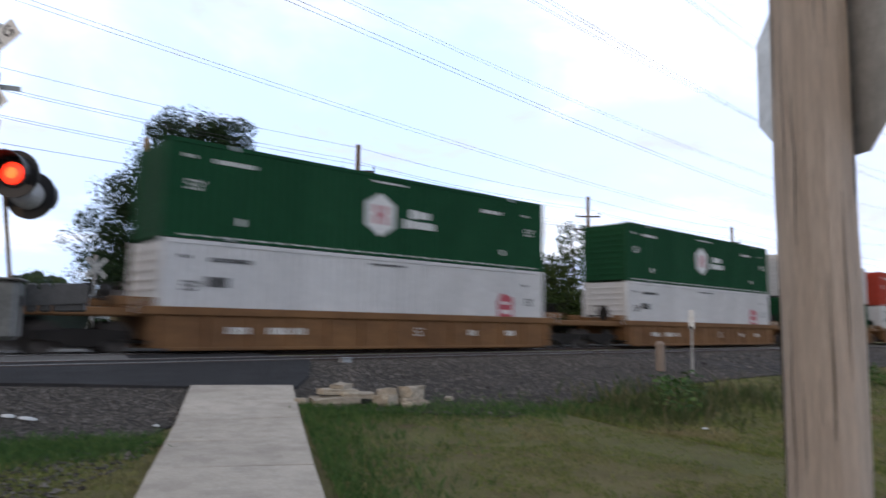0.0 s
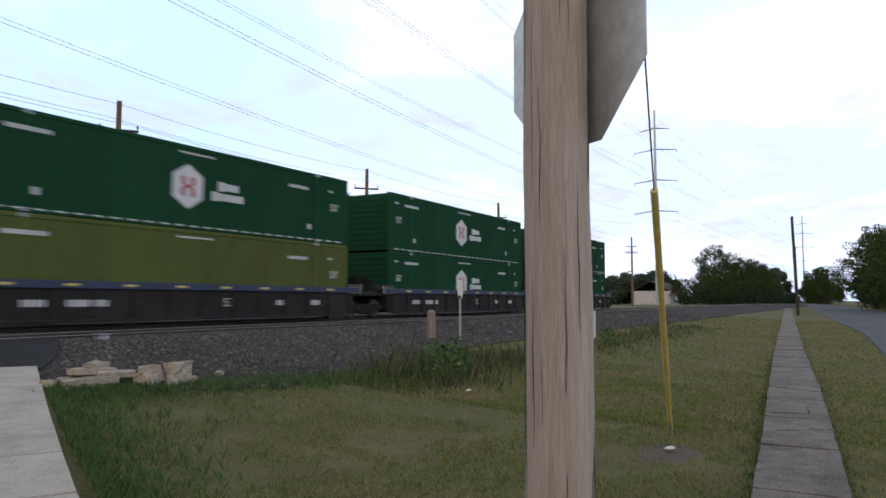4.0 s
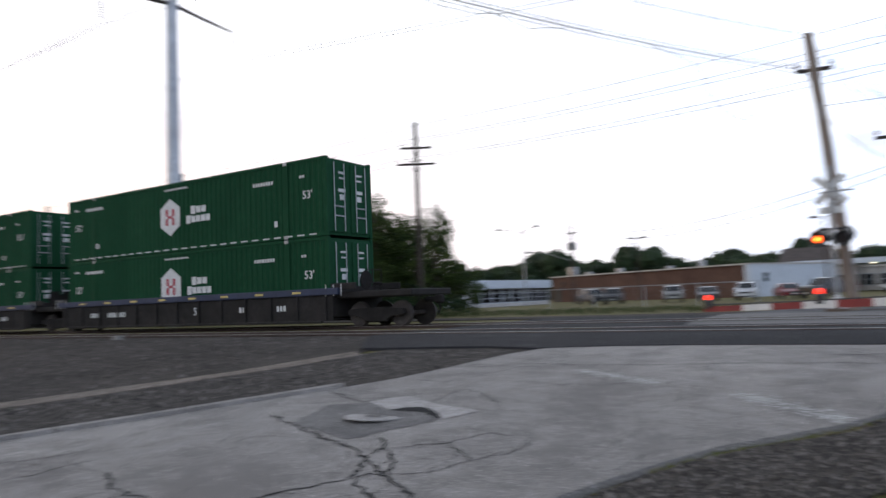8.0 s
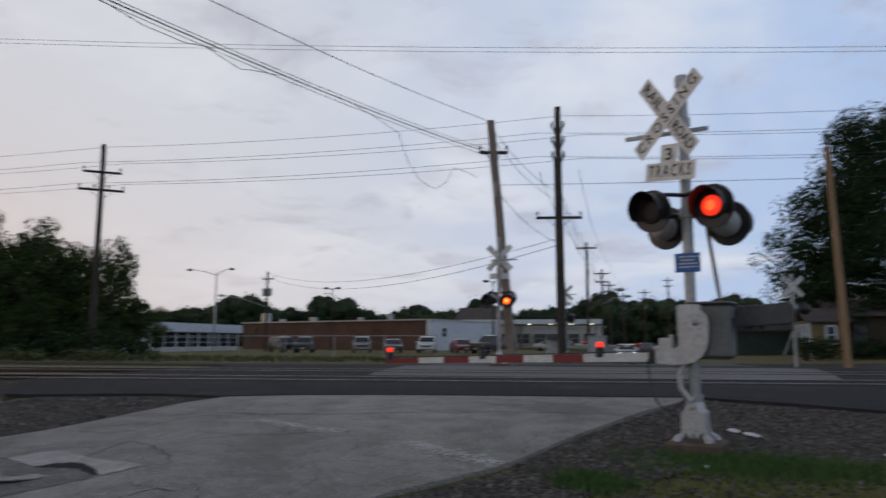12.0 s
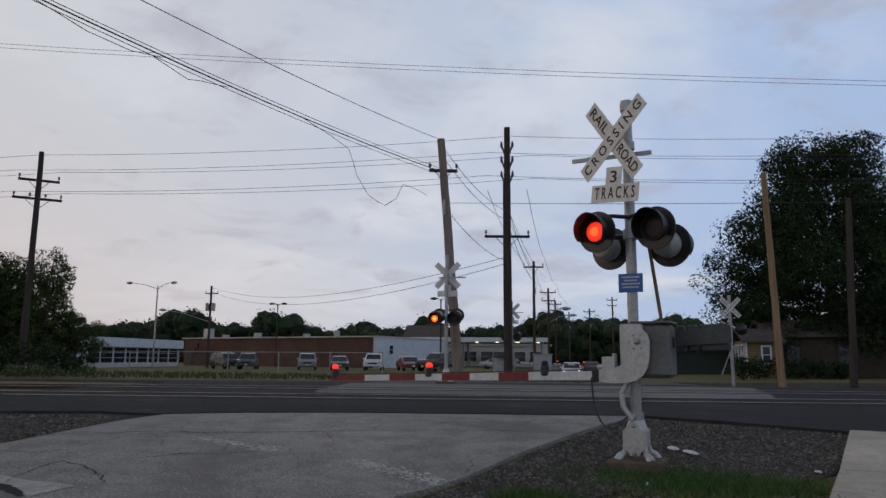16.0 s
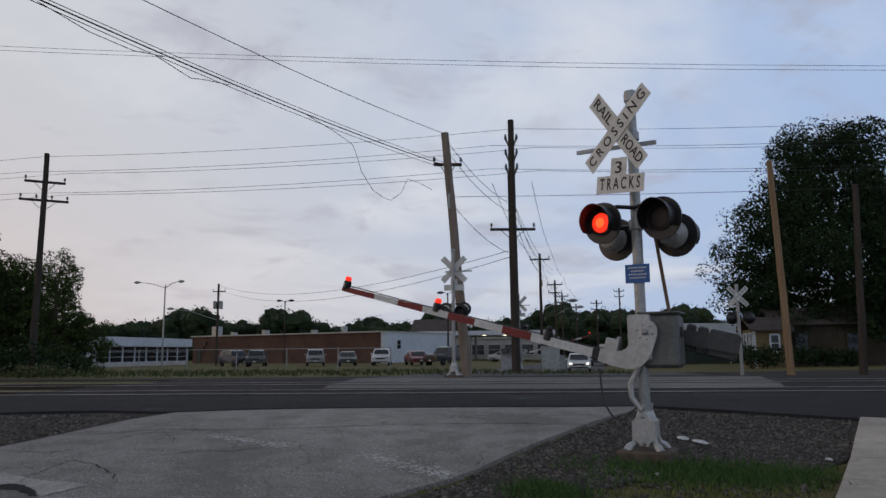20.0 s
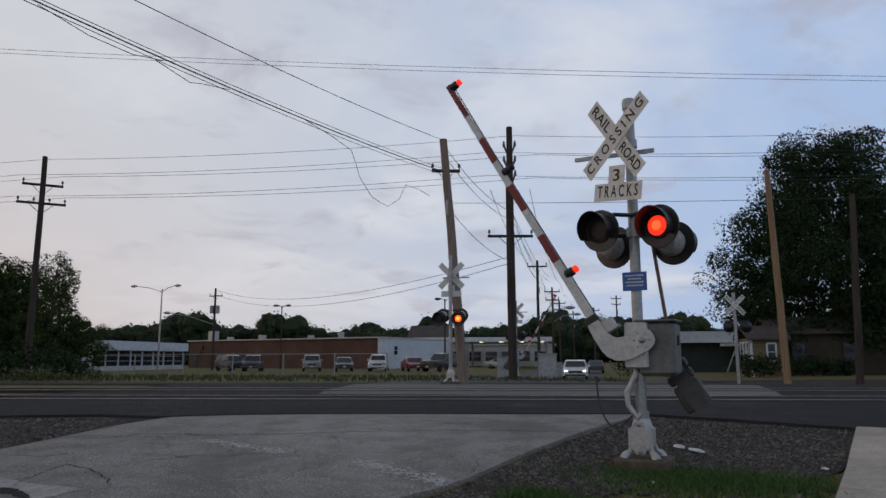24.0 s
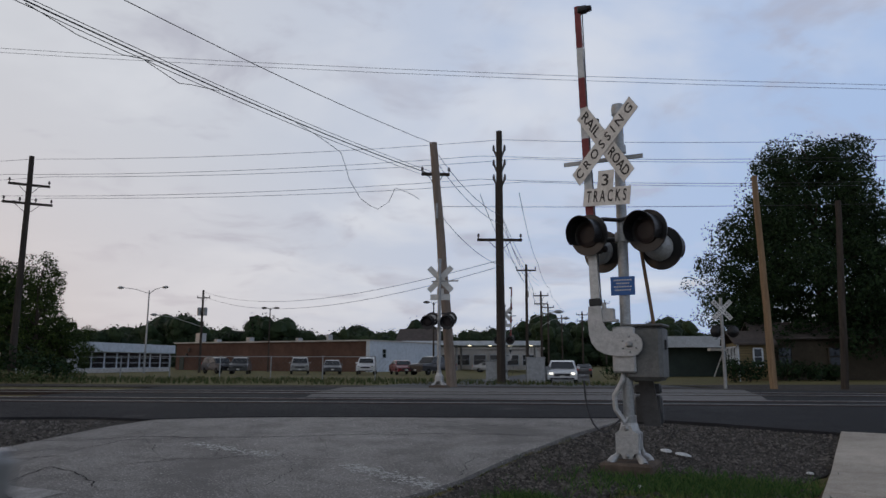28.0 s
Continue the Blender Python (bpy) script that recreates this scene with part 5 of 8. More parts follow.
    if gate:
        # gear box on the traffic's right, pivot across the mast
        bm = B()
        box(bm, (0.21, 0.13, PIVOT_UP - 0.10), (0.44, 0.46, 0.64), bevel=0.045)
        gb = part("gear_box", bm, "machine_grey", s, "grey-painted gate machine housing")
        part("lid", box(B(), (0.21, 0.13, PIVOT_UP + 0.225), (0.48, 0.50, 0.03), bevel=0.012), "machine_grey", gb)
        part("bearing_plate", box(B(), (-0.0, -0.13, PIVOT_UP - 0.06), (0.27, 0.06, 0.54), bevel=0.02), "silver_paint", gb)
        part("latch", box(B(), (0.44, 0.1, PIVOT_UP + 0.0), (0.03, 0.06, 0.12), bevel=0.008), "black_paint", gb)
        part("support_rod", tube(B(), [(0.30, 0.2, PIVOT_UP + 0.2), (0.14, 0.16, 2.9)], 0.022, 8), "pole_brown", s, "rusty brown support rod")
        part("trailing_cable", tube(B(), [(-0.47 + 0.40 * f ** 2.2, -0.2 + 0.06 * f, PIVOT_UP - 0.42 - 0.60 * math.sin(min(f * 1.25, 1.0) * math.pi / 2) + 0.16 * max(f - 0.8, 0) / 0.2) for f in [k / 12 for k in range(13)]], 0.011, 6), "wire", s)
        bm = B()
        tube(bm, [(-0.03, -0.05, PIVOT_UP - 0.3), (-0.04, -0.09, PIVOT_UP - 0.42), (-0.14, -0.1, PIVOT_UP - 0.6), (-0.13, -0.1, PIVOT_UP - 0.75), (-0.03, -0.09, PIVOT_UP - 0.9), (0, -0.08, 0.52)], 0.032, 10)
        part("conduit", bm, "silver_paint", s)
        arm = new("gate_arm")
        arm.parent = s
        arm.name = "gate_arm"
        bm = B()
        # curved casting: from the pivot plate down and out to the arm
        outl = [(-0.135, 0.02), (-0.115, 0.09), (-0.06, 0.135), (0.005, 0.148), (0.07, 0.132), (0.12, 0.085), (0.138, 0.01), (0.135, -0.08), (0.125, -0.20), (0.10, -0.30), (0.05, -0.385), (-0.03, -0.445), (-0.13, -0.47), (-0.30, -0.475), (-0.47, -0.46), (-0.47, -0.31), (-0.30, -0.298), (-0.225, -0.28), (-0.175, -0.24), (-0.145, -0.17), (-0.135, -0.05)][::-1]
        prism(bm, outl[::-1], -0.205, -0.165)
        hub = part("hub_casting", bm, "silver_paint", arm, "silver-painted curved arm bracket")
        part("hub_cap", lathe(B(), [(0.036, 0.2), (0.036, 0.235), (0.015, 0.248)], 12, pose(0, 0, 0, 90)), "galv", hub)
        for k in range(6):
            part("bolt", lathe(B(), [(0.012, 0.2), (0.012, 0.222), (0.004, 0.226)], 6, Matrix.Translation((0.088 * math.cos(k * 1.047), 0, 0.088 * math.sin(k * 1.047))) @ pose(0, 0, 0, 90)), "galv", hub)
        part("arm_bracket", box(B(), (-0.52, ARM_Y, -0.385), (0.09, 0.085, 0.15), bevel=0.012), "black_paint", arm)
        clamp = part("arm_clamp", box(B(), (-0.36, ARM_Y, -0.24), (0.15, 0.09, 0.15), bevel=0.01), "silver_paint", arm, "silver-painted breakaway clamp of the arm")
        part("clamp_plate", box(B(), (-0.29, ARM_Y, -0.23), (0.03, 0.13, 0.20), bevel=0.006), "silver_paint", clamp)
        part("clamp_neck", tube(B(), [(-0.42, ARM_Y, -0.28), (-0.50, ARM_Y, -0.29)], 0.028, 8), "silver_paint", clamp)
        part("arm_shank", box(B(), (-0.45, ARM_Y, -0.385), (0.2, 0.04, 0.09), bevel=0.008), "machine_dark", arm)
        # striped arm, tapering outwards
        x, k = -0.56, 0
        while x > -arm_len + 0.01:
            x1 = max(x - 0.405, -arm_len)
            bm = B()
            f0, f1 = (-x) / arm_len, (-x1) / arm_len
            h0, h1 = 0.112 - 0.04 * f0, 0.112 - 0.04 * f1
            yy = ARM_Y
            vs = []
            for xx, hh in ((x, h0), (x1, h1)):
                for sy, sz in ((-1, -1), (1, -1), (1, 1), (-1, 1)):
                    vs.append(bm.verts.new((xx, yy + sy * 0.025, -0.385 + sz * hh / 2)))
            for q in range(4):
                bm.faces.new((vs[q], vs[(q + 1) % 4], vs[4 + (q + 1) % 4], vs[4 + q]))
            bm.faces.new(vs[0:4][::-1])
            bm.faces.new(vs[4:8])
            n_left = round((arm_len + x1) / 0.405)
            part("arm_stripe", bm, "gate_red" if n_left % 2 == 0 and k > 0 else "gate_white", arm)
            x, k = x1, k + 1
        for i, (dx, lit) in enumerate(((-arm_len + 0.06, True), (-arm_len * 0.636, True), (-arm_len * 0.265, True))):
            bm = B()
            lathe(bm, [(0.04, -0.085), (0.056, -0.07), (0.056, 0.02), (0.042, 0.04)], 12, Matrix.Translation((dx, ARM_Y, -0.295)))
            lt = part("arm_lamp", bm, "black_paint", arm)
            bm = B()
            lathe(bm, [(0.038, 0.04), (0.044, 0.06), (0.036, 0.09), (0.0, 0.10)], 12, Matrix.Translation((dx, ARM_Y, -0.295)))
            part("lamp_lens", bm, "red_dark", lt, "dark red lens")
            bm = B()
            lathe(bm, [(0.042, 0.04), (0.048, 0.06), (0.04, 0.095), (0.0, 0.106)], 12)
            FLASH.append((part("bulb_glow", bm, "red_lit", lt), Matrix.Translation((dx, ARM_Y, -0.295)), (2, 0, 1)[i]))
        bm = B()
        tube(bm, [(-arm_len + 0.06, ARM_Y, -0.325), (-arm_len * 0.7, ARM_Y, -0.335), (-arm_len * 0.4, ARM_Y, -0.325), (-0.5, ARM_Y, -0.315)], 0.008, 5)
        part("lamp_cable", bm, "wire", arm)
        # counterweights behind the pivot
        part("counterweight_arm", prism(B(), [(0.0, -0.07), (0.88, -0.03), (0.97, -0.02), (0.97, 0.18), (0.88, 0.18), (0.0, 0.08)], 0.40, 0.44), "machine_dark", arm)
        for x0, w in ((0.78, 0.34), (0.53, 0.12), (0.39, 0.11)):
            part("counterweight", box(B(), (x0, 0.49, 0.04), (w, 0.09, 0.33), bevel=0.02), "machine_dark", arm)
        arm.matrix_basis = pose(PIVOT_X, 0, PIVOT_UP)
    return s, arm


mast1, arm1 = signal_mast(1.25, 8.87, -20.0, 4.33, 2.66, 3.775, "silver crossing signal with red flashers, crossbuck and striped gate", lamp_gap=0.365, lamp_turn=-18.0, buck_turn=-30.0, sink=0.094, buck_y=-0.36, buck_tilt=8.0)
mast2, arm2 = signal_mast(-3.04, 25.6, 172.0, 4.62, 2.45, 3.92, "silver crossing signal seen from behind with red flashers", gate=False, blue=False, swap=True, glow_mat="amber_lit", core_mat="amber_core")
mast3, arm3 = signal_mast(-1.22, 43.5, 172.0, 4.6, 2.6, 4.05, "distant crossing signal with a striped gate", blue=False, glow_mat=None)


def crossing_sign(x, y, h):
    s = thing("crossing_sign", pose(x, y, land(x, y), 0, 0, 4), "white crossbuck sign on a thin grey post with dark flashers", "crossing signal", "crossing signals")
    bm = B()
    tube(bm, [(0, 0, -0.1), (0, 0, h)], 0.06, 12)
    part("mast", bm, "galv", s)
    crossbuck(s, h - 0.45, 0, -0.09, True, False, size=0.76)
    part("lamp_arm", tube(B(), [(-0.38, 0, h - 1.02), (0.38, 0, h - 1.02)], 0.024, 6), "black_paint", s)
    for sx in (-1, 1):
        bm = B()
        lathe(bm, [(0.05, -0.14), (0.12, -0.1), (0.22, -0.02), (0.22, 0.0), (0.13, 0.0), (0.14, 0.18), (0.125, 0.18), (0.12, 0.02), (0.0, 0.03)], 20, Matrix.Translation((sx * 0.30 + 0.12, 0.12, h - 1.22)) @ pose(0, 0, 0, -90))
        part("lamp_unit", bm, "black_paint", s)


crossing_sign(7.14, 27.0, 3.27)


# ---- buildings ----
def wall_box(bm, x0, x1, y0, y1, z0, z1):
    box(bm, ((x0 + x1) / 2, (y0 + y1) / 2, (z0 + z1) / 2), (x1 - x0, y1 - y0, z1 - z0))
    return bm


def window(parent, x, y, z, w, h, yaw=0.0, frame_mat="panel_white", bars=1):
    """A framed pane set proud of a wall that faces -y (before yaw)."""
    m = Matrix.Translation((x, y, z)) @ pose(0, 0, 0, 0, 0, yaw)
    rot = m.to_3x3().to_4x4()
    bm = B()
    for dx, dz, sx, sz in ((0, h / 2, w, 0.09), (0, -h / 2, w, 0.09), (-w / 2, 0, 0.09, h), (w / 2, 0, 0.09, h)):
        box(bm, m @ Vector((dx, -0.03, dz)), (sx, 0.08, sz), rot=rot)
    win = part("window", bm, frame_mat, parent)
    for k in range(bars):
        part("glazing_bar", box(B(), m @ Vector((0, -0.03, -h / 2 + (k + 1) * h / (bars + 1))), (w - 0.1, 0.05, 0.05), rot=rot), frame_mat, win)
    bm = B()
    box(bm, m @ Vector((0, -0.01, 0)), (w, 0.02, h), rot=rot)
    part("pane", bm, "glass", win)


def gable_roof(bm, x0, x1, y0, y1, z, rise, over=0.3):
    """Ridge along x."""
    x0, x1, y0, y1 = x0 - over, x1 + over, y0 - over, y1 + over
    ym = (y0 + y1) / 2
    m = Matrix.Identity(4)
    a = [bm.verts.new((x, y, zz)) for x in (x0, x1) for y, zz in ((y0, z), (ym, z + rise), (y1, z), (y1, z - 0.12), (ym, z + rise - 0.14), (y0, z - 0.12))]
    for k in range(6):
        bm.faces.new((a[k], a[(k + 1) % 6], a[6 + (k + 1) % 6], a[6 + k]))
    bm.faces.new(a[0:6][::-1])
    bm.faces.new(a[6:12])
    return bm


GZ = 0.3
bl = thing("brick_building", pose(-20.3, 92.8, GZ, 0, 0, -21.4), "long low brown brick commercial building with a pale parapet", "building")
part("wall", wall_box(B(), -36.2, -0.6, 0, 19, -0.6, 4.0), "brick_wall", bl, "brown brick front wall")
part("side_wall", wall_box(B(), -0.6, 0, -0.2, 19, -0.6, 4.0), "panel_white", bl, "pale painted side wall")
part("parapet", wall_box(B(), -36.5, 0.1, -0.3, 19.2, 4.0, 4.18), "roof_trim", bl)
for x, w, d in ((-34.6, 1.3, 1.5), (-30.5, 0.5, 0.5), (-24.0, 0.7, 0.7), (-14.5, 0.5, 0.5), (-9.0, 0.35, 0.9)):
    part("roof_vent", wall_box(B(), x, x + w, 2.2, 3.2, 4.18, 4.18 + d), "galv", bl)
part("door", wall_box(B(), -35.3, -34.4, -0.1, 0, 0, 2.1), "dark_green", bl)
for k, z in enumerate((1.9, 2.7)):
    part("wall_box", wall_box(B(), -34.0 + 0.5 * k, -33.7 + 0.5 * k, -0.25, 0, z, z + 0.6), "black_paint", bl)
window(bl, 0.02, 3.2, 2.4, 1.0, 1.2, 90)

sp = thing("showroom", pose(-47.6, 72.0, GZ, 0, 0, 87.0), "low white and pale blue showroom with a band of dark windows", "building")
SHOW = 18.4
part("wall", wall_box(B(), 0, SHOW, 0.25, 8, -0.4, 2.3), "panel_white", sp)
part("fascia", wall_box(B(), -0.4, SHOW + 0.3, -0.3, 8.3, 2.3, 3.35), "panel_white", sp, "plain white fascia")
part("base_wall", wall_box(B(), 0.02, SHOW - 0.02, 0.05, 0.25, -0.4, 0.45), "plaster", sp)
part("end_wall", wall_box(B(), -0.25, 0.0, 0.0, 8, -0.4, 2.3), "panel_white", sp, "pale blue end wall")
for k in range(8):
    window(sp, 1.2 + k * 2.28, 0.24, 1.37, 2.14, 1.8, 0, "panel_white", 2)

cp = thing("fuel_canopy", pose(0, 0, GZ), "pale flat forecourt canopy with lit lamps beneath", "canopy")
part("roof", wall_box(B(), -19.5, 2.5, 112, 124, 3.9, 4.6), "panel_white", cp)
for x in (-18, -11, -4, 1.5):
    for y in (114, 122):
        part("column", tube(B(), [(x, y, 0), (x, y, 3.9)], 0.18, 8), "galv", cp)
for k in range(7):
    part("lamp", box(B(), (-18.4 + k * 3.2, 112.8, 3.86), (0.5, 0.4, 0.08)), "lamp_warm", cp, "glowing canopy lamp")
gh = thing("gabled_house", pose(0, 0, GZ), "white gabled house behind the forecourt", "house")
part("wall", wall_box(B(), -24.5, -17, 135, 144, 0, 5.2), "panel_white", gh)
part("roof", gable_roof(B(), -24.5, -17, 135, 144, 5.2, 2.6), "shingle", gh)
window(gh, -20.8, 135, 3.6, 1.2, 1.4)
kiosk = thing("shop_building", pose(0, 0, GZ), "low pale shop behind the canopy", "building")
part("wall", wall_box(B(), -16, 3, 128, 138, 0, 3.6), "plaster", kiosk)
part("roof", wall_box(B(), -16.3, 3.3, 127.7, 138.3, 3.6, 3.9), "roof_trim", kiosk)
for k in range(6):
    window(kiosk, -14 + k * 2.9, 128, 1.7, 2.2, 1.8)

HZ = 0.58
hs_ = thing("yellow_house", pose(0, 0, HZ), "small yellow clapboard house with a brown shingle roof", "house")
# main wall wears the darker siding copy, with tree shade painted in
part("wall", wall_box(B(), 14.2, 26.5, 45.6, 48.6, -0.4, 2.5), "siding_dark_shade", hs_)
part("roof", gable_roof(B(), 14.2, 26.5, 45.6, 48.6, 2.5, 1.0, 0.4), "shingle", hs_)
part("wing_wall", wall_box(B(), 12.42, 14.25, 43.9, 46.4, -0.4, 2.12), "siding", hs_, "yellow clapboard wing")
part("wing_roof", gable_roof(B(), 12.42, 14.25, 43.9, 46.4, 2.12, 0.75, 0.3), "shingle", hs_)
bm = B()
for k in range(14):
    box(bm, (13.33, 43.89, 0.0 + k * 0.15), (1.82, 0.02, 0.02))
tagged(part("clapboard", bm, "siding_dark_shade", hs_), kind="stuff")
part("corner_trim", wall_box(B(), 12.36, 12.46, 43.84, 43.94, -0.4, 2.1), "panel_white", hs_)
part("corner_trim", wall_box(B(), 14.2, 14.3, 43.84, 43.94, -0.4, 2.1), "panel_white", hs_)
for y in (44.4, 45.1, 45.8):
    window(hs_, 12.40, y, 1.35, 0.46, 1.05, -90, "panel_white", 1)
window(hs_, 13.5, 43.86, 1.3, 0.5, 1.0, 0, "panel_white", 1)
# main wall window frames darkened to match that painted shade
for x in (15.6, 18.5, 22.5):
    window(hs_, x, 45.57, 1.35, 0.8, 1.1, 0, "siding_dark_shade", 1)
part("chimney", wall_box(B(), 21, 21.6, 46.8, 47.4, 2.8, 4.3), "brick_wall", hs_)

gs = thing("green_shed", pose(0, 0, GZ), "dark green workshop with a pale sagging roof edge", "building")
part("wall", wall_box(B(), 12.2, 27, 71, 84, -0.2, 2.7), "dark_green", gs)
part("roof", wall_box(B(), 11.7, 27.5, 70, 84.5, 2.7, 3.75), "panel_white", gs, "pale weathered roof edge")
part("awning", wall_box(B(), 17.0, 24, 68.6, 70, 2.35, 2.6), "plaster", gs)
part("awning_post", tube(B(), [(17.2, 68.8, 0), (18.2, 68.8, 2.4)], 0.07, 6), "galv", gs)

g2 = thing("white_garage", pose(0, 0, GZ), "white garage with a grey shingle roof", "building")
part("wall", wall_box(B(), 41.5, 50.5, 56.5, 64, -0.2, 2.3), "plaster", g2)
part("roof", gable_roof(B(), 41.5, 50.5, 56.5, 64, 2.3, 1.6), "shingle", g2)
window(g2, 44, 56.46, 1.5, 0.9, 0.8)
part("door", wall_box(B(), 46.0, 48.6, 56.4, 56.5, 0, 2.0), "panel_white", g2)
g3 = thing("beige_building", pose(0, 0, GZ), "low beige block building beyond the rails", "building")
part("wall", wall_box(B(), 40, 62, 74, 84, -0.2, 4.1), "siding", g3)
part("roof", wall_box(B(), 39.6, 62.4, 73.6, 84.4, 4.1, 4.4), "roof_trim", g3)
wh = thing("warehouse", pose(0, 0, GZ), "long pale warehouse with a flat roof", "building")
part("wall", wall_box(B(), 98, 176, 76, 96, -0.2, 4.6), "plaster", wh)
part("roof", wall_box(B(), 97.6, 176.4, 75.6, 96.4, 4.6, 5.0), "roof_trim", wh)
rb = thing("roadside_shop", pose(0, 0, GZ), "small pale shop with a red-trimmed roof", "building")
part("wall", wall_box(B(), 168, 182, 41, 50, -0.2, 3.4), "plaster", rb)
part("roof", gable_roof(B(), 168, 182, 41, 50, 3.4, 2.4), "shingle", rb)
part("trim", wall_box(B(), 167.6, 182.4, 40.7, 40.9, 3.2, 3.6), "sign_red", rb)
rn = thing("derelict_shed", pose(-48.0, 34.3, 0.5, 0, 0, 50), "small derelict grey-white shed with dark openings", "shed")
part("wall", wall_box(B(), -1.5, 1.5, -1.2, 1.2, -0.1, 1.9), "weathered_board", rn)
part("roof", gable_roof(B(), -1.5, 1.5, -1.2, 1.2, 1.9, 0.5, 0.15), "shingle", rn)
for x in (-0.8, 0.7):
    part("opening", wall_box(B(), x - 0.25, x + 0.25, -1.23, -1.15, 0.5, 1.5), "glass", rn)
dh = thing("dark_house", pose(-75, 40, GZ, 0, 0, 25), "dark house half hidden by trees", "house")
part("wall", wall_box(B(), -4, 4, -3, 3, 0, 4.5), "siding_dark_shade", dh)
part("roof", gable_roof(B(), -4, 4, -3, 3, 4.5, 2.0), "shingle", dh)
for x in (-2, 1.5):
    window(dh, x, -3.0, 2.6, 0.9, 1.2)


# ---- signal huts ----
def signal_hut(x, y, r, h, turn, label, door=True):
    z = land(x, y)
    s = thing("signal_hut", pose(x, y, z, 0, 0, turn), label, "equipment hut", "signal huts")
    n = 8
    a0 = math.pi / 8
    bm = B()
    lathe(bm, [(r * 0.96, -0.05), (r * 0.96, 0.1)], n, pose(0, 0, 0, 0, 0, 22.5))
    part("plinth", bm, "concrete", s)
    for k in range(n):
        a, b = a0 + k * math.tau / n, a0 + (k + 1) * math.tau / n
        p, q = Vector((r * math.cos(a), r * math.sin(a), 0)), Vector((r * math.cos(b), r * math.sin(b), 0))
        mid, w = (p + q) / 2, (q - p).length
        rot = pose(0, 0, 0, 0, 0, math.degrees((a + b) / 2) + 90)
        bm = B()
        box(bm, (mid.x, mid.y, 0.1 + h / 2), (w - 0.02, 0.04, h), rot=rot, bevel=0.006)
        panel = part("wall_panel", bm, "hut_blue", s)
        bm = B()
        tube(bm, [p * 0.99 + Vector((0, 0, 0.08)), p * 0.99 + Vector((0, 0, 0.1 + h))], 0.016, 6)
        part("corner_seam", bm, "machine_dark", panel, "dark open seam")
    bm = B()
    lathe(bm, [(r * 1.01, h + 0.06), (r * 1.03, h + 0.09), (r * 1.03, h + 0.12), (r * 0.35, h + 0.33), (r * 0.3, h + 0.40), (0.0, h + 0.44)], n, pose(0, 0, 0, 0, 0, 22.5))
    part("roof", bm, "hut_blue", s, "shallow pointed sheet roof")
    fy = -r * math.cos(math.pi / 8) - 0.03
    if door:
        bm = B()
        box(bm, (0.05, fy - 0.01, 0.12 + h * 0.45), (0.78, 0.03, h * 0.86), bevel=0.008)
        d = part("door", bm, "hut_blue", s)
        part("door_gap", box(B(), (0.05, fy + 0.003, 0.12 + h * 0.45), (0.805, 0.012, h * 0.86 + 0.025)), "machine_dark", d, "dark gap round the door")
        bm = B()
        box(bm, (-0.30, fy - 0.05, 1.12), (0.1, 0.05, 0.14), bevel=0.01)
        part("lock", bm, "black_paint", d)
        bm = B()
        box(bm, (0.05, fy - 0.03, 1.45), (0.24, 0.006, 0.18))
        part("notice", bm, "notice", d, "faded yellow notice")
        bm = B()
        for zz in (0.45, 1.0, 1.6):
            box(bm, (0.45, fy - 0.03, zz), (0.04, 0.03, 0.12))
        part("hinge", bm, "galv", d)
        bm = B()
        box(bm, (-0.62, fy + 0.05, 0.95), (0.12, 0.09, 0.12), bevel=0.01)
        part("vent_box", bm, "galv", s)
    return s


signal_hut(-19.35, 5.55, 1.25, 1.92, 86.0, "pale blue-white metal signal hut with a pointed roof")
signal_hut(14.3, 26.6, 0.92, 1.85, 10.0, "white metal signal hut beyond the rails", door=False)
cab = thing("meter_cabinet", pose(-18.75, 4.35, land(-18.75, 4.35), 0, 0, 62), "white metal cabinet on short legs beside the hut", "cabinet")
part("body", box(B(), (0, 0, 0.72), (0.42, 0.32, 0.78), bevel=0.02), "panel_white", cab)
part("lid", box(B(), (0, 0, 1.13), (0.47, 0.37, 0.05), bevel=0.01), "panel_white", cab)
for sx in (-0.15, 0.15):
    part("leg", box(B(), (sx, 0, 0.16), (0.06, 0.06, 0.34)), "galv", cab)
part("conduit_box", box(B(), (0.05, -0.05, 0.2), (0.18, 0.16, 0.22), bevel=0.02), "galv", cab)
for x, y, w, h in ((0.6, 43.2, 1.1, 1.5), (-2.0, 44.0, 0.8, 1.2), (1.2, 44.4, 0.6, 1.0)):
    k = thing("signal_cabinet", pose(x, y, land(x, y)), "grey metal signal cabinet by the far gate", "cabinet", "signal cabinets")
    part("body", box(B(), (0, 0, h / 2), (w, 0.6, h), bevel=0.03), "galv", k)
    part("lid", box(B(), (0, 0, h + 0.02), (w + 0.08, 0.68, 0.06), bevel=0.02), "galv", k)


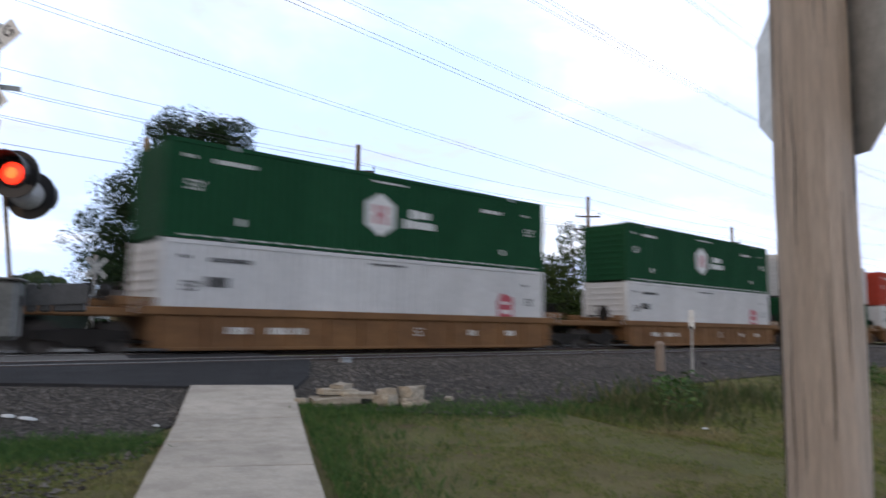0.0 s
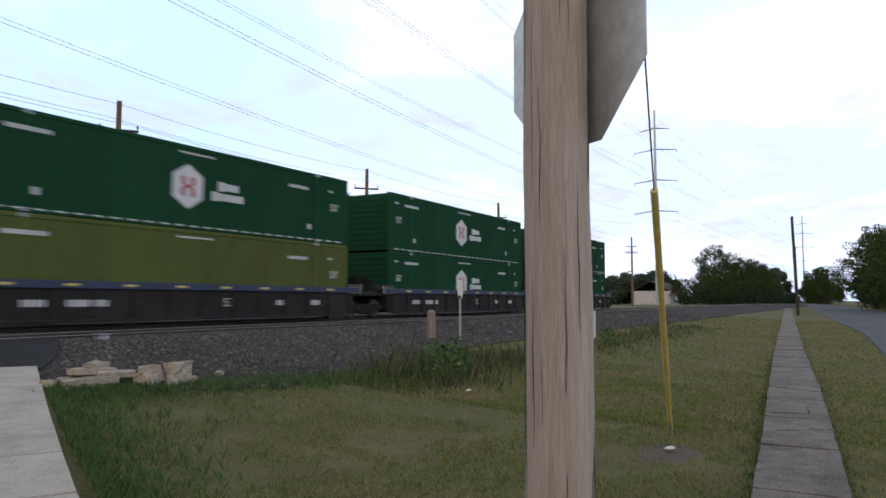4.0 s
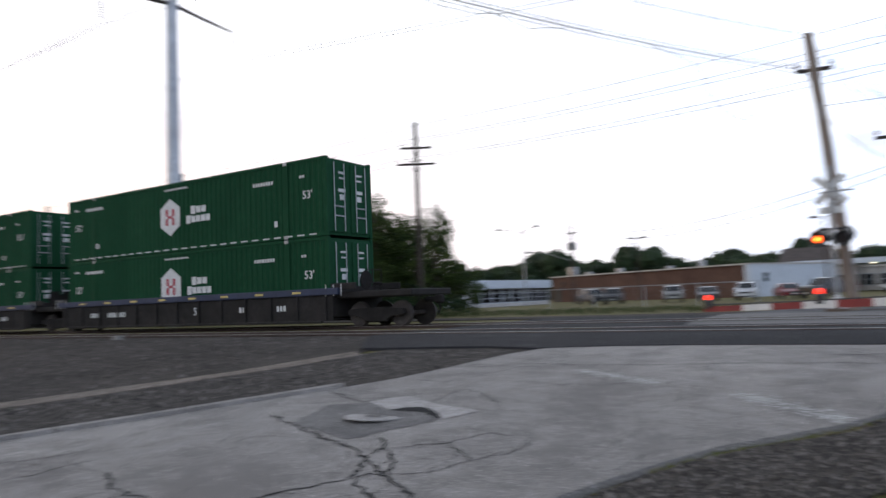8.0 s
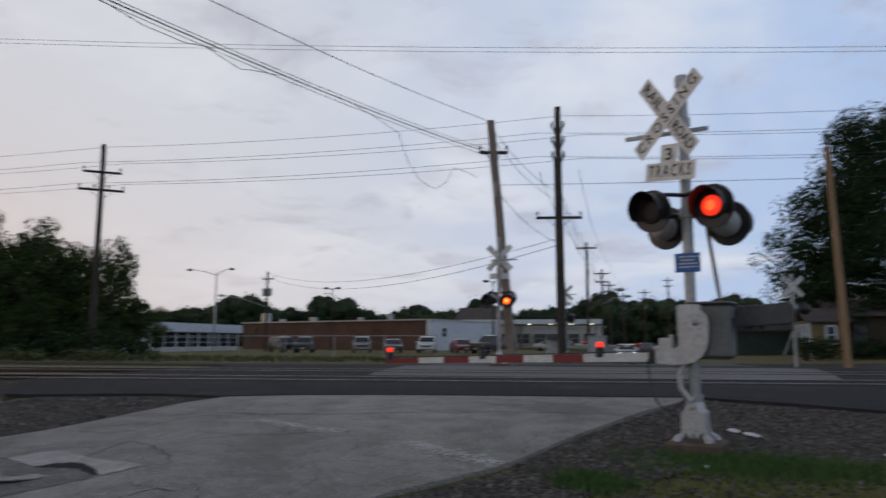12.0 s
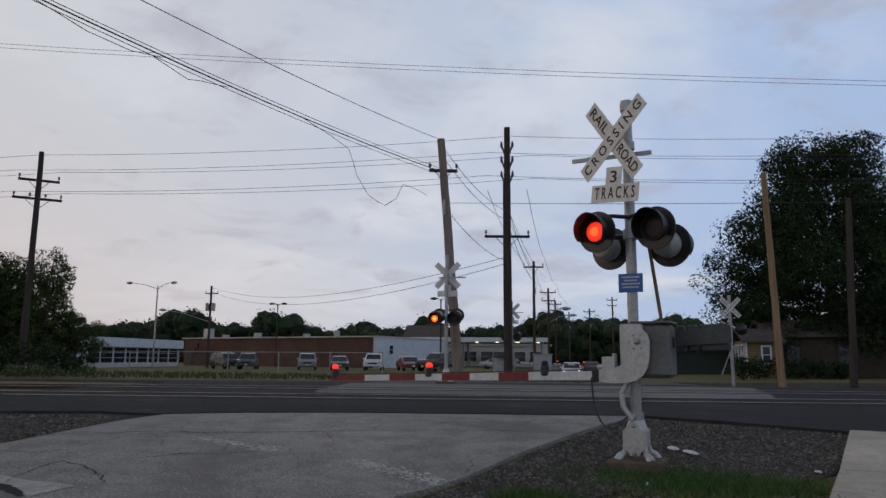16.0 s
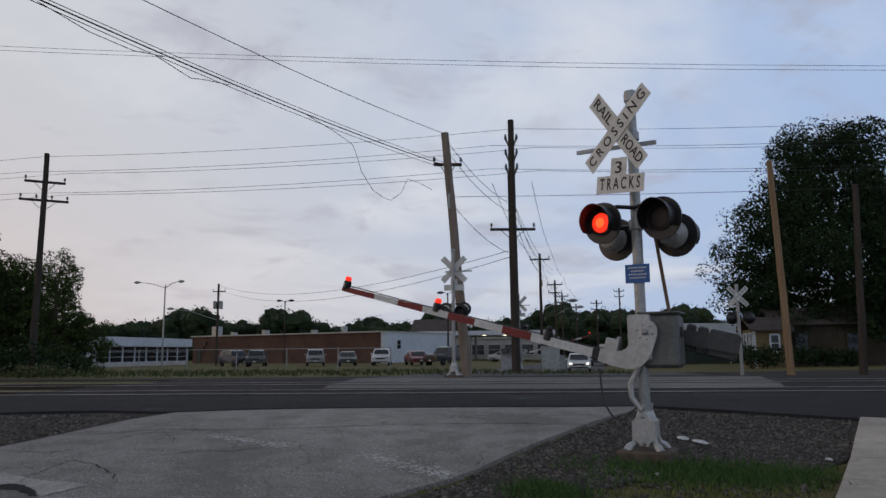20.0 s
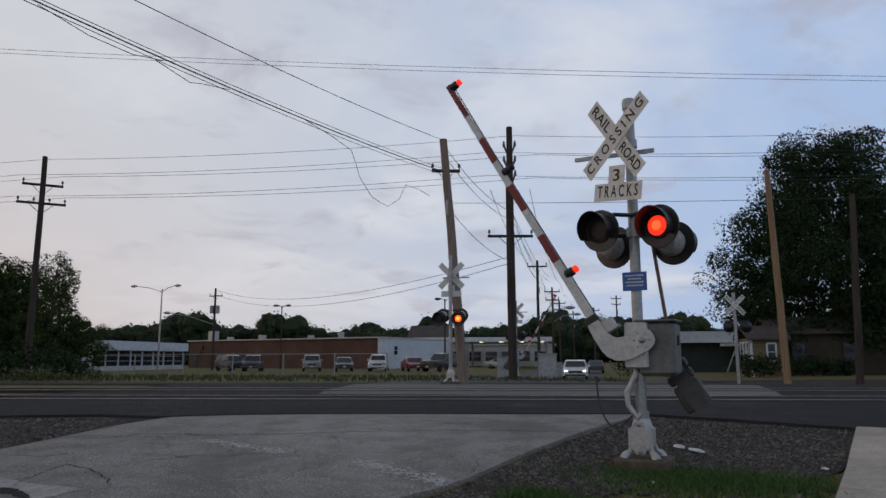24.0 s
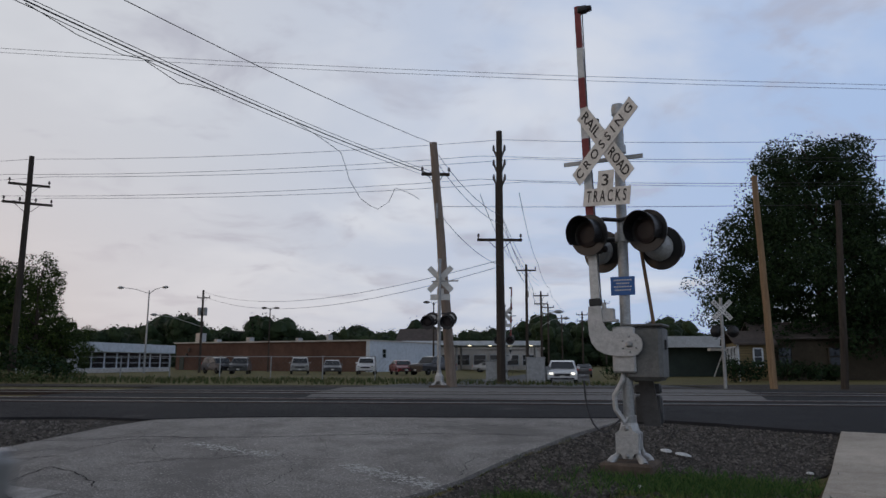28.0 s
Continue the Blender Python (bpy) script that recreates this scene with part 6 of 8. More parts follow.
# ---- street furniture ----
def street_lamp(x, y, h, arms, label="grey street lamp with curved arms", arm_h=0.35, material="galv"):
    s = thing("street_lamp", pose(x, y, land(x, y)), label, "street lamp", "street lamps")
    part("shaft", tube(B(), [(0, 0, -0.2), (0, 0, h)], [0.12, 0.07], 8), material, s)
    for a, reach in arms:
        d = Vector((math.cos(radians(a)), math.sin(radians(a)), 0))
        p = [Vector((0, 0, h - 0.35)), d * reach * 0.5 + Vector((0, 0, h + arm_h * 0.4)), d * reach + Vector((0, 0, h + arm_h))]
        arm = part("arm", tube(B(), p, 0.035, 6), material, s)
        bm = B()
        q = d * (reach + 0.35) + Vector((0, 0, h + arm_h))
        lathe(bm, [(0.02, -0.4), (0.13, -0.2), (0.17, 0.05), (0.10, 0.35), (0.02, 0.42)], 10, Matrix.Translation(q) @ pose(0, 0, 0, 0, 90, 0) @ pose(0, 0, 0) if abs(d.y) < 0.5 else Matrix.Translation(q) @ pose(0, 0, 0, 90))
        part("lamp_head", bm, material, arm)
    return s


street_lamp(-41.8, 75, 9.1, ((180, 3.1), (0, 1.5)))
street_lamp(-33.6, 91, 8.3, ((180, 0.5), (0, 0.5)), "tall dark parking lamp with twin flat heads", 0.0, material="pole_dark")
street_lamp(-10.3, 80, 8.0, ((180, 0.5), (0, 0.5)), "tall dark parking lamp with twin flat heads", 0.0, material="pole_dark")
xf = pole("utility_pole", -37.8, 80, 9.6, 0.16, 0.12, "pole_dark", "timber utility pole carrying a transformer can", category="utility pole")
crossarm(xf, 8.7, 0.8, 0, pins=2)
bm = B()
for sx in (-0.35, 0.4):
    lathe(bm, [(0.2, 0), (0.24, 0.05), (0.24, 0.85), (0.15, 0.95)], 10, Matrix.Translation((sx, -0.1, 6.6)))
part("transformer", bm, "galv", xf)
bm = B()
tube(bm, [(0, 0, 5.3), (-3.5, 0, 6.4), (-5.6, 0, 6.7)], 0.04, 6)
part("lamp_arm", bm, "galv", xf)
part("lamp_head", lathe(B(), [(0.03, -0.5), (0.16, -0.2), (0.16, 0.2), (0.03, 0.4)], 8, Matrix.Translation((-6.0, 0, 6.75)) @ pose(0, 0, 0, 0, 90, 0)), "galv", xf)
for dz, s_ in ((0.0, 1.5), (-0.5, 1.7)):
    wire("street_line", (-37.8, 80, 9.7 + dz), (-1.05, LINE_Y, 6.1 + 0.6 * dz), s_, 0.014, n=24)
for x, y, h, lamp in ((0.15, 57, 9.3, (2.2, 5.5)), (1.65, 74, 9.0, (2.2, 6.2)), (2.9, 92, 9.2, None), (5.6, 112, 9.0, None), (7.8, 100, 8.6, None), (12.0, 110, 10.8, None)):
    p = pole("utility_pole", x, y, h, 0.14, 0.10, "pole_dark", "timber utility pole along the far street", category="utility pole")
    tagged(p, group="poles along the street")
    crossarm(p, h - 0.45, 0.8, 4, pins=3)
    if y > 60:
        crossarm(p, h - 1.3, 0.7, 4, pins=2)
    part("fuse_box", box(B(), (0.14, -0.16, h - 2.4), (0.1, 0.12, 0.5), bevel=0.02), "galv", p)
    if lamp is not None:
        arm = part("lamp_arm", tube(B(), [(0, 0, lamp[1] - 0.8), (lamp[0] * 0.5, 0, lamp[1] - 0.15), (lamp[0], 0, lamp[1])], 0.03, 6), "galv", p)
        part("lamp_head", lathe(B(), [(0.03, -0.4), (0.14, -0.2), (0.15, 0.1), (0.03, 0.4)], 8, Matrix.Translation((lamp[0] + 0.3, 0, lamp[1])) @ pose(0, 0, 0, 0, 90, 0)), "galv", arm)
SP = [(-1.05, 32, 9.0), (0.15, 57, 9.3), (1.65, 74, 9.0), (2.9, 92, 9.3), (5.6, 112, 9.3)]
for a, b in zip(SP, SP[1:]):
    for dx, dz in ((-0.9, 0.2), (0.9, 0.2), (0.1, -0.9), (0.1, -1.6)):
        wire("street_line", (a[0] + dx, a[1], a[2] + dz), (b[0] + dx, b[1], b[2] + dz), 0.5, 0.014, n=10)
# tall timber posts by the yellow house
for x, y, h, mt, lean in ((8.8, 27.0, 7.8, "pole_tan", (-0.19, 0)), (11.17, 27.0, 6.8, "pole_dark", (0.33, 0))):
    pole("timber_post", x, y, h, 0.135, 0.10, mt, "bare timber pole beside the far street", lean=lean, category="post")
pole("timber_pole", 80, 6.9, 10.0, 0.17, 0.13, "pole_dark", "dark bare timber pole beside the footpath", lean=(0, 0.3), category="post")
pole("timber_pole", 120, 10.5, 9.5, 0.17, 0.13, "pole_dark", "dark bare timber pole beside the footpath", category="post")
lp = pole("utility_pole", -52, -5.6, 9.6, 0.16, 0.12, "pole_grey", "timber utility pole with a transformer can", category="utility pole")
part("transformer", lathe(B(), [(0.2, 0), (0.25, 0.05), (0.25, 0.9), (0.15, 1.0)], 10, Matrix.Translation((0.3, 0, 7.3))), "galv", lp)
street_lamp(62, -7.5, 7.5, ((100, 3.0),), "street lamp on a timber pole", 0.3)
# trackside markers
mk = thing("mile_marker", pose(17.4, 10.0, land(17.4, 10.0), 0, 0, -55), "thin grey post with a white plate", "marker post")
part("post", box(B(), (0, 0, 0.7), (0.06, 0.05, 1.5)), "galv", mk)
part("plate", box(B(), (0, -0.035, 1.42), (0.14, 0.02, 0.5), bevel=0.005), "sign_white", mk)
part("mark", box(B(), (-0.02, -0.047, 1.2), (0.08, 0.004, 0.08)), "sign_black", mk)
st = thing("timber_stub", pose(17.0, 10.7, land(17.0, 10.7)), "short rotten timber stub post", "post")
part("stub", tube(B(), [(0, 0, -0.1), (0, 0, 0.72), (0.01, 0, 0.78)], [0.13, 0.12, 0.07], 9), "pole_grey", st)
wm = thing("plastic_marker", pose(23.05, 8.1, land(23.05, 8.1)), "slim white plastic marker stake", "marker post")
part("stake", box(B(), (0, 0, 0.45), (0.03, 0.09, 0.95), bevel=0.008), "sign_white", wm)
ys = thing("curve_sign", pose(-36.6, -4.5, 0, 0, 0, 83), "yellow diamond bend sign with a black arrow", "sign")
part("post", tube(B(), [(0, 0.03, 0), (0, 0.03, 2.1)], 0.035, 6), "galv", ys)
part("plate", box(B(), (0, 0, 1.85), (0.76, 0.006, 0.76), rot=pose(0, 0, 0, 0, 45, 0)), "sign_yellow", ys)
bm = B()
tube(bm, [(0.16, -0.008, 1.55), (0.15, -0.008, 1.8), (0.02, -0.008, 1.92), (-0.14, -0.008, 1.94)], 0.035, 4)
prism(bm, [(-0.12, 1.80), (-0.30, 1.95), (-0.12, 2.08)], -0.012, -0.004)
part("arrow", bm, "sign_black", ys)
# guy wire with its long yellow guard
gy = thing("guy_wire", pose(8.5, 2.07, 0), "guy wire with a long yellow plastic guard", "guy wire")
gd = Vector((-2.85, -0.62, 2.35)).normalized()
part("guard", tube(B(), [gd * 0.08, gd * 3.75], [0.027, 0.030], 8), "yellow_plastic", gy, "long yellow plastic guard")
part("cable", tube(B(), [gd * 0.0, gd * 14.0], 0.007, 5), "galv", gy)
part("anchor", tube(B(), [(0, 0, -0.05), gd * 0.35], 0.02, 6), "galv", gy)
part("clamp", tube(B(), [gd * 6.0, gd * 6.25], 0.035, 6), "black_paint", gy)
# fence beyond the rails
fence = thing("chain_link_fence", pose(0, 0, GZ), "grey chain-link fence with steel posts", "fence")
for k in range(21):
    x = -66 + k * 2.9
    part("post", tube(B(), [(x, 38.0, -0.1), (x, 38.0, 1.55)], 0.032, 6), "galv", fence)
part("top_rail", tube(B(), [(-66, 38.0, 1.5), (-8, 38.0, 1.5)], 0.022, 5), "galv", fence)
bm = B()
for k in range(0, 232):
    x = -66 + k * 0.25
    for d in (-1, 1):
        a, b = (x, 38.0 + d * 0.004, 0.0), (x + d * 1.4, 38.0 + d * 0.004, 1.45)
        tube(bm, [a, b], 0.0035, 3, caps=False)
tagged(part("mesh", bm, "chainlink", fence), kind="stuff")


# ---- road vehicles ----
def build_car(colour, label, kind="sedan", lights=False):
    """A car facing -y, base at z = 0."""
    L, W, Hh = {"sedan": (4.6, 1.78, 1.45), "suv": (4.6, 1.85, 1.7), "truck": (5.4, 1.95, 1.85)}[kind]
    c = thing("car" if kind != "truck" else "pickup_truck", Matrix.Identity(4), label, "car", "cars")
    hw = W / 2
    if kind == "sedan":
        side = [(-2.28, 0.32), (-2.3, 0.62), (-2.15, 0.74), (-1.1, 0.92), (-0.35, 1.36), (0.1, 1.45), (0.7, 1.44), (1.5, 1.06), (2.2, 1.0), (2.3, 0.75), (2.28, 0.34)]
    elif kind == "suv":
        side = [(-2.28, 0.36), (-2.3, 0.75), (-2.15, 0.95), (-1.15, 1.08), (-0.55, 1.6), (0.0, 1.7), (1.7, 1.68), (2.15, 1.15), (2.3, 0.95), (2.28, 0.4)]
    else:
        side = [(-2.68, 0.42), (-2.7, 0.95), (-2.55, 1.1), (-1.3, 1.18), (-0.7, 1.78), (-0.2, 1.85), (0.7, 1.83), (1.0, 1.2), (2.65, 1.18), (2.7, 0.5)]
    bm = B()
    rings = []
    for f, ins in ((-1.0, 0.0), (-0.97, 0.05), (0.97, 0.05), (1.0, 0.0)):
        ring = []
        for y, z in side:
            k = max(0.0, (z - 0.85) / (Hh - 0.85))
            xx = f * hw * (1 - 0.2 * k)
            if abs(f) == 1.0:
                ring.append(bm.verts.new((f * hw * (1 - 0.2 * k), y * 0.96, z * 0.985 + 0.005)))
            else:
                ring.append(bm.verts.new((f * hw * (1 - 0.22 * k), y, z)))
        rings.append(ring)
    n = len(side)
    for a, b in zip(rings, rings[1:]):
        for k in range(n):
            bm.faces.new((a[k], a[(k + 1) % n], b[(k + 1) % n], b[k]))
    bm.faces.new(rings[0][::-1])
    bm.faces.new(rings[-1])
    bmesh.ops.recalc_face_normals(bm, faces=bm.faces)
    part("body", bm, colour, c, smooth=False)
    ws = {"sedan": ((-1.08, 0.95), (-0.42, 1.36)), "suv": ((-1.1, 1.12), (-0.6, 1.6)), "truck": ((-1.25, 1.22), (-0.75, 1.76))}[kind]
    rs = {"sedan": ((1.45, 1.1), (0.8, 1.4)), "suv": ((2.12, 1.2), (1.78, 1.62)), "truck": ((0.97, 1.25), (0.75, 1.76))}[kind]
    for nm, (p, q), off in (("windscreen", ws, -0.02), ("rear_window", rs, 0.02)):
        bm = B()
        k0, k1 = (p[1] - 0.85) / (Hh - 0.85), (q[1] - 0.85) / (Hh - 0.85)
        a = [bm.verts.new(v) for v in ((-hw * (0.86 - 0.2 * k0), p[0] + off, p[1] + 0.02), (hw * (0.86 - 0.2 * k0), p[0] + off, p[1] + 0.02), (hw * (0.88 - 0.2 * k1), q[0] + off, q[1] + 0.01), (-hw * (0.88 - 0.2 * k1), q[0] + off, q[1] + 0.01))]
        bm.faces.new(a)
        part(nm, bm, "glass", c)
    for sx in (-1, 1):
        bm = B()
        y0, y1 = ws[1][0], rs[1][0]
        za, zb = 0.98 if kind == "sedan" else (1.12 if kind == "suv" else 1.24), Hh - 0.1
        k0, k1 = (za - 0.85) / (Hh - 0.85), (zb - 0.85) / (Hh - 0.85)
        for ya, yb in ((y0 - 0.25, (y0 + y1) / 2 - 0.05), ((y0 + y1) / 2 + 0.05, y1 + 0.2)):
            a = [bm.verts.new(v) for v in ((sx * (hw * (1 - 0.2 * k0) + 0.006), ya, za), (sx * (hw * (1 - 0.2 * k0) + 0.006), yb, za), (sx * (hw * (1 - 0.2 * k1) + 0.006), yb - 0.1, zb), (sx * (hw * (1 - 0.2 * k1) + 0.006), ya + 0.25, zb))]
            bm.faces.new(a)
        part("side_window", bm, "glass", c)
        bm = B()
        box(bm, (sx * hw * 0.72, -L / 2 - 0.005, 0.68 if kind == "sedan" else 0.82), (0.22, 0.08, 0.10), bevel=0.03)
        part("headlight", bm, "lamp_white" if lights else "chrome", c)
        bm = B()
        box(bm, (sx * hw * 0.78, L / 2 - 0.0, 0.85 if kind == "sedan" else 1.0), (0.3, 0.06, 0.2), bevel=0.02)
        part("tail_light", bm, "sign_red", c)
        bm = B()
        box(bm, (sx * (hw + 0.08), ws[0][0] + 0.35, 1.0 if kind == "sedan" else 1.15), (0.2, 0.1, 0.14), bevel=0.03)
        part("mirror", bm, colour, c)
        for yy in (-L / 2 + 0.9, L / 2 - 0.95):
            bm = B()
            lathe(bm, [(0.2, -0.1), (0.31, -0.1), (0.335, -0.07), (0.335, 0.07), (0.31, 0.1), (0.2, 0.1)], 16, Matrix.Translation((sx * (hw - 0.1), yy, 0.335)) @ pose(0, 0, 0, 0, 90, 0))
            w = part("wheel", bm, "rubber", c)
            bm = B()
            lathe(bm, [(0.2, -0.02), (0.21, 0.0), (0.06, 0.03), (0.0, 0.04)], 12, Matrix.Translation((sx * (hw - 0.03), yy, 0.335)) @ pose(0, 0, 0, 0, 90 * sx, 0))
            part("rim", bm, "chrome", w)
    bm = B()
    box(bm, (0, -L / 2 - 0.01, 0.6 if kind == "sedan" else 0.72), (0.95, 0.05, 0.16), bevel=0.02)
    part("grille", bm, "black_paint", c)
    bm = B()
    box(bm, (0, -L / 2 - 0.02, 0.38), (W * 0.8, 0.04, 0.1), bevel=0.015)
    part("lower_grille", bm, "black_paint", c)
    bm = B()
    box(bm, (0, -L / 2 - 0.035, 0.5), (0.3, 0.01, 0.12))
    part("plate", bm, "sign_white", c)
    return c


M["paint_white"] = mat("paint_white", (0.75, 0.76, 0.77), (0.68, 0.69, 0.7), 1, 0.3, bump=0, coat=0.5)
M["paint_silver"] = mat("paint_silver", (0.36, 0.36, 0.35), (0.30, 0.30, 0.29), 1, 0.35, 0.5, bump=0, coat=0.5)
M["paint_grey"] = mat("paint_grey", (0.10, 0.105, 0.11), (0.08, 0.083, 0.09), 1, 0.35, 0.4, bump=0, coat=0.5)
M["paint_red"] = mat("paint_red", (0.25, 0.02, 0.025), (0.2, 0.015, 0.02), 1, 0.3, bump=0, coat=0.5)
M["paint_dark"] = mat("paint_dark", (0.025, 0.026, 0.03), (0.02, 0.02, 0.024), 1, 0.3, bump=0, coat=0.5)
for colour, kind, px, turn, label in (("paint_dark", "suv", -31.9, 25, "dark parked estate car on the verge"), ("paint_grey", "suv", -29.5, -6, "dark silver parked sport utility car"), ("paint_silver", "suv", -23.15, 0, "pale grey parked hatchback"),
                                      ("paint_grey", "sedan", -19.75, 2, "dark grey parked saloon"), ("paint_white", "suv", -16.1, -4, "white parked sport utility car"), ("paint_red", "sedan", -12.5, 12, "red parked saloon car"), ("paint_dark", "truck", -9.3, -40, "dark parked pickup truck"),
                                      ("paint_silver", "sedan", -5.0, 80, "silver car on the forecourt")):
    c = build_car(colour, label, kind)
    y = 72.0 if px < -6 else 100.0
    c.matrix_basis = pose(px, y, land(px, y), 0, 0, turn + math.degrees(math.atan2(-px, y)))
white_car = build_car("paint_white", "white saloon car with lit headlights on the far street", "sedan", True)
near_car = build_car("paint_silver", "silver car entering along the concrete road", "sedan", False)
queue = build_car("paint_grey", "grey saloon waiting behind the white car", "sedan", True)
queue.matrix_basis = pose(6.6, 84, land(6.6, 84) + 0.03, 0, 0, 176)


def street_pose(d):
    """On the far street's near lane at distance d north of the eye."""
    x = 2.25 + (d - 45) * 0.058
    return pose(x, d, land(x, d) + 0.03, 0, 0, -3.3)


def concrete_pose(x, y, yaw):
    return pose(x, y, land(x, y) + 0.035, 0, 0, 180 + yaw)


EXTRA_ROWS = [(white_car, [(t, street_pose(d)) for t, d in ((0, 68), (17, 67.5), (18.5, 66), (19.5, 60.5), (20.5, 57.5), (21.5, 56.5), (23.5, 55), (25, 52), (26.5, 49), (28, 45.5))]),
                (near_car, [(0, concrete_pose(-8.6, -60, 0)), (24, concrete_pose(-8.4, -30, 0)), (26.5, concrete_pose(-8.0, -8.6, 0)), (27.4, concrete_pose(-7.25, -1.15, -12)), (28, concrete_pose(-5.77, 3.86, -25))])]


# ---- plants ----
def leaf_cloud(rnd, centres, per, spread, size, flat=0.75):
    """Small leaf quads round clump centres: (x, y, z, radius)."""
    V, F = [], []
    for cx, cy, cz, cr in centres:
        for _ in range(per):
            d = Vector((rnd.gauss(0, 1), rnd.gauss(0, 1), rnd.gauss(0, 1))).normalized() * cr * rnd.uniform(0.45, 1.0) ** 0.6 * spread
            p = Vector((cx + d.x, cy + d.y, cz + d.z * flat))
            n = (d.normalized() + Vector((rnd.gauss(0, 0.7), rnd.gauss(0, 0.7), rnd.gauss(0.3, 0.7)))).normalized()
            u, v = frame_of(n)
            a = rnd.uniform(0, math.tau)
            u, v = u * math.cos(a) + v * math.sin(a), v * math.cos(a) - u * math.sin(a)
            s = size * rnd.uniform(0.6, 1.3)
            i = len(V)
            V += [p - u * s, p + v * s * 0.5 - u * s * 0.1, p + u * s, p - v * s * 0.5 + u * s * 0.1]
            F.append((i, i + 1, i + 2, i + 3))
    return V, F


def build_tree(seed, h, r, label, leaf="leaf", clumps=60, per=46, size=0.20, trunk=0.28, bare=0.22, shape="round", kind_name="tree", lump=1.0):
    """Tapered trunk, limbs to the clumps, and a crown of many small leaves; shape: round, cone or pairs of (height share, width share)."""
    rnd = random.Random(seed)
    t = thing(kind_name, Matrix.Identity(4), label, "tree", "trees")
    bm = B()
    top = h * (0.86 if shape != "cone" else 0.96)
    pts = [(0.12 * math.sin(i + seed) * i / 6, 0.12 * math.cos(i * 1.3 + seed) * i / 6, -0.2 + top * i / 7) for i in range(8)]
    tube(bm, pts, [trunk * (1 - 0.85 * i / 7) * (1.35 if i == 0 else 1) for i in range(8)], 8)
    part("trunk", bm, "bark", t)

    def width(z):
        if shape == "cone":
            return r * (1.05 - (z / h)) + 0.1
        if isinstance(shape, tuple):
            q = min(z / h, shape[-1][0])
            return next(r * (w0 + (w1 - w0) * (q - q0) / (q1 - q0)) for (q0, w0), (q1, w1) in zip(shape, shape[1:]) if q <= q1 + 1e-6)
        q = (z / h - bare) / (1 - bare)
        return r * max(math.sin(math.pi * min(0.10 + 0.86 * q, 0.97)) ** 0.65, 0.12)

    # clumps are shared out over the height by the width of the crown there
    zs = [h * (bare + (1 - bare) * (i + 0.5) / 60) for i in range(60)]
    ws = [width(z) ** 1.25 + 0.05 * r for z in zs]
    acc = [sum(ws[:i + 1]) for i in range(len(ws))]
    centres = []
    for k in range(clumps):
        v = acc[-1] * (k + 0.5) / clumps
        i = next(j for j, c in enumerate(acc) if c >= v)
        z = zs[i] + rnd.uniform(-0.5, 0.5) * h / 60
        rad = width(z)
        a = k * 2.399 + rnd.uniform(-0.4, 0.4)
        rr = rad * math.sqrt(rnd.uniform(0.10, 1.0))
        wob = 1 + 0.34 * noise.noise((math.cos(a) * 1.5 + seed, math.sin(a) * 1.5, z * 0.5))
        centres.append((rr * math.cos(a) * wob, rr * math.sin(a) * wob, z + rnd.uniform(-0.3, 0.3), lump * rnd.uniform(0.45, 1.0) * (0.15 * r + 0.35)))
    bm = B()
    for c in centres[:: max(clumps // 18, 1)]:
        z0 = max(c[2] - rnd.uniform(1.0, 2.2), h * bare * 0.7)
        tube(bm, [(0, 0, z0), (c[0] * 0.5, c[1] * 0.5, (z0 + c[2]) / 2 + 0.1), c[:3]], [trunk * 0.35, trunk * 0.2, 0.02], 5)
    part("branchwork", bm, "bark", t)
    V, F = leaf_cloud(rnd, centres, per, 1.15, size)
    raw("crown", V, F, leaf, t)
    return t


TREE_KINDS = [build_tree(1, 10.5, 4.2, "leafy green tree at the edge of the rails", "leaf", 130, 135, 0.12, bare=0.05),
              build_tree(2, 9.0, 3.9, "dense green roadside tree", "leaf", 120, 135, 0.12, bare=0.04),
              build_tree(3, 11.5, 3.0, "tall ragged dark green tree", "leaf", 80, 120, 0.12, bare=0.10, shape=((0, 0.5), (0.15, 0.9), (0.35, 1.1), (0.55, 0.8), (0.68, 0.5), (0.8, 0.62), (0.92, 0.5), (1.05, 0.2)), lump=1.1),
              build_tree(4, 7.0, 3.8, "low spreading green tree", "leaf", 105, 130, 0.115, bare=0.02),
              build_tree(5, 10.5, 2.2, "dark pointed conifer beside the rails", "leaf_dark", 90, 70, 0.14, bare=0.06, shape="cone")]
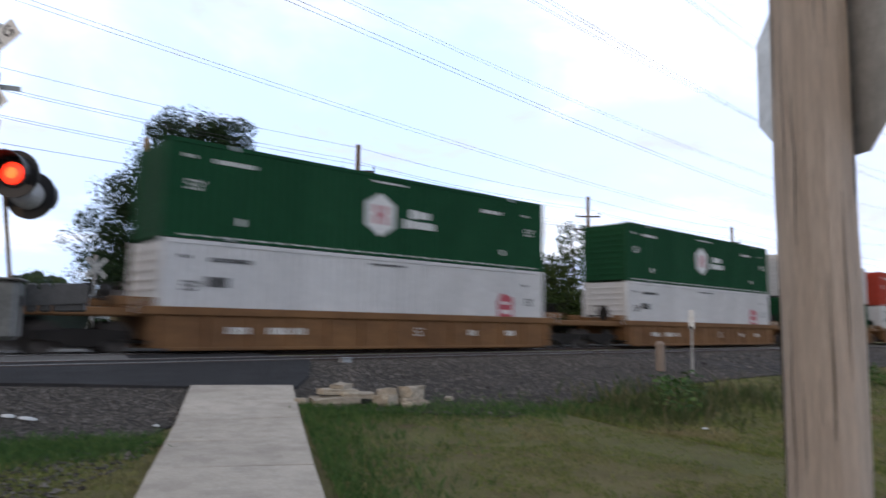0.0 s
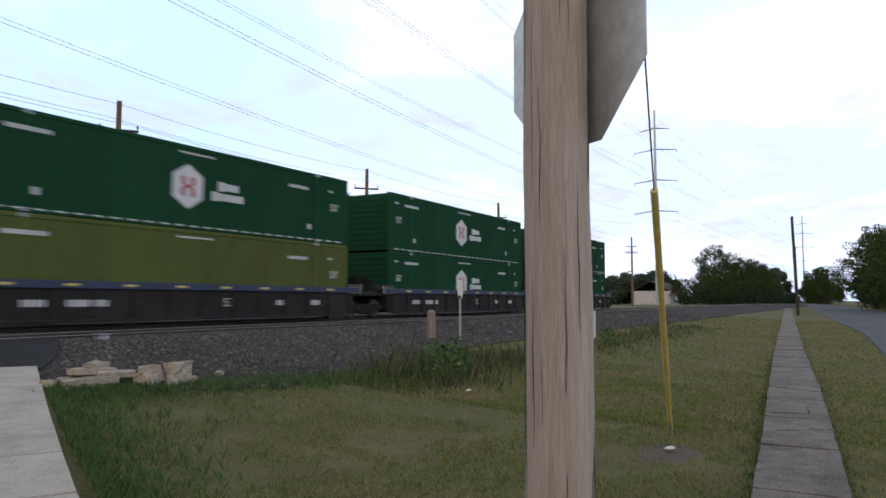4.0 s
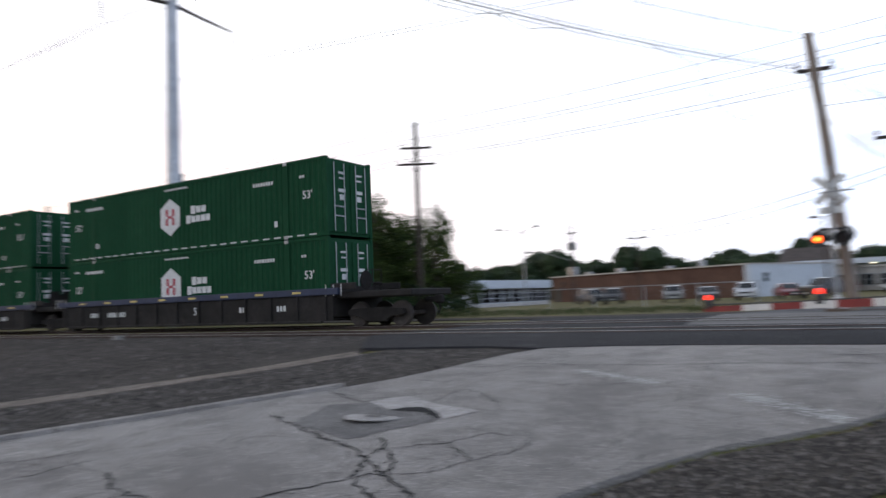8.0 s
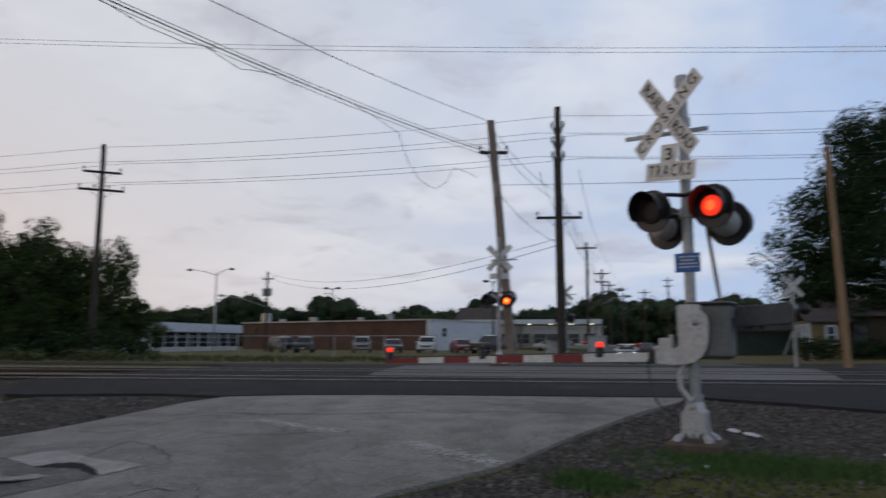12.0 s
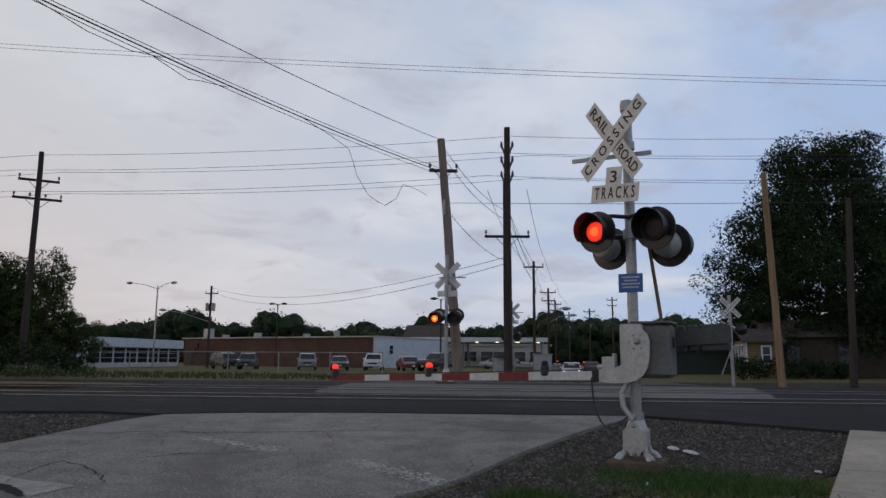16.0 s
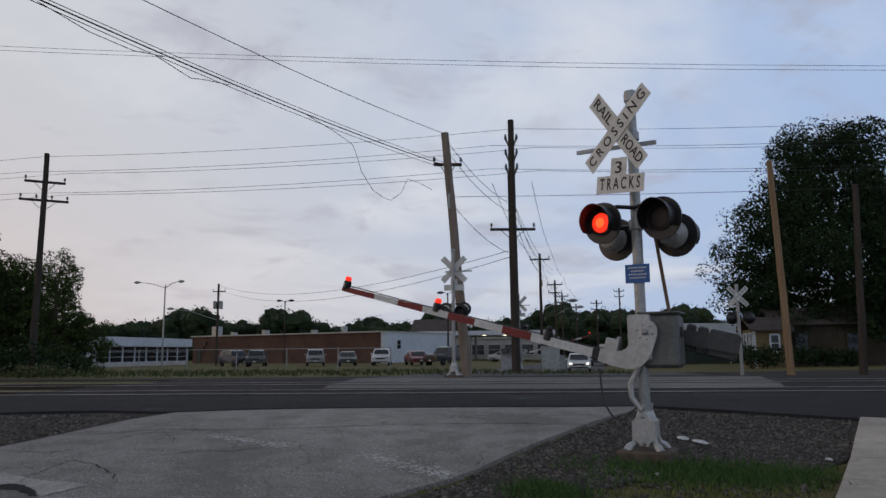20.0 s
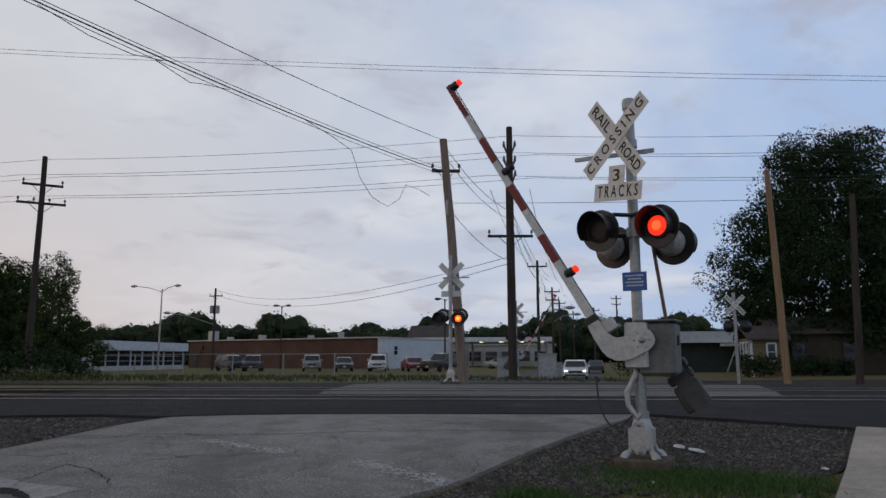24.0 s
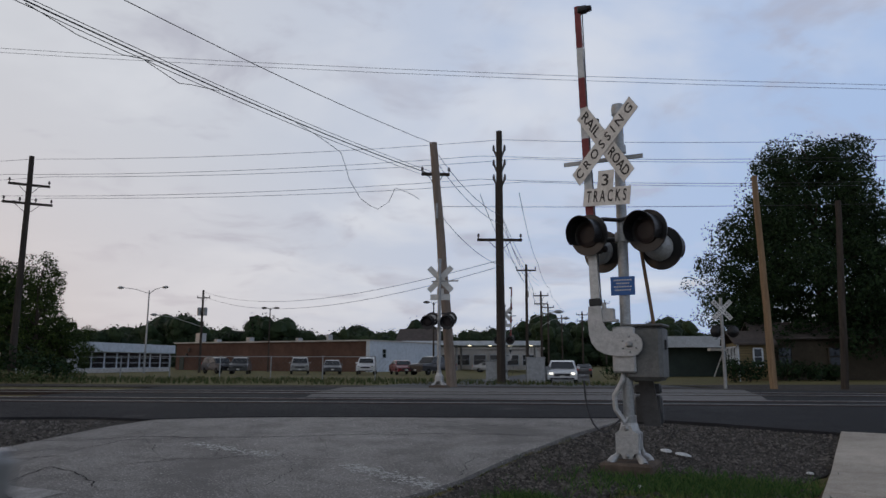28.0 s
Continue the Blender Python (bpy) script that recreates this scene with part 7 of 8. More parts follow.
PLACED = [(-26.6, 37.0, 2, 0.53), (-30.0, 38.5, 0, 0.60), (-32.6, 41.0, 2, 0.62), (-25.2, 36.6, 3, 0.46), (-32.0, 36.6, 3, 0.98), (-35.0, 39.5, 0, 0.72), (-38.2, 37.2, 2, 0.74), (-40.5, 40.0, 3, 1.02), (-43.8, 37.6, 3, 1.18), (-46.8, 38.5, 0, 1.0), (-50.0, 37.0, 2, 0.86), (-53.2, 40.0, 3, 1.4),
          (-57.0, 37.6, 0, 0.90), (-61.0, 39.0, 1, 1.10), (-65.0, 36.5, 3, 1.2), (-70.0, 38.0, 4, 0.86), (-74.5, 36.0, 3, 1.15), (-80.0, 38.0, 1, 0.95), (-86.0, 35.0, 4, 0.90), (-92.0, 36.5, 0, 0.80), (-99.0, 34.0, 1, 1.0), (-108.0, 33.0, 3, 1.45), (-118.0, 32.0, 0, 1.05), (-130.0, 30.0, 1, 1.26), (-146.0, 28, 0, 1.19), (-165, 25, 2, 1.21),
          (-29.8, 34.5, 3, 0.5), (-36.2, 35.4, 3, 0.62), (-42.0, 35.2, 3, 0.7), (-52.0, 35.0, 3, 0.66),
          *[(-40.0 - 6.2 * k, 44.5 + (k % 3) * 1.5, (1, 0, 3, 1, 2)[k % 5], (0.85, 0.86, 1.15, 1.12, 0.85)[k % 5] + 0.008 * k) for k in range(22)],
          (-58.0, -4.6, 0, 0.85), (-55.0, -9.0, 1, 1.1), (-64.0, -5.5, 3, 1.0), (-60.0, -14.0, 2, 1.0), (-75.0, -6.0, 1, 1.0), (-90.0, -5.5, 0, 1.0), (-50, -13, 4, 1.0),
          (26.5, 55.0, 3, 0.5), (30.2, 47.5, 3, 0.5), (51.0, 50.0, 3, 1.15), (56.5, 51.5, 0, 0.85), (61.5, 49.5, 2, 1.08), (59.5, 50.5, 1, 1.0), (66.0, 55.0, 1, 0.7),
          (104, -3.0, 0, 1.1), (112, -6.0, 1, 1.35), (122, -3.5, 0, 1.2), (96, -8, 3, 1.2), (135, -2, 1, 1.4), (88, -11, 1, 1.2), (150, 0, 0, 1.4),
          (168, 31, 1, 0.7), (178, 33, 0, 0.85), (190, 33, 1, 1.0), (205, 31, 0, 1.15), (160, 36, 3, 0.8), (190, 38, 2, 0.8), (215, 34, 1, 1.2), (232, 32, 0, 1.25), (246, 32, 1, 1.35), (262, 33, 0, 1.2), (240, 13, 3, 1.6), (224, 14, 1, 1.1), (126, -8, 3, 1.5), (142, -4, 0, 1.3), (205, 38, 0, 1.5), (225, 37, 2, 1.3),
          (-44.2, 35.4, 2, 0.90), (-34.7, 35.4, 2, 0.74), (-30.8, 35.4, 2, 0.68), (-25.9, 35.4, 2, 0.57)]
used = set()
rnd = random.Random(77)
for x, y, k, s in PLACED:
    m = pose(x, y, land(x, y), 0, 0, rnd.uniform(0, 360)) @ Matrix.Diagonal((s * rnd.uniform(0.92, 1.1), s * rnd.uniform(0.92, 1.1), s, 1))
    if k in used:
        t = copy_thing(TREE_KINDS[k], Matrix.Identity(4))
    else:
        t = TREE_KINDS[k]
        used.add(k)
    t.matrix_basis = m
big = build_tree(11, 16.1, 6.3, "large dark maple tree with a dense uneven crown", "leaf_dark", 620, 230, 0.115, trunk=0.42, bare=0.12, shape=((0, 1.0), (0.2, 1.18), (0.42, 1.18), (0.5, 1.0), (0.58, 0.98), (0.70, 0.88), (0.76, 0.62), (0.86, 0.50), (0.95, 0.46), (1.02, 0.36), (1.08, 0.2)), lump=1.05)
big.matrix_basis = pose(20.0, 51.0, 0.45)


def bush_row(name, seed, spots, leaf, size, label):
    rnd = random.Random(seed)
    cs = []
    for x, y, r, h in spots:
        for _ in range(5):
            cs.append((x + rnd.uniform(-r, r) * 0.7, y + rnd.uniform(-r, r) * 0.4, land(x, y) + h * rnd.uniform(0.25, 0.75), h * rnd.uniform(0.35, 0.55)))
    V, F = leaf_cloud(rnd, cs, 42, 1.1, size, 0.9)
    return tagged(raw(name, V, F, leaf), label, "bushes", kind="stuff")


rnd = random.Random(9)
bush_row("undergrowth", 21, [(-22 - k * 1.15 + rnd.uniform(-0.5, 0.5), 32.5 + rnd.uniform(-1.2, 2.0), 1.2, rnd.uniform(0.9, 2.0)) for k in range(95)], "leaf_dark", 0.11, "dark scrub and undergrowth beside the rails")
bush_row("tall_weeds", 22, [(-20 - k * 0.75 + rnd.uniform(-0.4, 0.4), 28.8 + rnd.uniform(-1.0, 1.5), 0.9, rnd.uniform(0.35, 0.8)) for k in range(110)], "weed", 0.07, "tall dry weeds beyond the rails")
bush_row("far_hedge", 23, [(150 + k * 2.2, 34 - k * 0.35 + rnd.uniform(-1.5, 1.5), 2.2, rnd.uniform(2.0, 3.6)) for k in range(52)], "leaf_dark", 0.22, "dark hedge far along the street")
for x, y, r, h in ((11.2, 40.6, 0.9, 1.3), (12.1, 40.8, 0.8, 1.2), (14.4, 42.2, 1.1, 1.2), (15.7, 42.4, 1.0, 1.1), (17.0, 42.6, 0.8, 1.0), (45.5, 53.5, 1.5, 1.2), (8.0, 66, 1.5, 1.6)):
    rr = random.Random(int(x * 10))
    b = thing("shrub", pose(x, y, land(x, y)), "rounded dark green garden shrub", "shrub", "garden shrubs")
    cs = [(rr.uniform(-r, r) * 0.6, rr.uniform(-r, r) * 0.5, h * rr.uniform(0.3, 0.7), h * 0.42) for _ in range(9)]
    V, F = leaf_cloud(rr, cs, 60, 1.1, 0.10, 0.95)
    raw("foliage", V, F, "leaf_dark", b)
    bm = B()
    for k in range(4):
        a = k * 1.6
        tube(bm, [(0, 0, 0), (0.4 * r * math.cos(a), 0.4 * r * math.sin(a), h * 0.6)], 0.025, 4)
    part("stems", bm, "bark", b)


def far_woods():
    rnd = random.Random(31)
    cs = []
    for k in range(520):
        yaw = rnd.uniform(-100, 34) if k < 300 else rnd.uniform(-14, 34)
        d = rnd.uniform(170, 300)
        if -8.5 < yaw < 0.5:
            d = rnd.uniform(230, 330)
        x, y = -math.sin(radians(yaw)) * d, math.cos(radians(yaw)) * d
        if y < 26:
            d = rnd.uniform(270, 330)
            x, y = -math.sin(radians(yaw)) * d, math.cos(radians(yaw)) * d
        h = rnd.uniform(5.5, 10.5) * d / 230
        if yaw > -14:
            h = (9.6 + 8.0 * noise.noise((yaw * 0.42, 0, 2)) + rnd.uniform(-2.0, 2.0)) * d / 230 * (1.25 if -8.5 < yaw < 0.5 else 1.05)
        for _ in range(9):
            cs.append((x + rnd.uniform(-5, 5), y + rnd.uniform(-3, 3), 0.5 + h * rnd.uniform(0.12, 0.84), h * rnd.uniform(0.2, 0.34)))
    V, F = leaf_cloud(rnd, cs, 78, 1.0, 0.34, 0.9)
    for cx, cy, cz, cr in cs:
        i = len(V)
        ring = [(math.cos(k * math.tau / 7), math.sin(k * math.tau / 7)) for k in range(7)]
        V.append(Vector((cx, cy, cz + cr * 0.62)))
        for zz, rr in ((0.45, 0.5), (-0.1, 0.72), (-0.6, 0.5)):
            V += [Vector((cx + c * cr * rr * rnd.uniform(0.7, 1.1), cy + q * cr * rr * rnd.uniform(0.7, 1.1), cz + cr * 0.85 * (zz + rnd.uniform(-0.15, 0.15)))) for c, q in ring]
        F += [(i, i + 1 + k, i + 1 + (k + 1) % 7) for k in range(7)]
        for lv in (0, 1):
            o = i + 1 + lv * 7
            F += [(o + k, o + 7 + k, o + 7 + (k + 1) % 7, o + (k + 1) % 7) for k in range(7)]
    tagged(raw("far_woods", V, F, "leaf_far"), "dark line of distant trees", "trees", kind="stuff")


far_woods()
tip = build_tree(41, 9.5, 1.6, "distant dark pointed spruce tree", "leaf_dark", 60, 30, 0.22, bare=0.05, shape="cone")
tip.matrix_basis = pose(-49, 124, GZ)


# ---- grass, weeds and stones ----
def inside(poly, x, y):
    c = False
    for (x0, y0), (x1, y1) in zip(poly, poly[1:] + poly[:1]):
        if (y0 > y) != (y1 > y) and x < (x1 - x0) * (y - y0) / (y1 - y0) + x0:
            c = not c
    return c


WALK_C = [(0.15, 2.1), (1.78, 5.4), (4.5, 11.3), (6.2, 10.95), (3.3, 4.83), (1.7, 1.45)]
WALK_E = [(2.4, 0.47), (6.58, 0.88), (8.35, 1.05), (13.63, 1.62), (22.1, 2.5), (120, 12.15), (120, 11.35), (22.6, 1.85), (14.16, 0.97), (8.8, 0.47), (6.99, 0.32), (2.45, -0.05)]
GRAV_M = [(-2.3, 4.6), (-1.75, 6.0), (-0.8, 7.2), (-0.05, 9.1), (0.7, 10.6), (1.7, 12.4), (4.55, 11.2), (3.75, 9.5), (3.05, 8.5), (1.0, 7.8), (-0.2, 6.3), (-1.0, 4.6)]
GRAV_E = [(5.9, 10.6), (9.6, 16.2), (60, 16.2), (60, 9.7), (16, 9.0), (7.8, 7.4), (5.6, 9.0)]
ROADP = ROAD_L + ROAD_R[::-1]
STREETP = [(-3.3, -1.4), (9.0, -1.15), (15.3, -0.45), (37.4, 0.6), (80, 4.65), (80, -40), (-3.3, -40)]


def grassy(x, y):
    return not any(inside(p, x, y) for p in (WALK_C, WALK_E, GRAV_M, GRAV_E, ROADP, STREETP))


def blades(name, seed, n, place, h0, h1, w, material, label, lean=0.5):
    rnd = random.Random(seed)
    V, F = [], []
    while len(F) < n:
        q = place(rnd)
        if q is None:
            continue
        x, y, k = q
        z = land(x, y) - 0.02
        for _ in range(4):
            a, b = rnd.uniform(0, math.tau), rnd.uniform(0, math.tau)
            hh = rnd.uniform(h0, h1) * k
            ww = w * rnd.uniform(0.7, 1.3)
            px, py = x + rnd.gauss(0, 0.02 * k), y + rnd.gauss(0, 0.02 * k)
            dx, dy = math.cos(a) * ww, math.sin(a) * ww
            lx, ly = math.cos(b) * hh * lean * rnd.random(), math.sin(b) * hh * lean * rnd.random()
            i = len(V)
            V += [(px - dx, py - dy, z), (px + dx, py + dy, z), (px + lx * 0.4 + dx * 0.6, py + ly * 0.4 + dy * 0.6, z + hh * 0.6), (px + lx, py + ly, z + hh)]
            F += [(i, i + 1, i + 2), (i, i + 2, i + 3)]
    return tagged(raw(name, V, F, material), label, "grass", kind="stuff")


def near_lawn(r):
    d = 2.0 + 15.0 * r.random() ** 1.5
    a = radians(r.uniform(-104, 20))
    x, y = -math.sin(a) * d, math.cos(a) * d
    if y > 11 or not grassy(x, y):
        return None
    green = noise.noise((x * 0.35, y * 0.35, 5.0))
    bare = noise.noise((x * 0.8, y * 0.8, 9.0)) + 0.5 * noise.noise((x * 2.2, y * 2.2, 4.0))
    if bare > 0.12 and r.random() < 0.8:
        return None
    return x, y, 0.75 + 0.5 * green


def far_lawn(r):
    x = 9 + 51 * r.random() ** 1.7
    y = r.uniform(-0.5, 10)
    return (x, y, r.uniform(0.8, 1.2)) if grassy(x, y) else None


blades("lawn_grass", 51, 330000, near_lawn, 0.02, 0.055, 0.0042, "grass", "mown patchy grass with dry straw")
blades("lawn_grass_far", 52, 170000, far_lawn, 0.02, 0.05, 0.009, "grass", "mown grass strip beside the footpath")


def fringe(r):
    """Long grass along the edge of the stones and round the mast."""
    k = r.random()
    if k < 0.22:
        x, y = r.gauss(1.9, 0.65), r.gauss(8.15, 0.33)
    elif k < 0.30:
        x, y = r.gauss(0.05, 0.16), r.gauss(7.0, 0.16)
    elif k < 0.56:
        x = r.uniform(5.0, 11.5)
        y = 8.7 - 0.30 * (x - 5.4) + r.gauss(0, 0.38)
    elif k < 0.78:
        y = r.uniform(3.4, 9.4)
        x = 3.30 + (y - 4.83) * 0.465 + r.expovariate(1.9) * (0.5 + 0.12 * (y - 3))
    elif k < 0.90:
        x = 3.0 + 17.0 * r.random() ** 1.4
        side = r.random() < 0.5
        y = (0.95 if side else 0.25) + (x - 6.6) * 0.104 + r.gauss(0, 0.06)
        return x, y, 0.55
    else:
        x, y = r.uniform(-13.5, -10.8), r.gauss(2.5, 0.8)
        if r.random() < 0.5:
            return None
        return x, y, 0.7
    if inside(ROADP, x, y) or (inside(WALK_C, x, y) and r.random() < 0.93):
        return None
    return x, y, 1.0


blades("long_grass", 53, 60000, fringe, 0.04, 0.12, 0.0042, "lush", "long green grass along the stones", 0.8)


def weedy(r):
    x = 9.0 + 28 * r.random() ** 1.4
    y = 7.0 + (x - 9) * 0.035 + r.gauss(0, 0.75)
    return x, y, r.uniform(0.5, 1.2) * (1.15 if 10 < x < 14.5 else 0.5)


blades("verge_weeds", 54, 22000, weedy, 0.10, 0.38, 0.006, "weed", "tall seeding weeds along the ballast", 0.55)
for x, y, h in ((10.5, 6.3, 0.62), (11.2, 7.0, 0.5), (12.6, 7.4, 0.45), (21.0, 6.9, 0.45), (29.0, 7.6, 0.5)):
    rr = random.Random(int(x * 31))
    w = thing("weed_plant", pose(x, y, land(x, y)), "broad-leaved green weed plant", "plant", "weed plants")
    part("stem", tube(B(), [(0, 0, -0.05), (0.03, 0.02, h * 0.6), (0.0, 0.05, h)], [0.012, 0.01, 0.004], 5), "leaf", w)
    V, F = leaf_cloud(rr, [(rr.uniform(-0.2, 0.2), rr.uniform(-0.2, 0.2), h * f, 0.2) for f in (0.2, 0.3, 0.45, 0.6, 0.75, 0.95)], 22, 1.2, 0.055, 0.7)
    raw("leaves", V, F, "lush", w)
far_grass = blades("far_verge_grass", 55, 30000, lambda r: (r.uniform(-60, 4), 29.5 + 9 * r.random(), r.uniform(0.6, 1.3)), 0.07, 0.24, 0.022, "weed", "rough grass beyond the rails", 0.6)


def stones(name, seed, n, place, s0, s1, label, material="stone"):
    rnd = random.Random(seed)
    V, F = [], []
    c = 0
    while c < n:
        q = place(rnd)
        if q is None:
            continue
        x, y, k = q[:3]
        s = rnd.uniform(s0, s1) * k
        z = q[3] if len(q) > 3 else land(x, y)
        i = len(V)
        for dx, dy, dz in ((1, 0, 0), (0, 1, 0), (-1, 0, 0), (0, -1, 0), (0, 0, 1), (0, 0, -1)):
            V.append((x + (dx + rnd.uniform(-0.35, 0.35)) * s, y + (dy + rnd.uniform(-0.35, 0.35)) * s, z + (dz * 0.7 + rnd.uniform(-0.25, 0.25)) * s))
        for a, b in ((0, 1), (1, 2), (2, 3), (3, 0)):
            F += [(i + a, i + b, i + 4), (i + b, i + a, i + 5)]
        c += 1
    return tagged(raw(name, V, F, material), label, "gravel", kind="stuff")


def in_poly(poly, x0, x1, y0, y1):
    def f(r):
        x, y = r.uniform(x0, x1), r.uniform(y0, y1)
        return (x, y, 1.0 if r.random() < 0.93 else 1.8) if inside(poly, x, y) else None
    return f


M["stone"] = leaf_mat("stone_mix", (0.078, 0.070, 0.061), (0.165, 0.15, 0.134), (0.030, 0.027, 0.024))
stones("mast_stones", 61, 16000, in_poly(GRAV_M, -2.3, 4.4, 4.6, 12.4), 0.008, 0.026, "loose dark stones round the signal mast")
stones("lawn_edge_stones", 67, 1500, in_poly([(-1.2, 4.4), (-0.2, 6.3), (1.0, 7.8), (2.7, 8.6), (3.0, 8.0), (1.8, 6.4), (0.5, 4.4)], -1.2, 3.0, 4.4, 8.6), 0.010, 0.028, "loose stones spilling onto the grass")
stones("ballast_stones", 62, 22000, in_poly(GRAV_E, 5.6, 20, 7.4, 16.2), 0.014, 0.034, "loose grey crushed stone beside the rails")
stones("ballast_stones_far", 63, 5000, in_poly(GRAV_E, 20, 60, 9, 16.2), 0.03, 0.06, "loose grey crushed stone beside the rails")
VERGEP = [(-13.7, -6), (-12.4, 3.6), (-11.0, 6.3), (-9.7, 8.8), (-9.2, 11.0), (-6.1, 11.2), (-6.6, 9.0), (-7.9, 6.3), (-9.3, 3.6), (-10.1, 1.0), (-10.6, -6)]
stones("verge_stones", 64, 13000, in_poly(VERGEP, -13.7, -6.5, -2, 12.3), 0.012, 0.034, "loose dark stones along the kerb")
YARDP = [(-40, 15.0), (-12, 14.6), (-9.9, 10.8), (-10.5, 8.3), (-13.2, 3.9), (-15.2, -6), (-40, -6)]
stones("yard_stones", 65, 14000, in_poly(YARDP, -32, -11, -4, 15), 0.016, 0.04, "loose cinders on the yard")


def bed_spot(r):
    x = r.uniform(-45, 60)
    if -12.5 < x < 9.8:
        return None
    y = track_y(x) + r.uniform(-6.9, 1.2)
    return x, y, 1.0, 0.465
stones("track_stones", 66, 22000, bed_spot, 0.025, 0.05, "crushed stone ballast between the ties")


def rock(x, y, s, turn, z=0.0, label="rough pale limestone block"):
    rr = random.Random(int(x * 100 + y * 10 + z * 7))
    bm = B()
    box(bm, (0, 0, 0), (1, 1, 1))
    bmesh.ops.subdivide_edges(bm, edges=bm.edges[:], cuts=2, use_grid_fill=True)
    for v in bm.verts:
        k = 1 - 0.022 * sum(abs(c) > 0.45 for c in v.co)
        v.co = Vector((v.co.x * k * s[0], v.co.y * k * s[1], v.co.z * k * s[2])) + Vector((rr.uniform(-1, 1), rr.uniform(-1, 1), rr.uniform(-1, 1))) * 0.14 * min(s)
    me = bpy.data.meshes.new("rock")
    bm.to_mesh(me)
    bm.free()
    me.materials.append(M["rock"])
    o = new("rock", me)
    o.matrix_basis = pose(x, y, land(x, y) + z + s[2] * 0.42, rr.uniform(-4, 4), rr.uniform(-4, 4), turn)
    tagged(o, label, "rock", "limestone blocks")


rock(5.95, 9.22, (0.72, 0.42, 0.13), -18)
rock(6.05, 9.30, (0.60, 0.34, 0.10), -10, 0.12)
rock(6.28, 9.12, (0.52, 0.30, 0.09), -26, 0.10)
rock(6.15, 9.36, (0.34, 0.24, 0.07), 30, 0.21)
rock(6.62, 8.86, (0.34, 0.30, 0.17), 24)
rock(6.70, 8.95, (0.30, 0.22, 0.09), -30, 0.15)
rock(7.02, 8.72, (0.42, 0.34, 0.10), -12)
rock(7.10, 8.85, (0.36, 0.26, 0.20), 14, 0.08)
rock(6.85, 8.62, (0.22, 0.16, 0.08), 50)
rock(7.88, 8.84, (0.14, 0.11, 0.07), 30, label="small pale stone on the ballast")
rock(5.55, 9.45, (0.26, 0.18, 0.09), 40, label="small pale stone beside the pile")
for k, (x, y, s) in enumerate(((1.87, 10.05, 0.08), (2.05, 9.87, 0.11), (3.27, 8.98, 0.05), (7.5, 1.83, 0.06), (9.9, 5.5, 0.05), (1.2, 7.9, 0.03))):
    bm = B()
    rr = random.Random(k)
    lathe(bm, [(s * 0.5, 0), (s, 0.006), (s * 0.85, 0.02), (s * 0.3, 0.03)], 7, pose(0, 0, 0, 8, 5, 40 * k))
    o = part("litter", bm, "litter")
    o.matrix_basis = pose(x, y, land(x, y) + 0.012)
    tagged(o, "crumpled scrap of white litter", "litter", "litter")


# ---- wear of the roadway ----
def lay(x, y):
    return land(x, y) + 0.03


def crack_line(V, F, line, w, seed):
    """A ragged tarry crack along a line in plan."""
    rr = random.Random(seed)
    pts = []
    for (x0, y0), (x1, y1) in zip(line, line[1:]):
        L = math.hypot(x1 - x0, y1 - y0)
        n = max(int(L / 0.05), 2)
        ux, uy = -(y1 - y0) / L, (x1 - x0) / L
        for i in range(n):
            f = i / n
            o = 0.12 * L * noise.noise((f * 3 + seed, x0 * 3, y0)) * math.sin(math.pi * f) + rr.gauss(0, 0.011)
            pts.append((x0 + (x1 - x0) * f + ux * o, y0 + (y1 - y0) * f + uy * o))
    pts.append(line[-1])
    base = len(V)
    for i, (x, y) in enumerate(pts):
        p, q = pts[max(i - 1, 0)], pts[min(i + 1, len(pts) - 1)]
        d = max(math.hypot(q[0] - p[0], q[1] - p[1]), 1e-6)
        e = min(i, len(pts) - 1 - i)
        ww = w * rr.uniform(0.35, 1.1) * (1.0 if e > 3 else 0.3 + 0.17 * e) * (1 + 0.7 * noise.noise((i * 0.25, seed, 2)))
        ox, oy = -(q[1] - p[1]) / d * ww, (q[0] - p[0]) / d * ww
        V += [(x + ox, y + oy, lay(x + ox, y + oy) + 0.0042), (x - ox, y - oy, lay(x - ox, y - oy) + 0.0042)]
    for i in range(len(pts) - 1):
        k = base + 2 * i
        F.append((k, k + 1, k + 3, k + 2))
    return pts


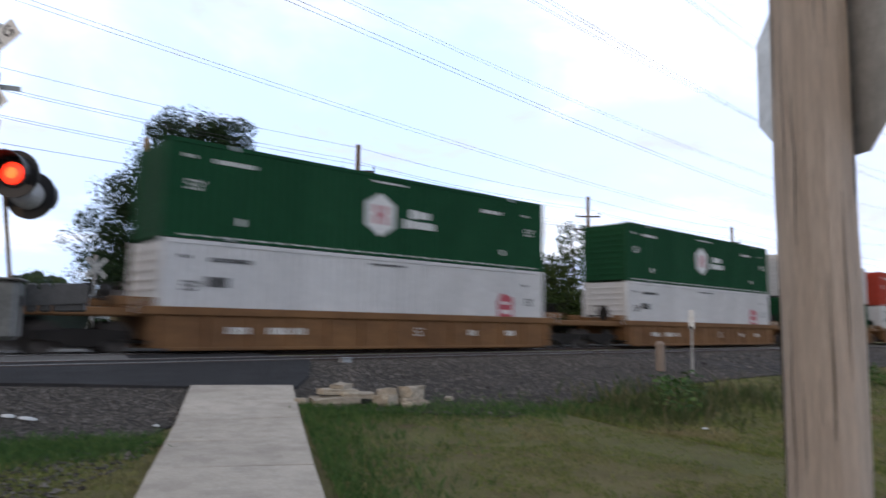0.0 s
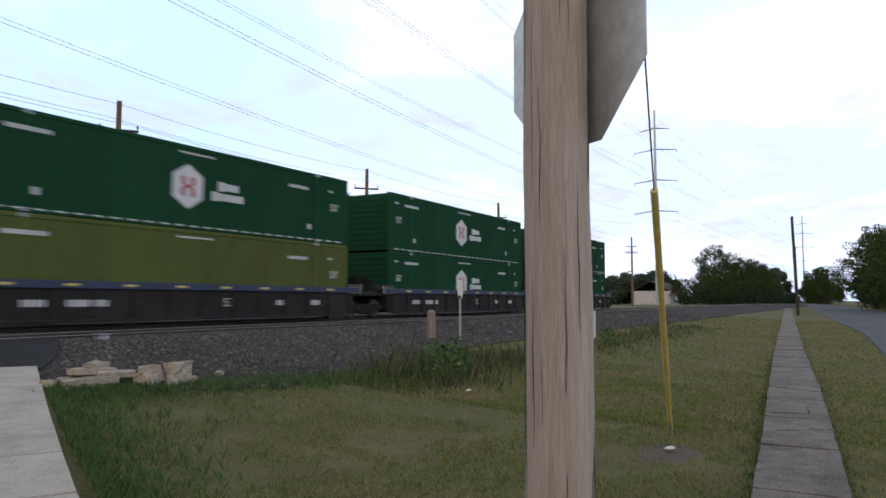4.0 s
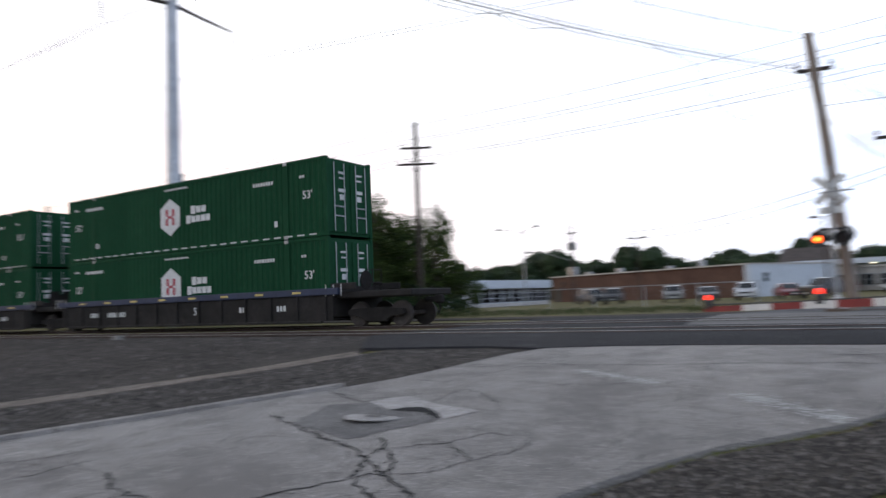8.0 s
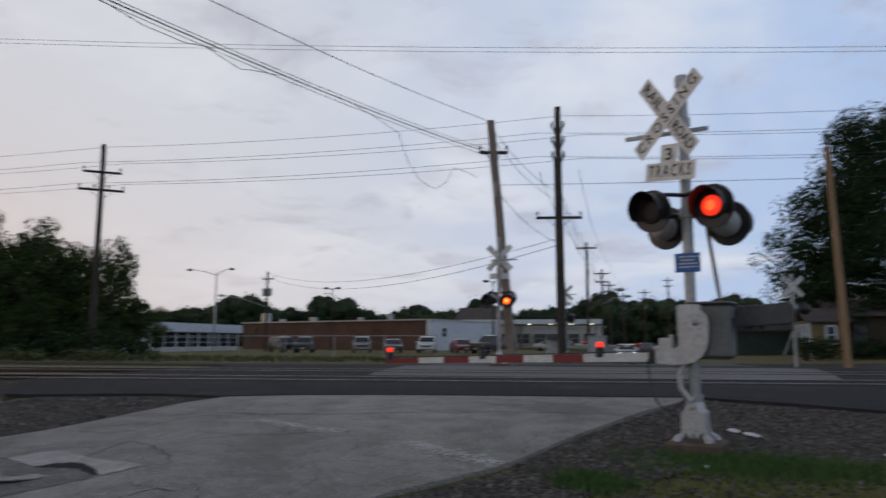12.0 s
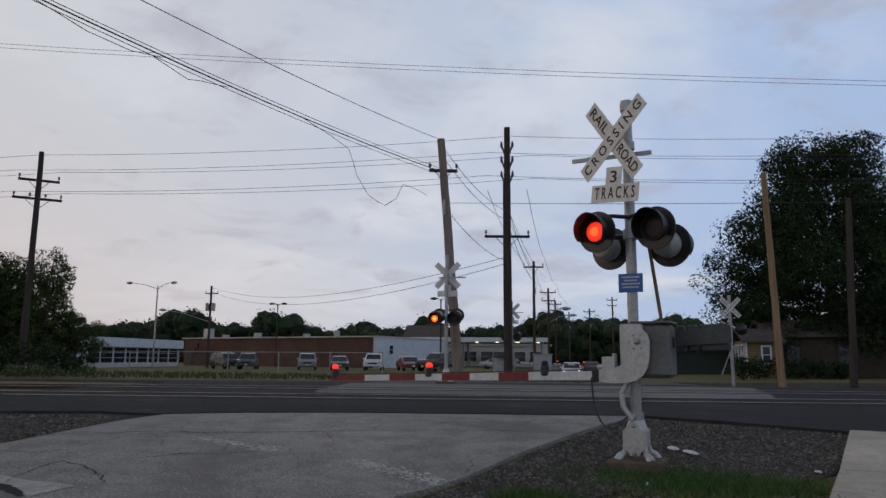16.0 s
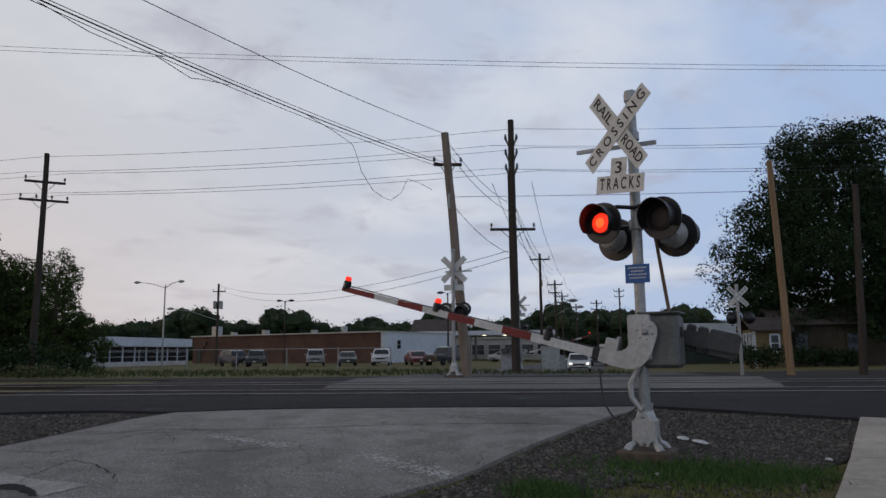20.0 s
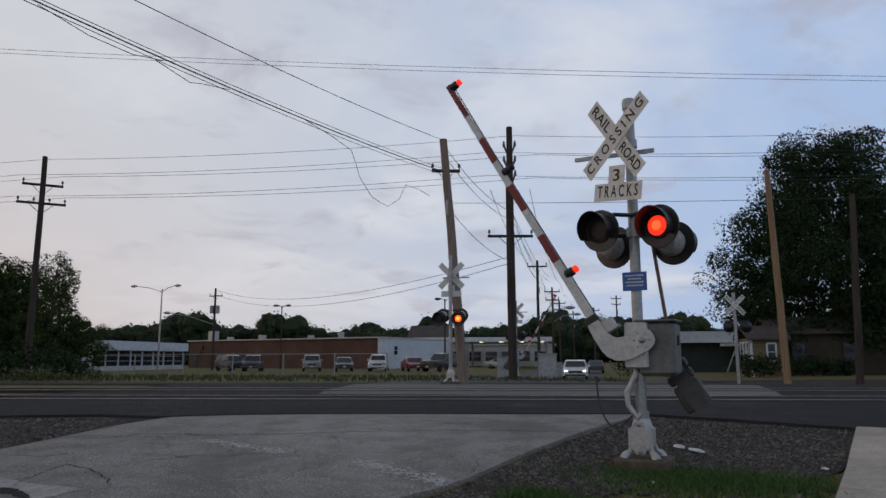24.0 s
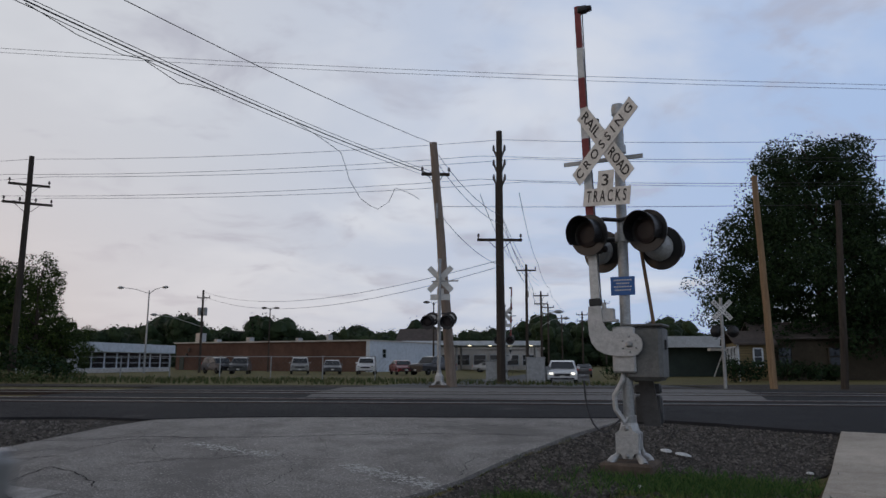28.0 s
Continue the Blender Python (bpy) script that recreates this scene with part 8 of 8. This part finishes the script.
CRACKS = [([(-9.46, 1.37), (-8.81, 2.08), (-7.42, 2.18), (-5.4, 2.1), (-3.4, 1.6)], 0.022), ([(-7.42, 2.18), (-7.71, 2.75), (-9.5, 2.9)], 0.014), ([(-8.81, 2.08), (-9.9, 2.6)], 0.013), ([(-8.0, 2.9), (-8.9, 3.4)], 0.010), ([(-6.5, 2.45), (-5.3, 2.9)], 0.010),
          ([(-6.81, 5.9), (-6.0, 5.6), (-4.96, 5.2), (-4.36, 4.91), (-3.86, 4.55), (-3.53, 4.36), (-3.0, 4.0)], 0.022), ([(-7.26, 7.26), (-6.57, 6.97), (-5.97, 6.74)], 0.014), ([(-4.36, 4.91), (-4.1, 4.46), (-4.08, 4.35)], 0.026),
          ([(-4.08, 4.35), (-4.3, 3.94), (-4.45, 3.58), (-4.46, 3.37), (-4.89, 3.36), (-5.46, 3.3), (-6.33, 3.61)], 0.022), ([(-4.36, 4.91), (-4.44, 5.25), (-4.6, 5.44), (-4.82, 5.58)], 0.022), ([(-4.44, 5.25), (-4.03, 4.88), (-3.81, 4.55), (-4.0, 4.54), (-4.06, 4.41)], 0.022), ([(-4.06, 4.41), (-3.6, 4.1), (-3.1, 3.5)], 0.018),
          ([(-5.46, 3.3), (-5.6, 2.96), (-5.94, 2.59)], 0.014), ([(-4.7, 5.02), (-4.47, 4.81)], 0.014), ([(-3.94, 5.56), (-3.42, 5.15), (-3.15, 5.66)], 0.010), ([(-3.42, 5.15), (-3.59, 4.72), (-3.88, 4.56)], 0.010), ([(-4.38, 5.24), (-3.94, 5.56), (-3.78, 6.01), (-3.47, 5.99)], 0.010), ([(-6.89, 3.97), (-6.99, 3.03)], 0.009),
          ([(-5.26, 7.78), (-4.83, 7.59), (-4.37, 7.2), (-4.2, 6.94)], 0.010), ([(-5.23, 7.02), (-5.26, 7.78)], 0.010), ([(-5.94, 2.59), (-5.58, 2.72), (-5.19, 2.78)], 0.012), ([(-8.2, -3.9), (-8.25, 0.6), (-8.3, 2.5), (-7.3, 4.2)], 0.010), ([(-6.2, 0.2), (-6.6, 2.1)], 0.009), ([(-9.6, 0.2), (-9.2, 1.4)], 0.009),
          ([(-4.5, 8.0), (-3.2, 8.6)], 0.008), ([(-6.5, 9.2), (-4.2, 9.75), (-2.2, 10.2), (0.2, 10.55)], 0.013), ([(-1.6, 10.9), (-0.3, 11.4)], 0.014), ([(-5.6, 8.6), (-5.2, 9.6)], 0.008), ([(-6.3, 8.1), (-5.4, 8.3)], 0.010)]
starts = []
for i, (line, w) in enumerate(CRACKS):
    V, F = [], []
    starts += crack_line(V, F, line, w, i)[2::9]
    raw("crack", V, F, "tar", road)
# hairlines that branch off
rb_ = random.Random(808)
V, F = [], []
for i, (x, y) in enumerate(starts):
    a = rb_.uniform(0, math.tau)
    line = [(x, y)]
    for _ in range(rb_.randint(1, 4)):
        a += rb_.uniform(-0.7, 0.7)
        d = rb_.uniform(0.12, 0.35)
        line.append((line[-1][0] + d * math.cos(a), line[-1][1] + d * math.sin(a)))
    if all(inside(ROADP, *p) for p in line):
        crack_line(V, F, line, rb_.uniform(0.002, 0.006), 500 + i)
for i in range(46):
    x, y = rb_.uniform(-9.5, 0.5), rb_.uniform(0.5, 12.0)
    a = rb_.choice((0.3, 1.9)) + rb_.gauss(0, 0.35)
    line = [(x, y)]
    for _ in range(rb_.randint(2, 6)):
        a += rb_.uniform(-0.5, 0.5)
        d = rb_.uniform(0.2, 0.5)
        line.append((line[-1][0] + d * math.cos(a), line[-1][1] + d * math.sin(a)))
    if all(inside(ROADP, *p) for p in line):
        crack_line(V, F, line, rb_.uniform(0.002, 0.005), 900 + i)
tagged(raw("hairline_cracks", V, F, "tar", road), kind="stuff")


def patch(name, outline, material, dz, seed):
    """A thin flat patch with a ragged edge."""
    rr = random.Random(seed)
    ring = []
    for (x0, y0), (x1, y1) in zip(outline, outline[1:] + outline[:1]):
        for k in range(5):
            ring.append((x0 + (x1 - x0) * k / 5 + rr.gauss(0, 0.014), y0 + (y1 - y0) * k / 5 + rr.gauss(0, 0.014)))
    raw(name, [(x, y, lay(x, y) + dz) for x, y in ring], [tuple(range(len(ring)))[::-1]], material, road)


patch("asphalt_patch", [(-6.15, 5.66), (-6.45, 6.55), (-5.93, 6.76), (-5.44, 6.53), (-5.1, 6.73), (-4.57, 6.34), (-4.83, 5.79), (-5.0, 5.32)], "patch_dark", 0.005, 3)
patch("concrete_patch", [(-6.0, 6.8), (-5.88, 7.06), (-5.7, 7.21), (-5.23, 7.02), (-5.1, 6.73), (-5.44, 6.53)], "concrete_patch", 0.0065, 4)
patch("concrete_patch", [(-5.21, 7.01), (-4.35, 6.78), (-4.54, 6.35), (-4.79, 6.55), (-5.08, 6.73)], "concrete_patch", 0.0065, 5)
patch("tar_patch", [(-5.44, 6.53), (-5.29, 6.69), (-5.13, 6.77), (-4.83, 6.6), (-4.57, 6.34), (-4.68, 6.36), (-4.97, 6.53), (-5.24, 6.51)], "tar", 0.0078, 6)
rp = random.Random(404)
V, F = [], []
for k in range(560):
    f = rp.random()
    if k < 240:
        x, y = -4.3 + 1.35 * f + rp.gauss(0, 0.06), 9.25 - 0.62 * f + rp.gauss(0, 0.08)
    else:
        x, y = -2.0 + 1.15 * f + rp.gauss(0, 0.06), 8.25 - 0.85 * f + rp.gauss(0, 0.11)
    i, n, turn = len(V), 6, rp.uniform(-0.9, 0.4)
    rx, ry = rp.uniform(0.008, 0.06) * rp.uniform(0.4, 1.0), rp.uniform(0.005, 0.02)
    for j in range(n):
        a = j * math.tau / n
        dx, dy = rx * rp.uniform(0.5, 1.2) * math.cos(a), ry * rp.uniform(0.5, 1.2) * math.sin(a)
        px_, py_ = x + dx * math.cos(turn) - dy * math.sin(turn), y + dx * math.sin(turn) + dy * math.cos(turn)
        V.append((px_, py_, lay(px_, py_) + 0.0056 + k * 2e-6))
    F.append(tuple(range(i, i + n)))
tagged(raw("worn_paint", V, F, "road_paint", road), kind="stuff")
mh = thing("manhole_cover", pose(-5.39, 6.23, lay(-5.39, 6.23) - 0.004, -2.5), "round cast-iron manhole cover in the roadway", "manhole cover")
part("ring", lathe(B(), [(0.30, 0), (0.36, 0), (0.36, 0.012), (0.305, 0.012)], 32), "concrete_patch", mh)
part("lid", lathe(B(), [(0.295, -0.01), (0.295, 0.011), (0.0, 0.012)], 32), "concrete", mh)
for r0 in (0.08, 0.15, 0.22):
    part("rib", lathe(B(), [(r0, 0.010), (r0 + 0.028, 0.010), (r0 + 0.026, 0.0155), (r0 + 0.002, 0.0155)], 28), "concrete_patch", mh)
wc = thing("access_cover", pose(-13.35, 0.62, land(-13.35, 0.62) + 0.03), "pale round access cover in the footpath", "access cover")
part("lid", lathe(B(), [(0.24, -0.02), (0.26, 0.01), (0.24, 0.02), (0.0, 0.024)], 20), "concrete_patch", wc)
drain = thing("storm_drain", pose(-11.25, -1.12, 0.02, 0, 0, 58), "broken rusty kerb inlet slab over a dark storm drain", "drain")
bm = B()
prism(bm, [(-0.75, -0.42), (-0.2, -0.46), (0.48, -0.38), (0.66, 0.02), (0.42, 0.40), (-0.1, 0.44), (-0.75, 0.38)], -0.05, 0.06, pose(0, 0, 0.05, -90))
part("slab", bm, "drain_slab", drain, "brown-stained broken concrete slab")
part("mouth", box(B(), (-0.1, -0.44, -0.005), (1.05, 0.12, 0.09), bevel=0.01), "black_paint", drain, "dark open mouth")
n, V, F = 40, [(7.5, 1.85, land(7.5, 1.85) - 0.012)], []
for k in range(n):
    q = 1 + 0.35 * noise.noise((math.cos(k * math.tau / n) * 2, math.sin(k * math.tau / n) * 2, 1))
    for f, dz in ((0.6, -0.016), (1.0, -0.05)):
        x, y = 7.5 + 0.75 * q * f * math.cos(k * math.tau / n), 1.85 + 0.42 * q * f * math.sin(k * math.tau / n)
        V.append((x, y, land(x, y) + dz))
for k in range(n):
    i, j = 1 + 2 * k, 1 + 2 * ((k + 1) % n)
    F += [(0, i, j), (i, i + 1, j + 1, j)]
tagged(raw("bare_earth", V, F, "dirt"), "bare brown earth round the guy anchor", "ground", kind="structure")
n, V, F = 36, [(-12.0, -0.3, land(-12.0, -0.3) + 0.02)], []
for k in range(n):
    ca, sa = math.cos(k * math.tau / n), math.sin(k * math.tau / n)
    q = 1 + 0.45 * noise.noise((ca * 2, sa * 2, 5))
    for f, dz in ((0.6, 0.018), (1.0, -0.01)):
        x, y = -12.0 + (0.52 * ca - 0.25 * sa) * q * f, -0.3 + (1.25 * sa + 0.1 * ca) * q * f
        V.append((x, y, land(x, y) + dz))
for k in range(n):
    i, j = 1 + 2 * k, 1 + 2 * ((k + 1) % n)
    F += [(0, i, j), (i, i + 1, j + 1, j)]
tagged(raw("pale_gravel", V, F, "pale_grit"), "pale washed grit round the storm drain", "ground", kind="structure")
for x in (-22.5, 9.9):
    bx = thing("rail_joint_box", pose(x, track_y(x) - 6.2, 0.46), "small grey track circuit box beside the rails", "equipment box", "track boxes")
    part("body", box(B(), (0, 0, 0.12), (0.28, 0.22, 0.24), bevel=0.02), "galv", bx)
    part("lid", box(B(), (0, 0, 0.255), (0.32, 0.26, 0.03), bevel=0.008), "galv", bx)


# ---- what moves ----
GATE = [(0, -1.5), (18.5, -1.5), (18.75, 0.3), (19, 4.0), (19.5, 9.6), (20, 14.6), (20.5, 20.0), (21, 25.9), (21.5, 31.8), (22.5, 43.0), (23.5, 53.8), (24, 59.7), (24.5, 65.2), (25, 70.5), (25.5, 76.2), (26, 81.6), (26.5, 86.4), (26.8, 89.6), (27.0, 91.0), (27.3, 90.8), (28, 88.2)]


def gate_rows(m):
    return [(t, m @ pose(PIVOT_X, 0, PIVOT_UP, 0, a, 0)) for t, a in GATE]


def motions():
    times = [0, 1, 2, 3, 4, 5, 6, 7, 8, 9, 10, 11, 12, 14, 16, 20, 24, 28]
    for ob, off, up in MOVERS:
        walk(ob, [(t, train_pose(off, up, t)) for t in times])
    walk(arm1, gate_rows(Matrix.Identity(4)))
    walk(arm3, gate_rows(Matrix.Identity(4)))
    half, first, end = 0.611, 24.55, 25.75
    for ob, m, phase in FLASH:
        small = ob.name.startswith("bulb_glow")
        lit_m, off_m = m @ Matrix.Translation((0, 0 if small else -0.006, 0)), m @ Matrix.Translation((0, 0 if small else 0.09, -0.09 if small else 0))
        if phase == 2:
            walk(ob, [(0, lit_m), (end, lit_m), (end + 0.034, off_m), (28, off_m)])
            continue
        rows, k = [], int(first / half) + 1
        t0 = first - half * k
        state = (k % 2 == 1)
        rows.append((0.0, lit_m if (state == (phase == 1)) else off_m))
        while True:
            t0 += half
            if t0 > end:
                break
            if t0 <= 0.05:
                state = not state
                rows[0] = (0.0, lit_m if (state == (phase == 1)) else off_m)
                continue
            rows.append((t0 - 0.034, lit_m if (state == (phase == 1)) else off_m))
            state = not state
            rows.append((t0, lit_m if (state == (phase == 1)) else off_m))
        rows.append((end, rows[-1][1]))
        rows.append((end + 0.034, off_m))
        rows.append((28.0, off_m))
        walk(ob, rows)
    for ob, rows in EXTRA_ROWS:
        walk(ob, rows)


motions()
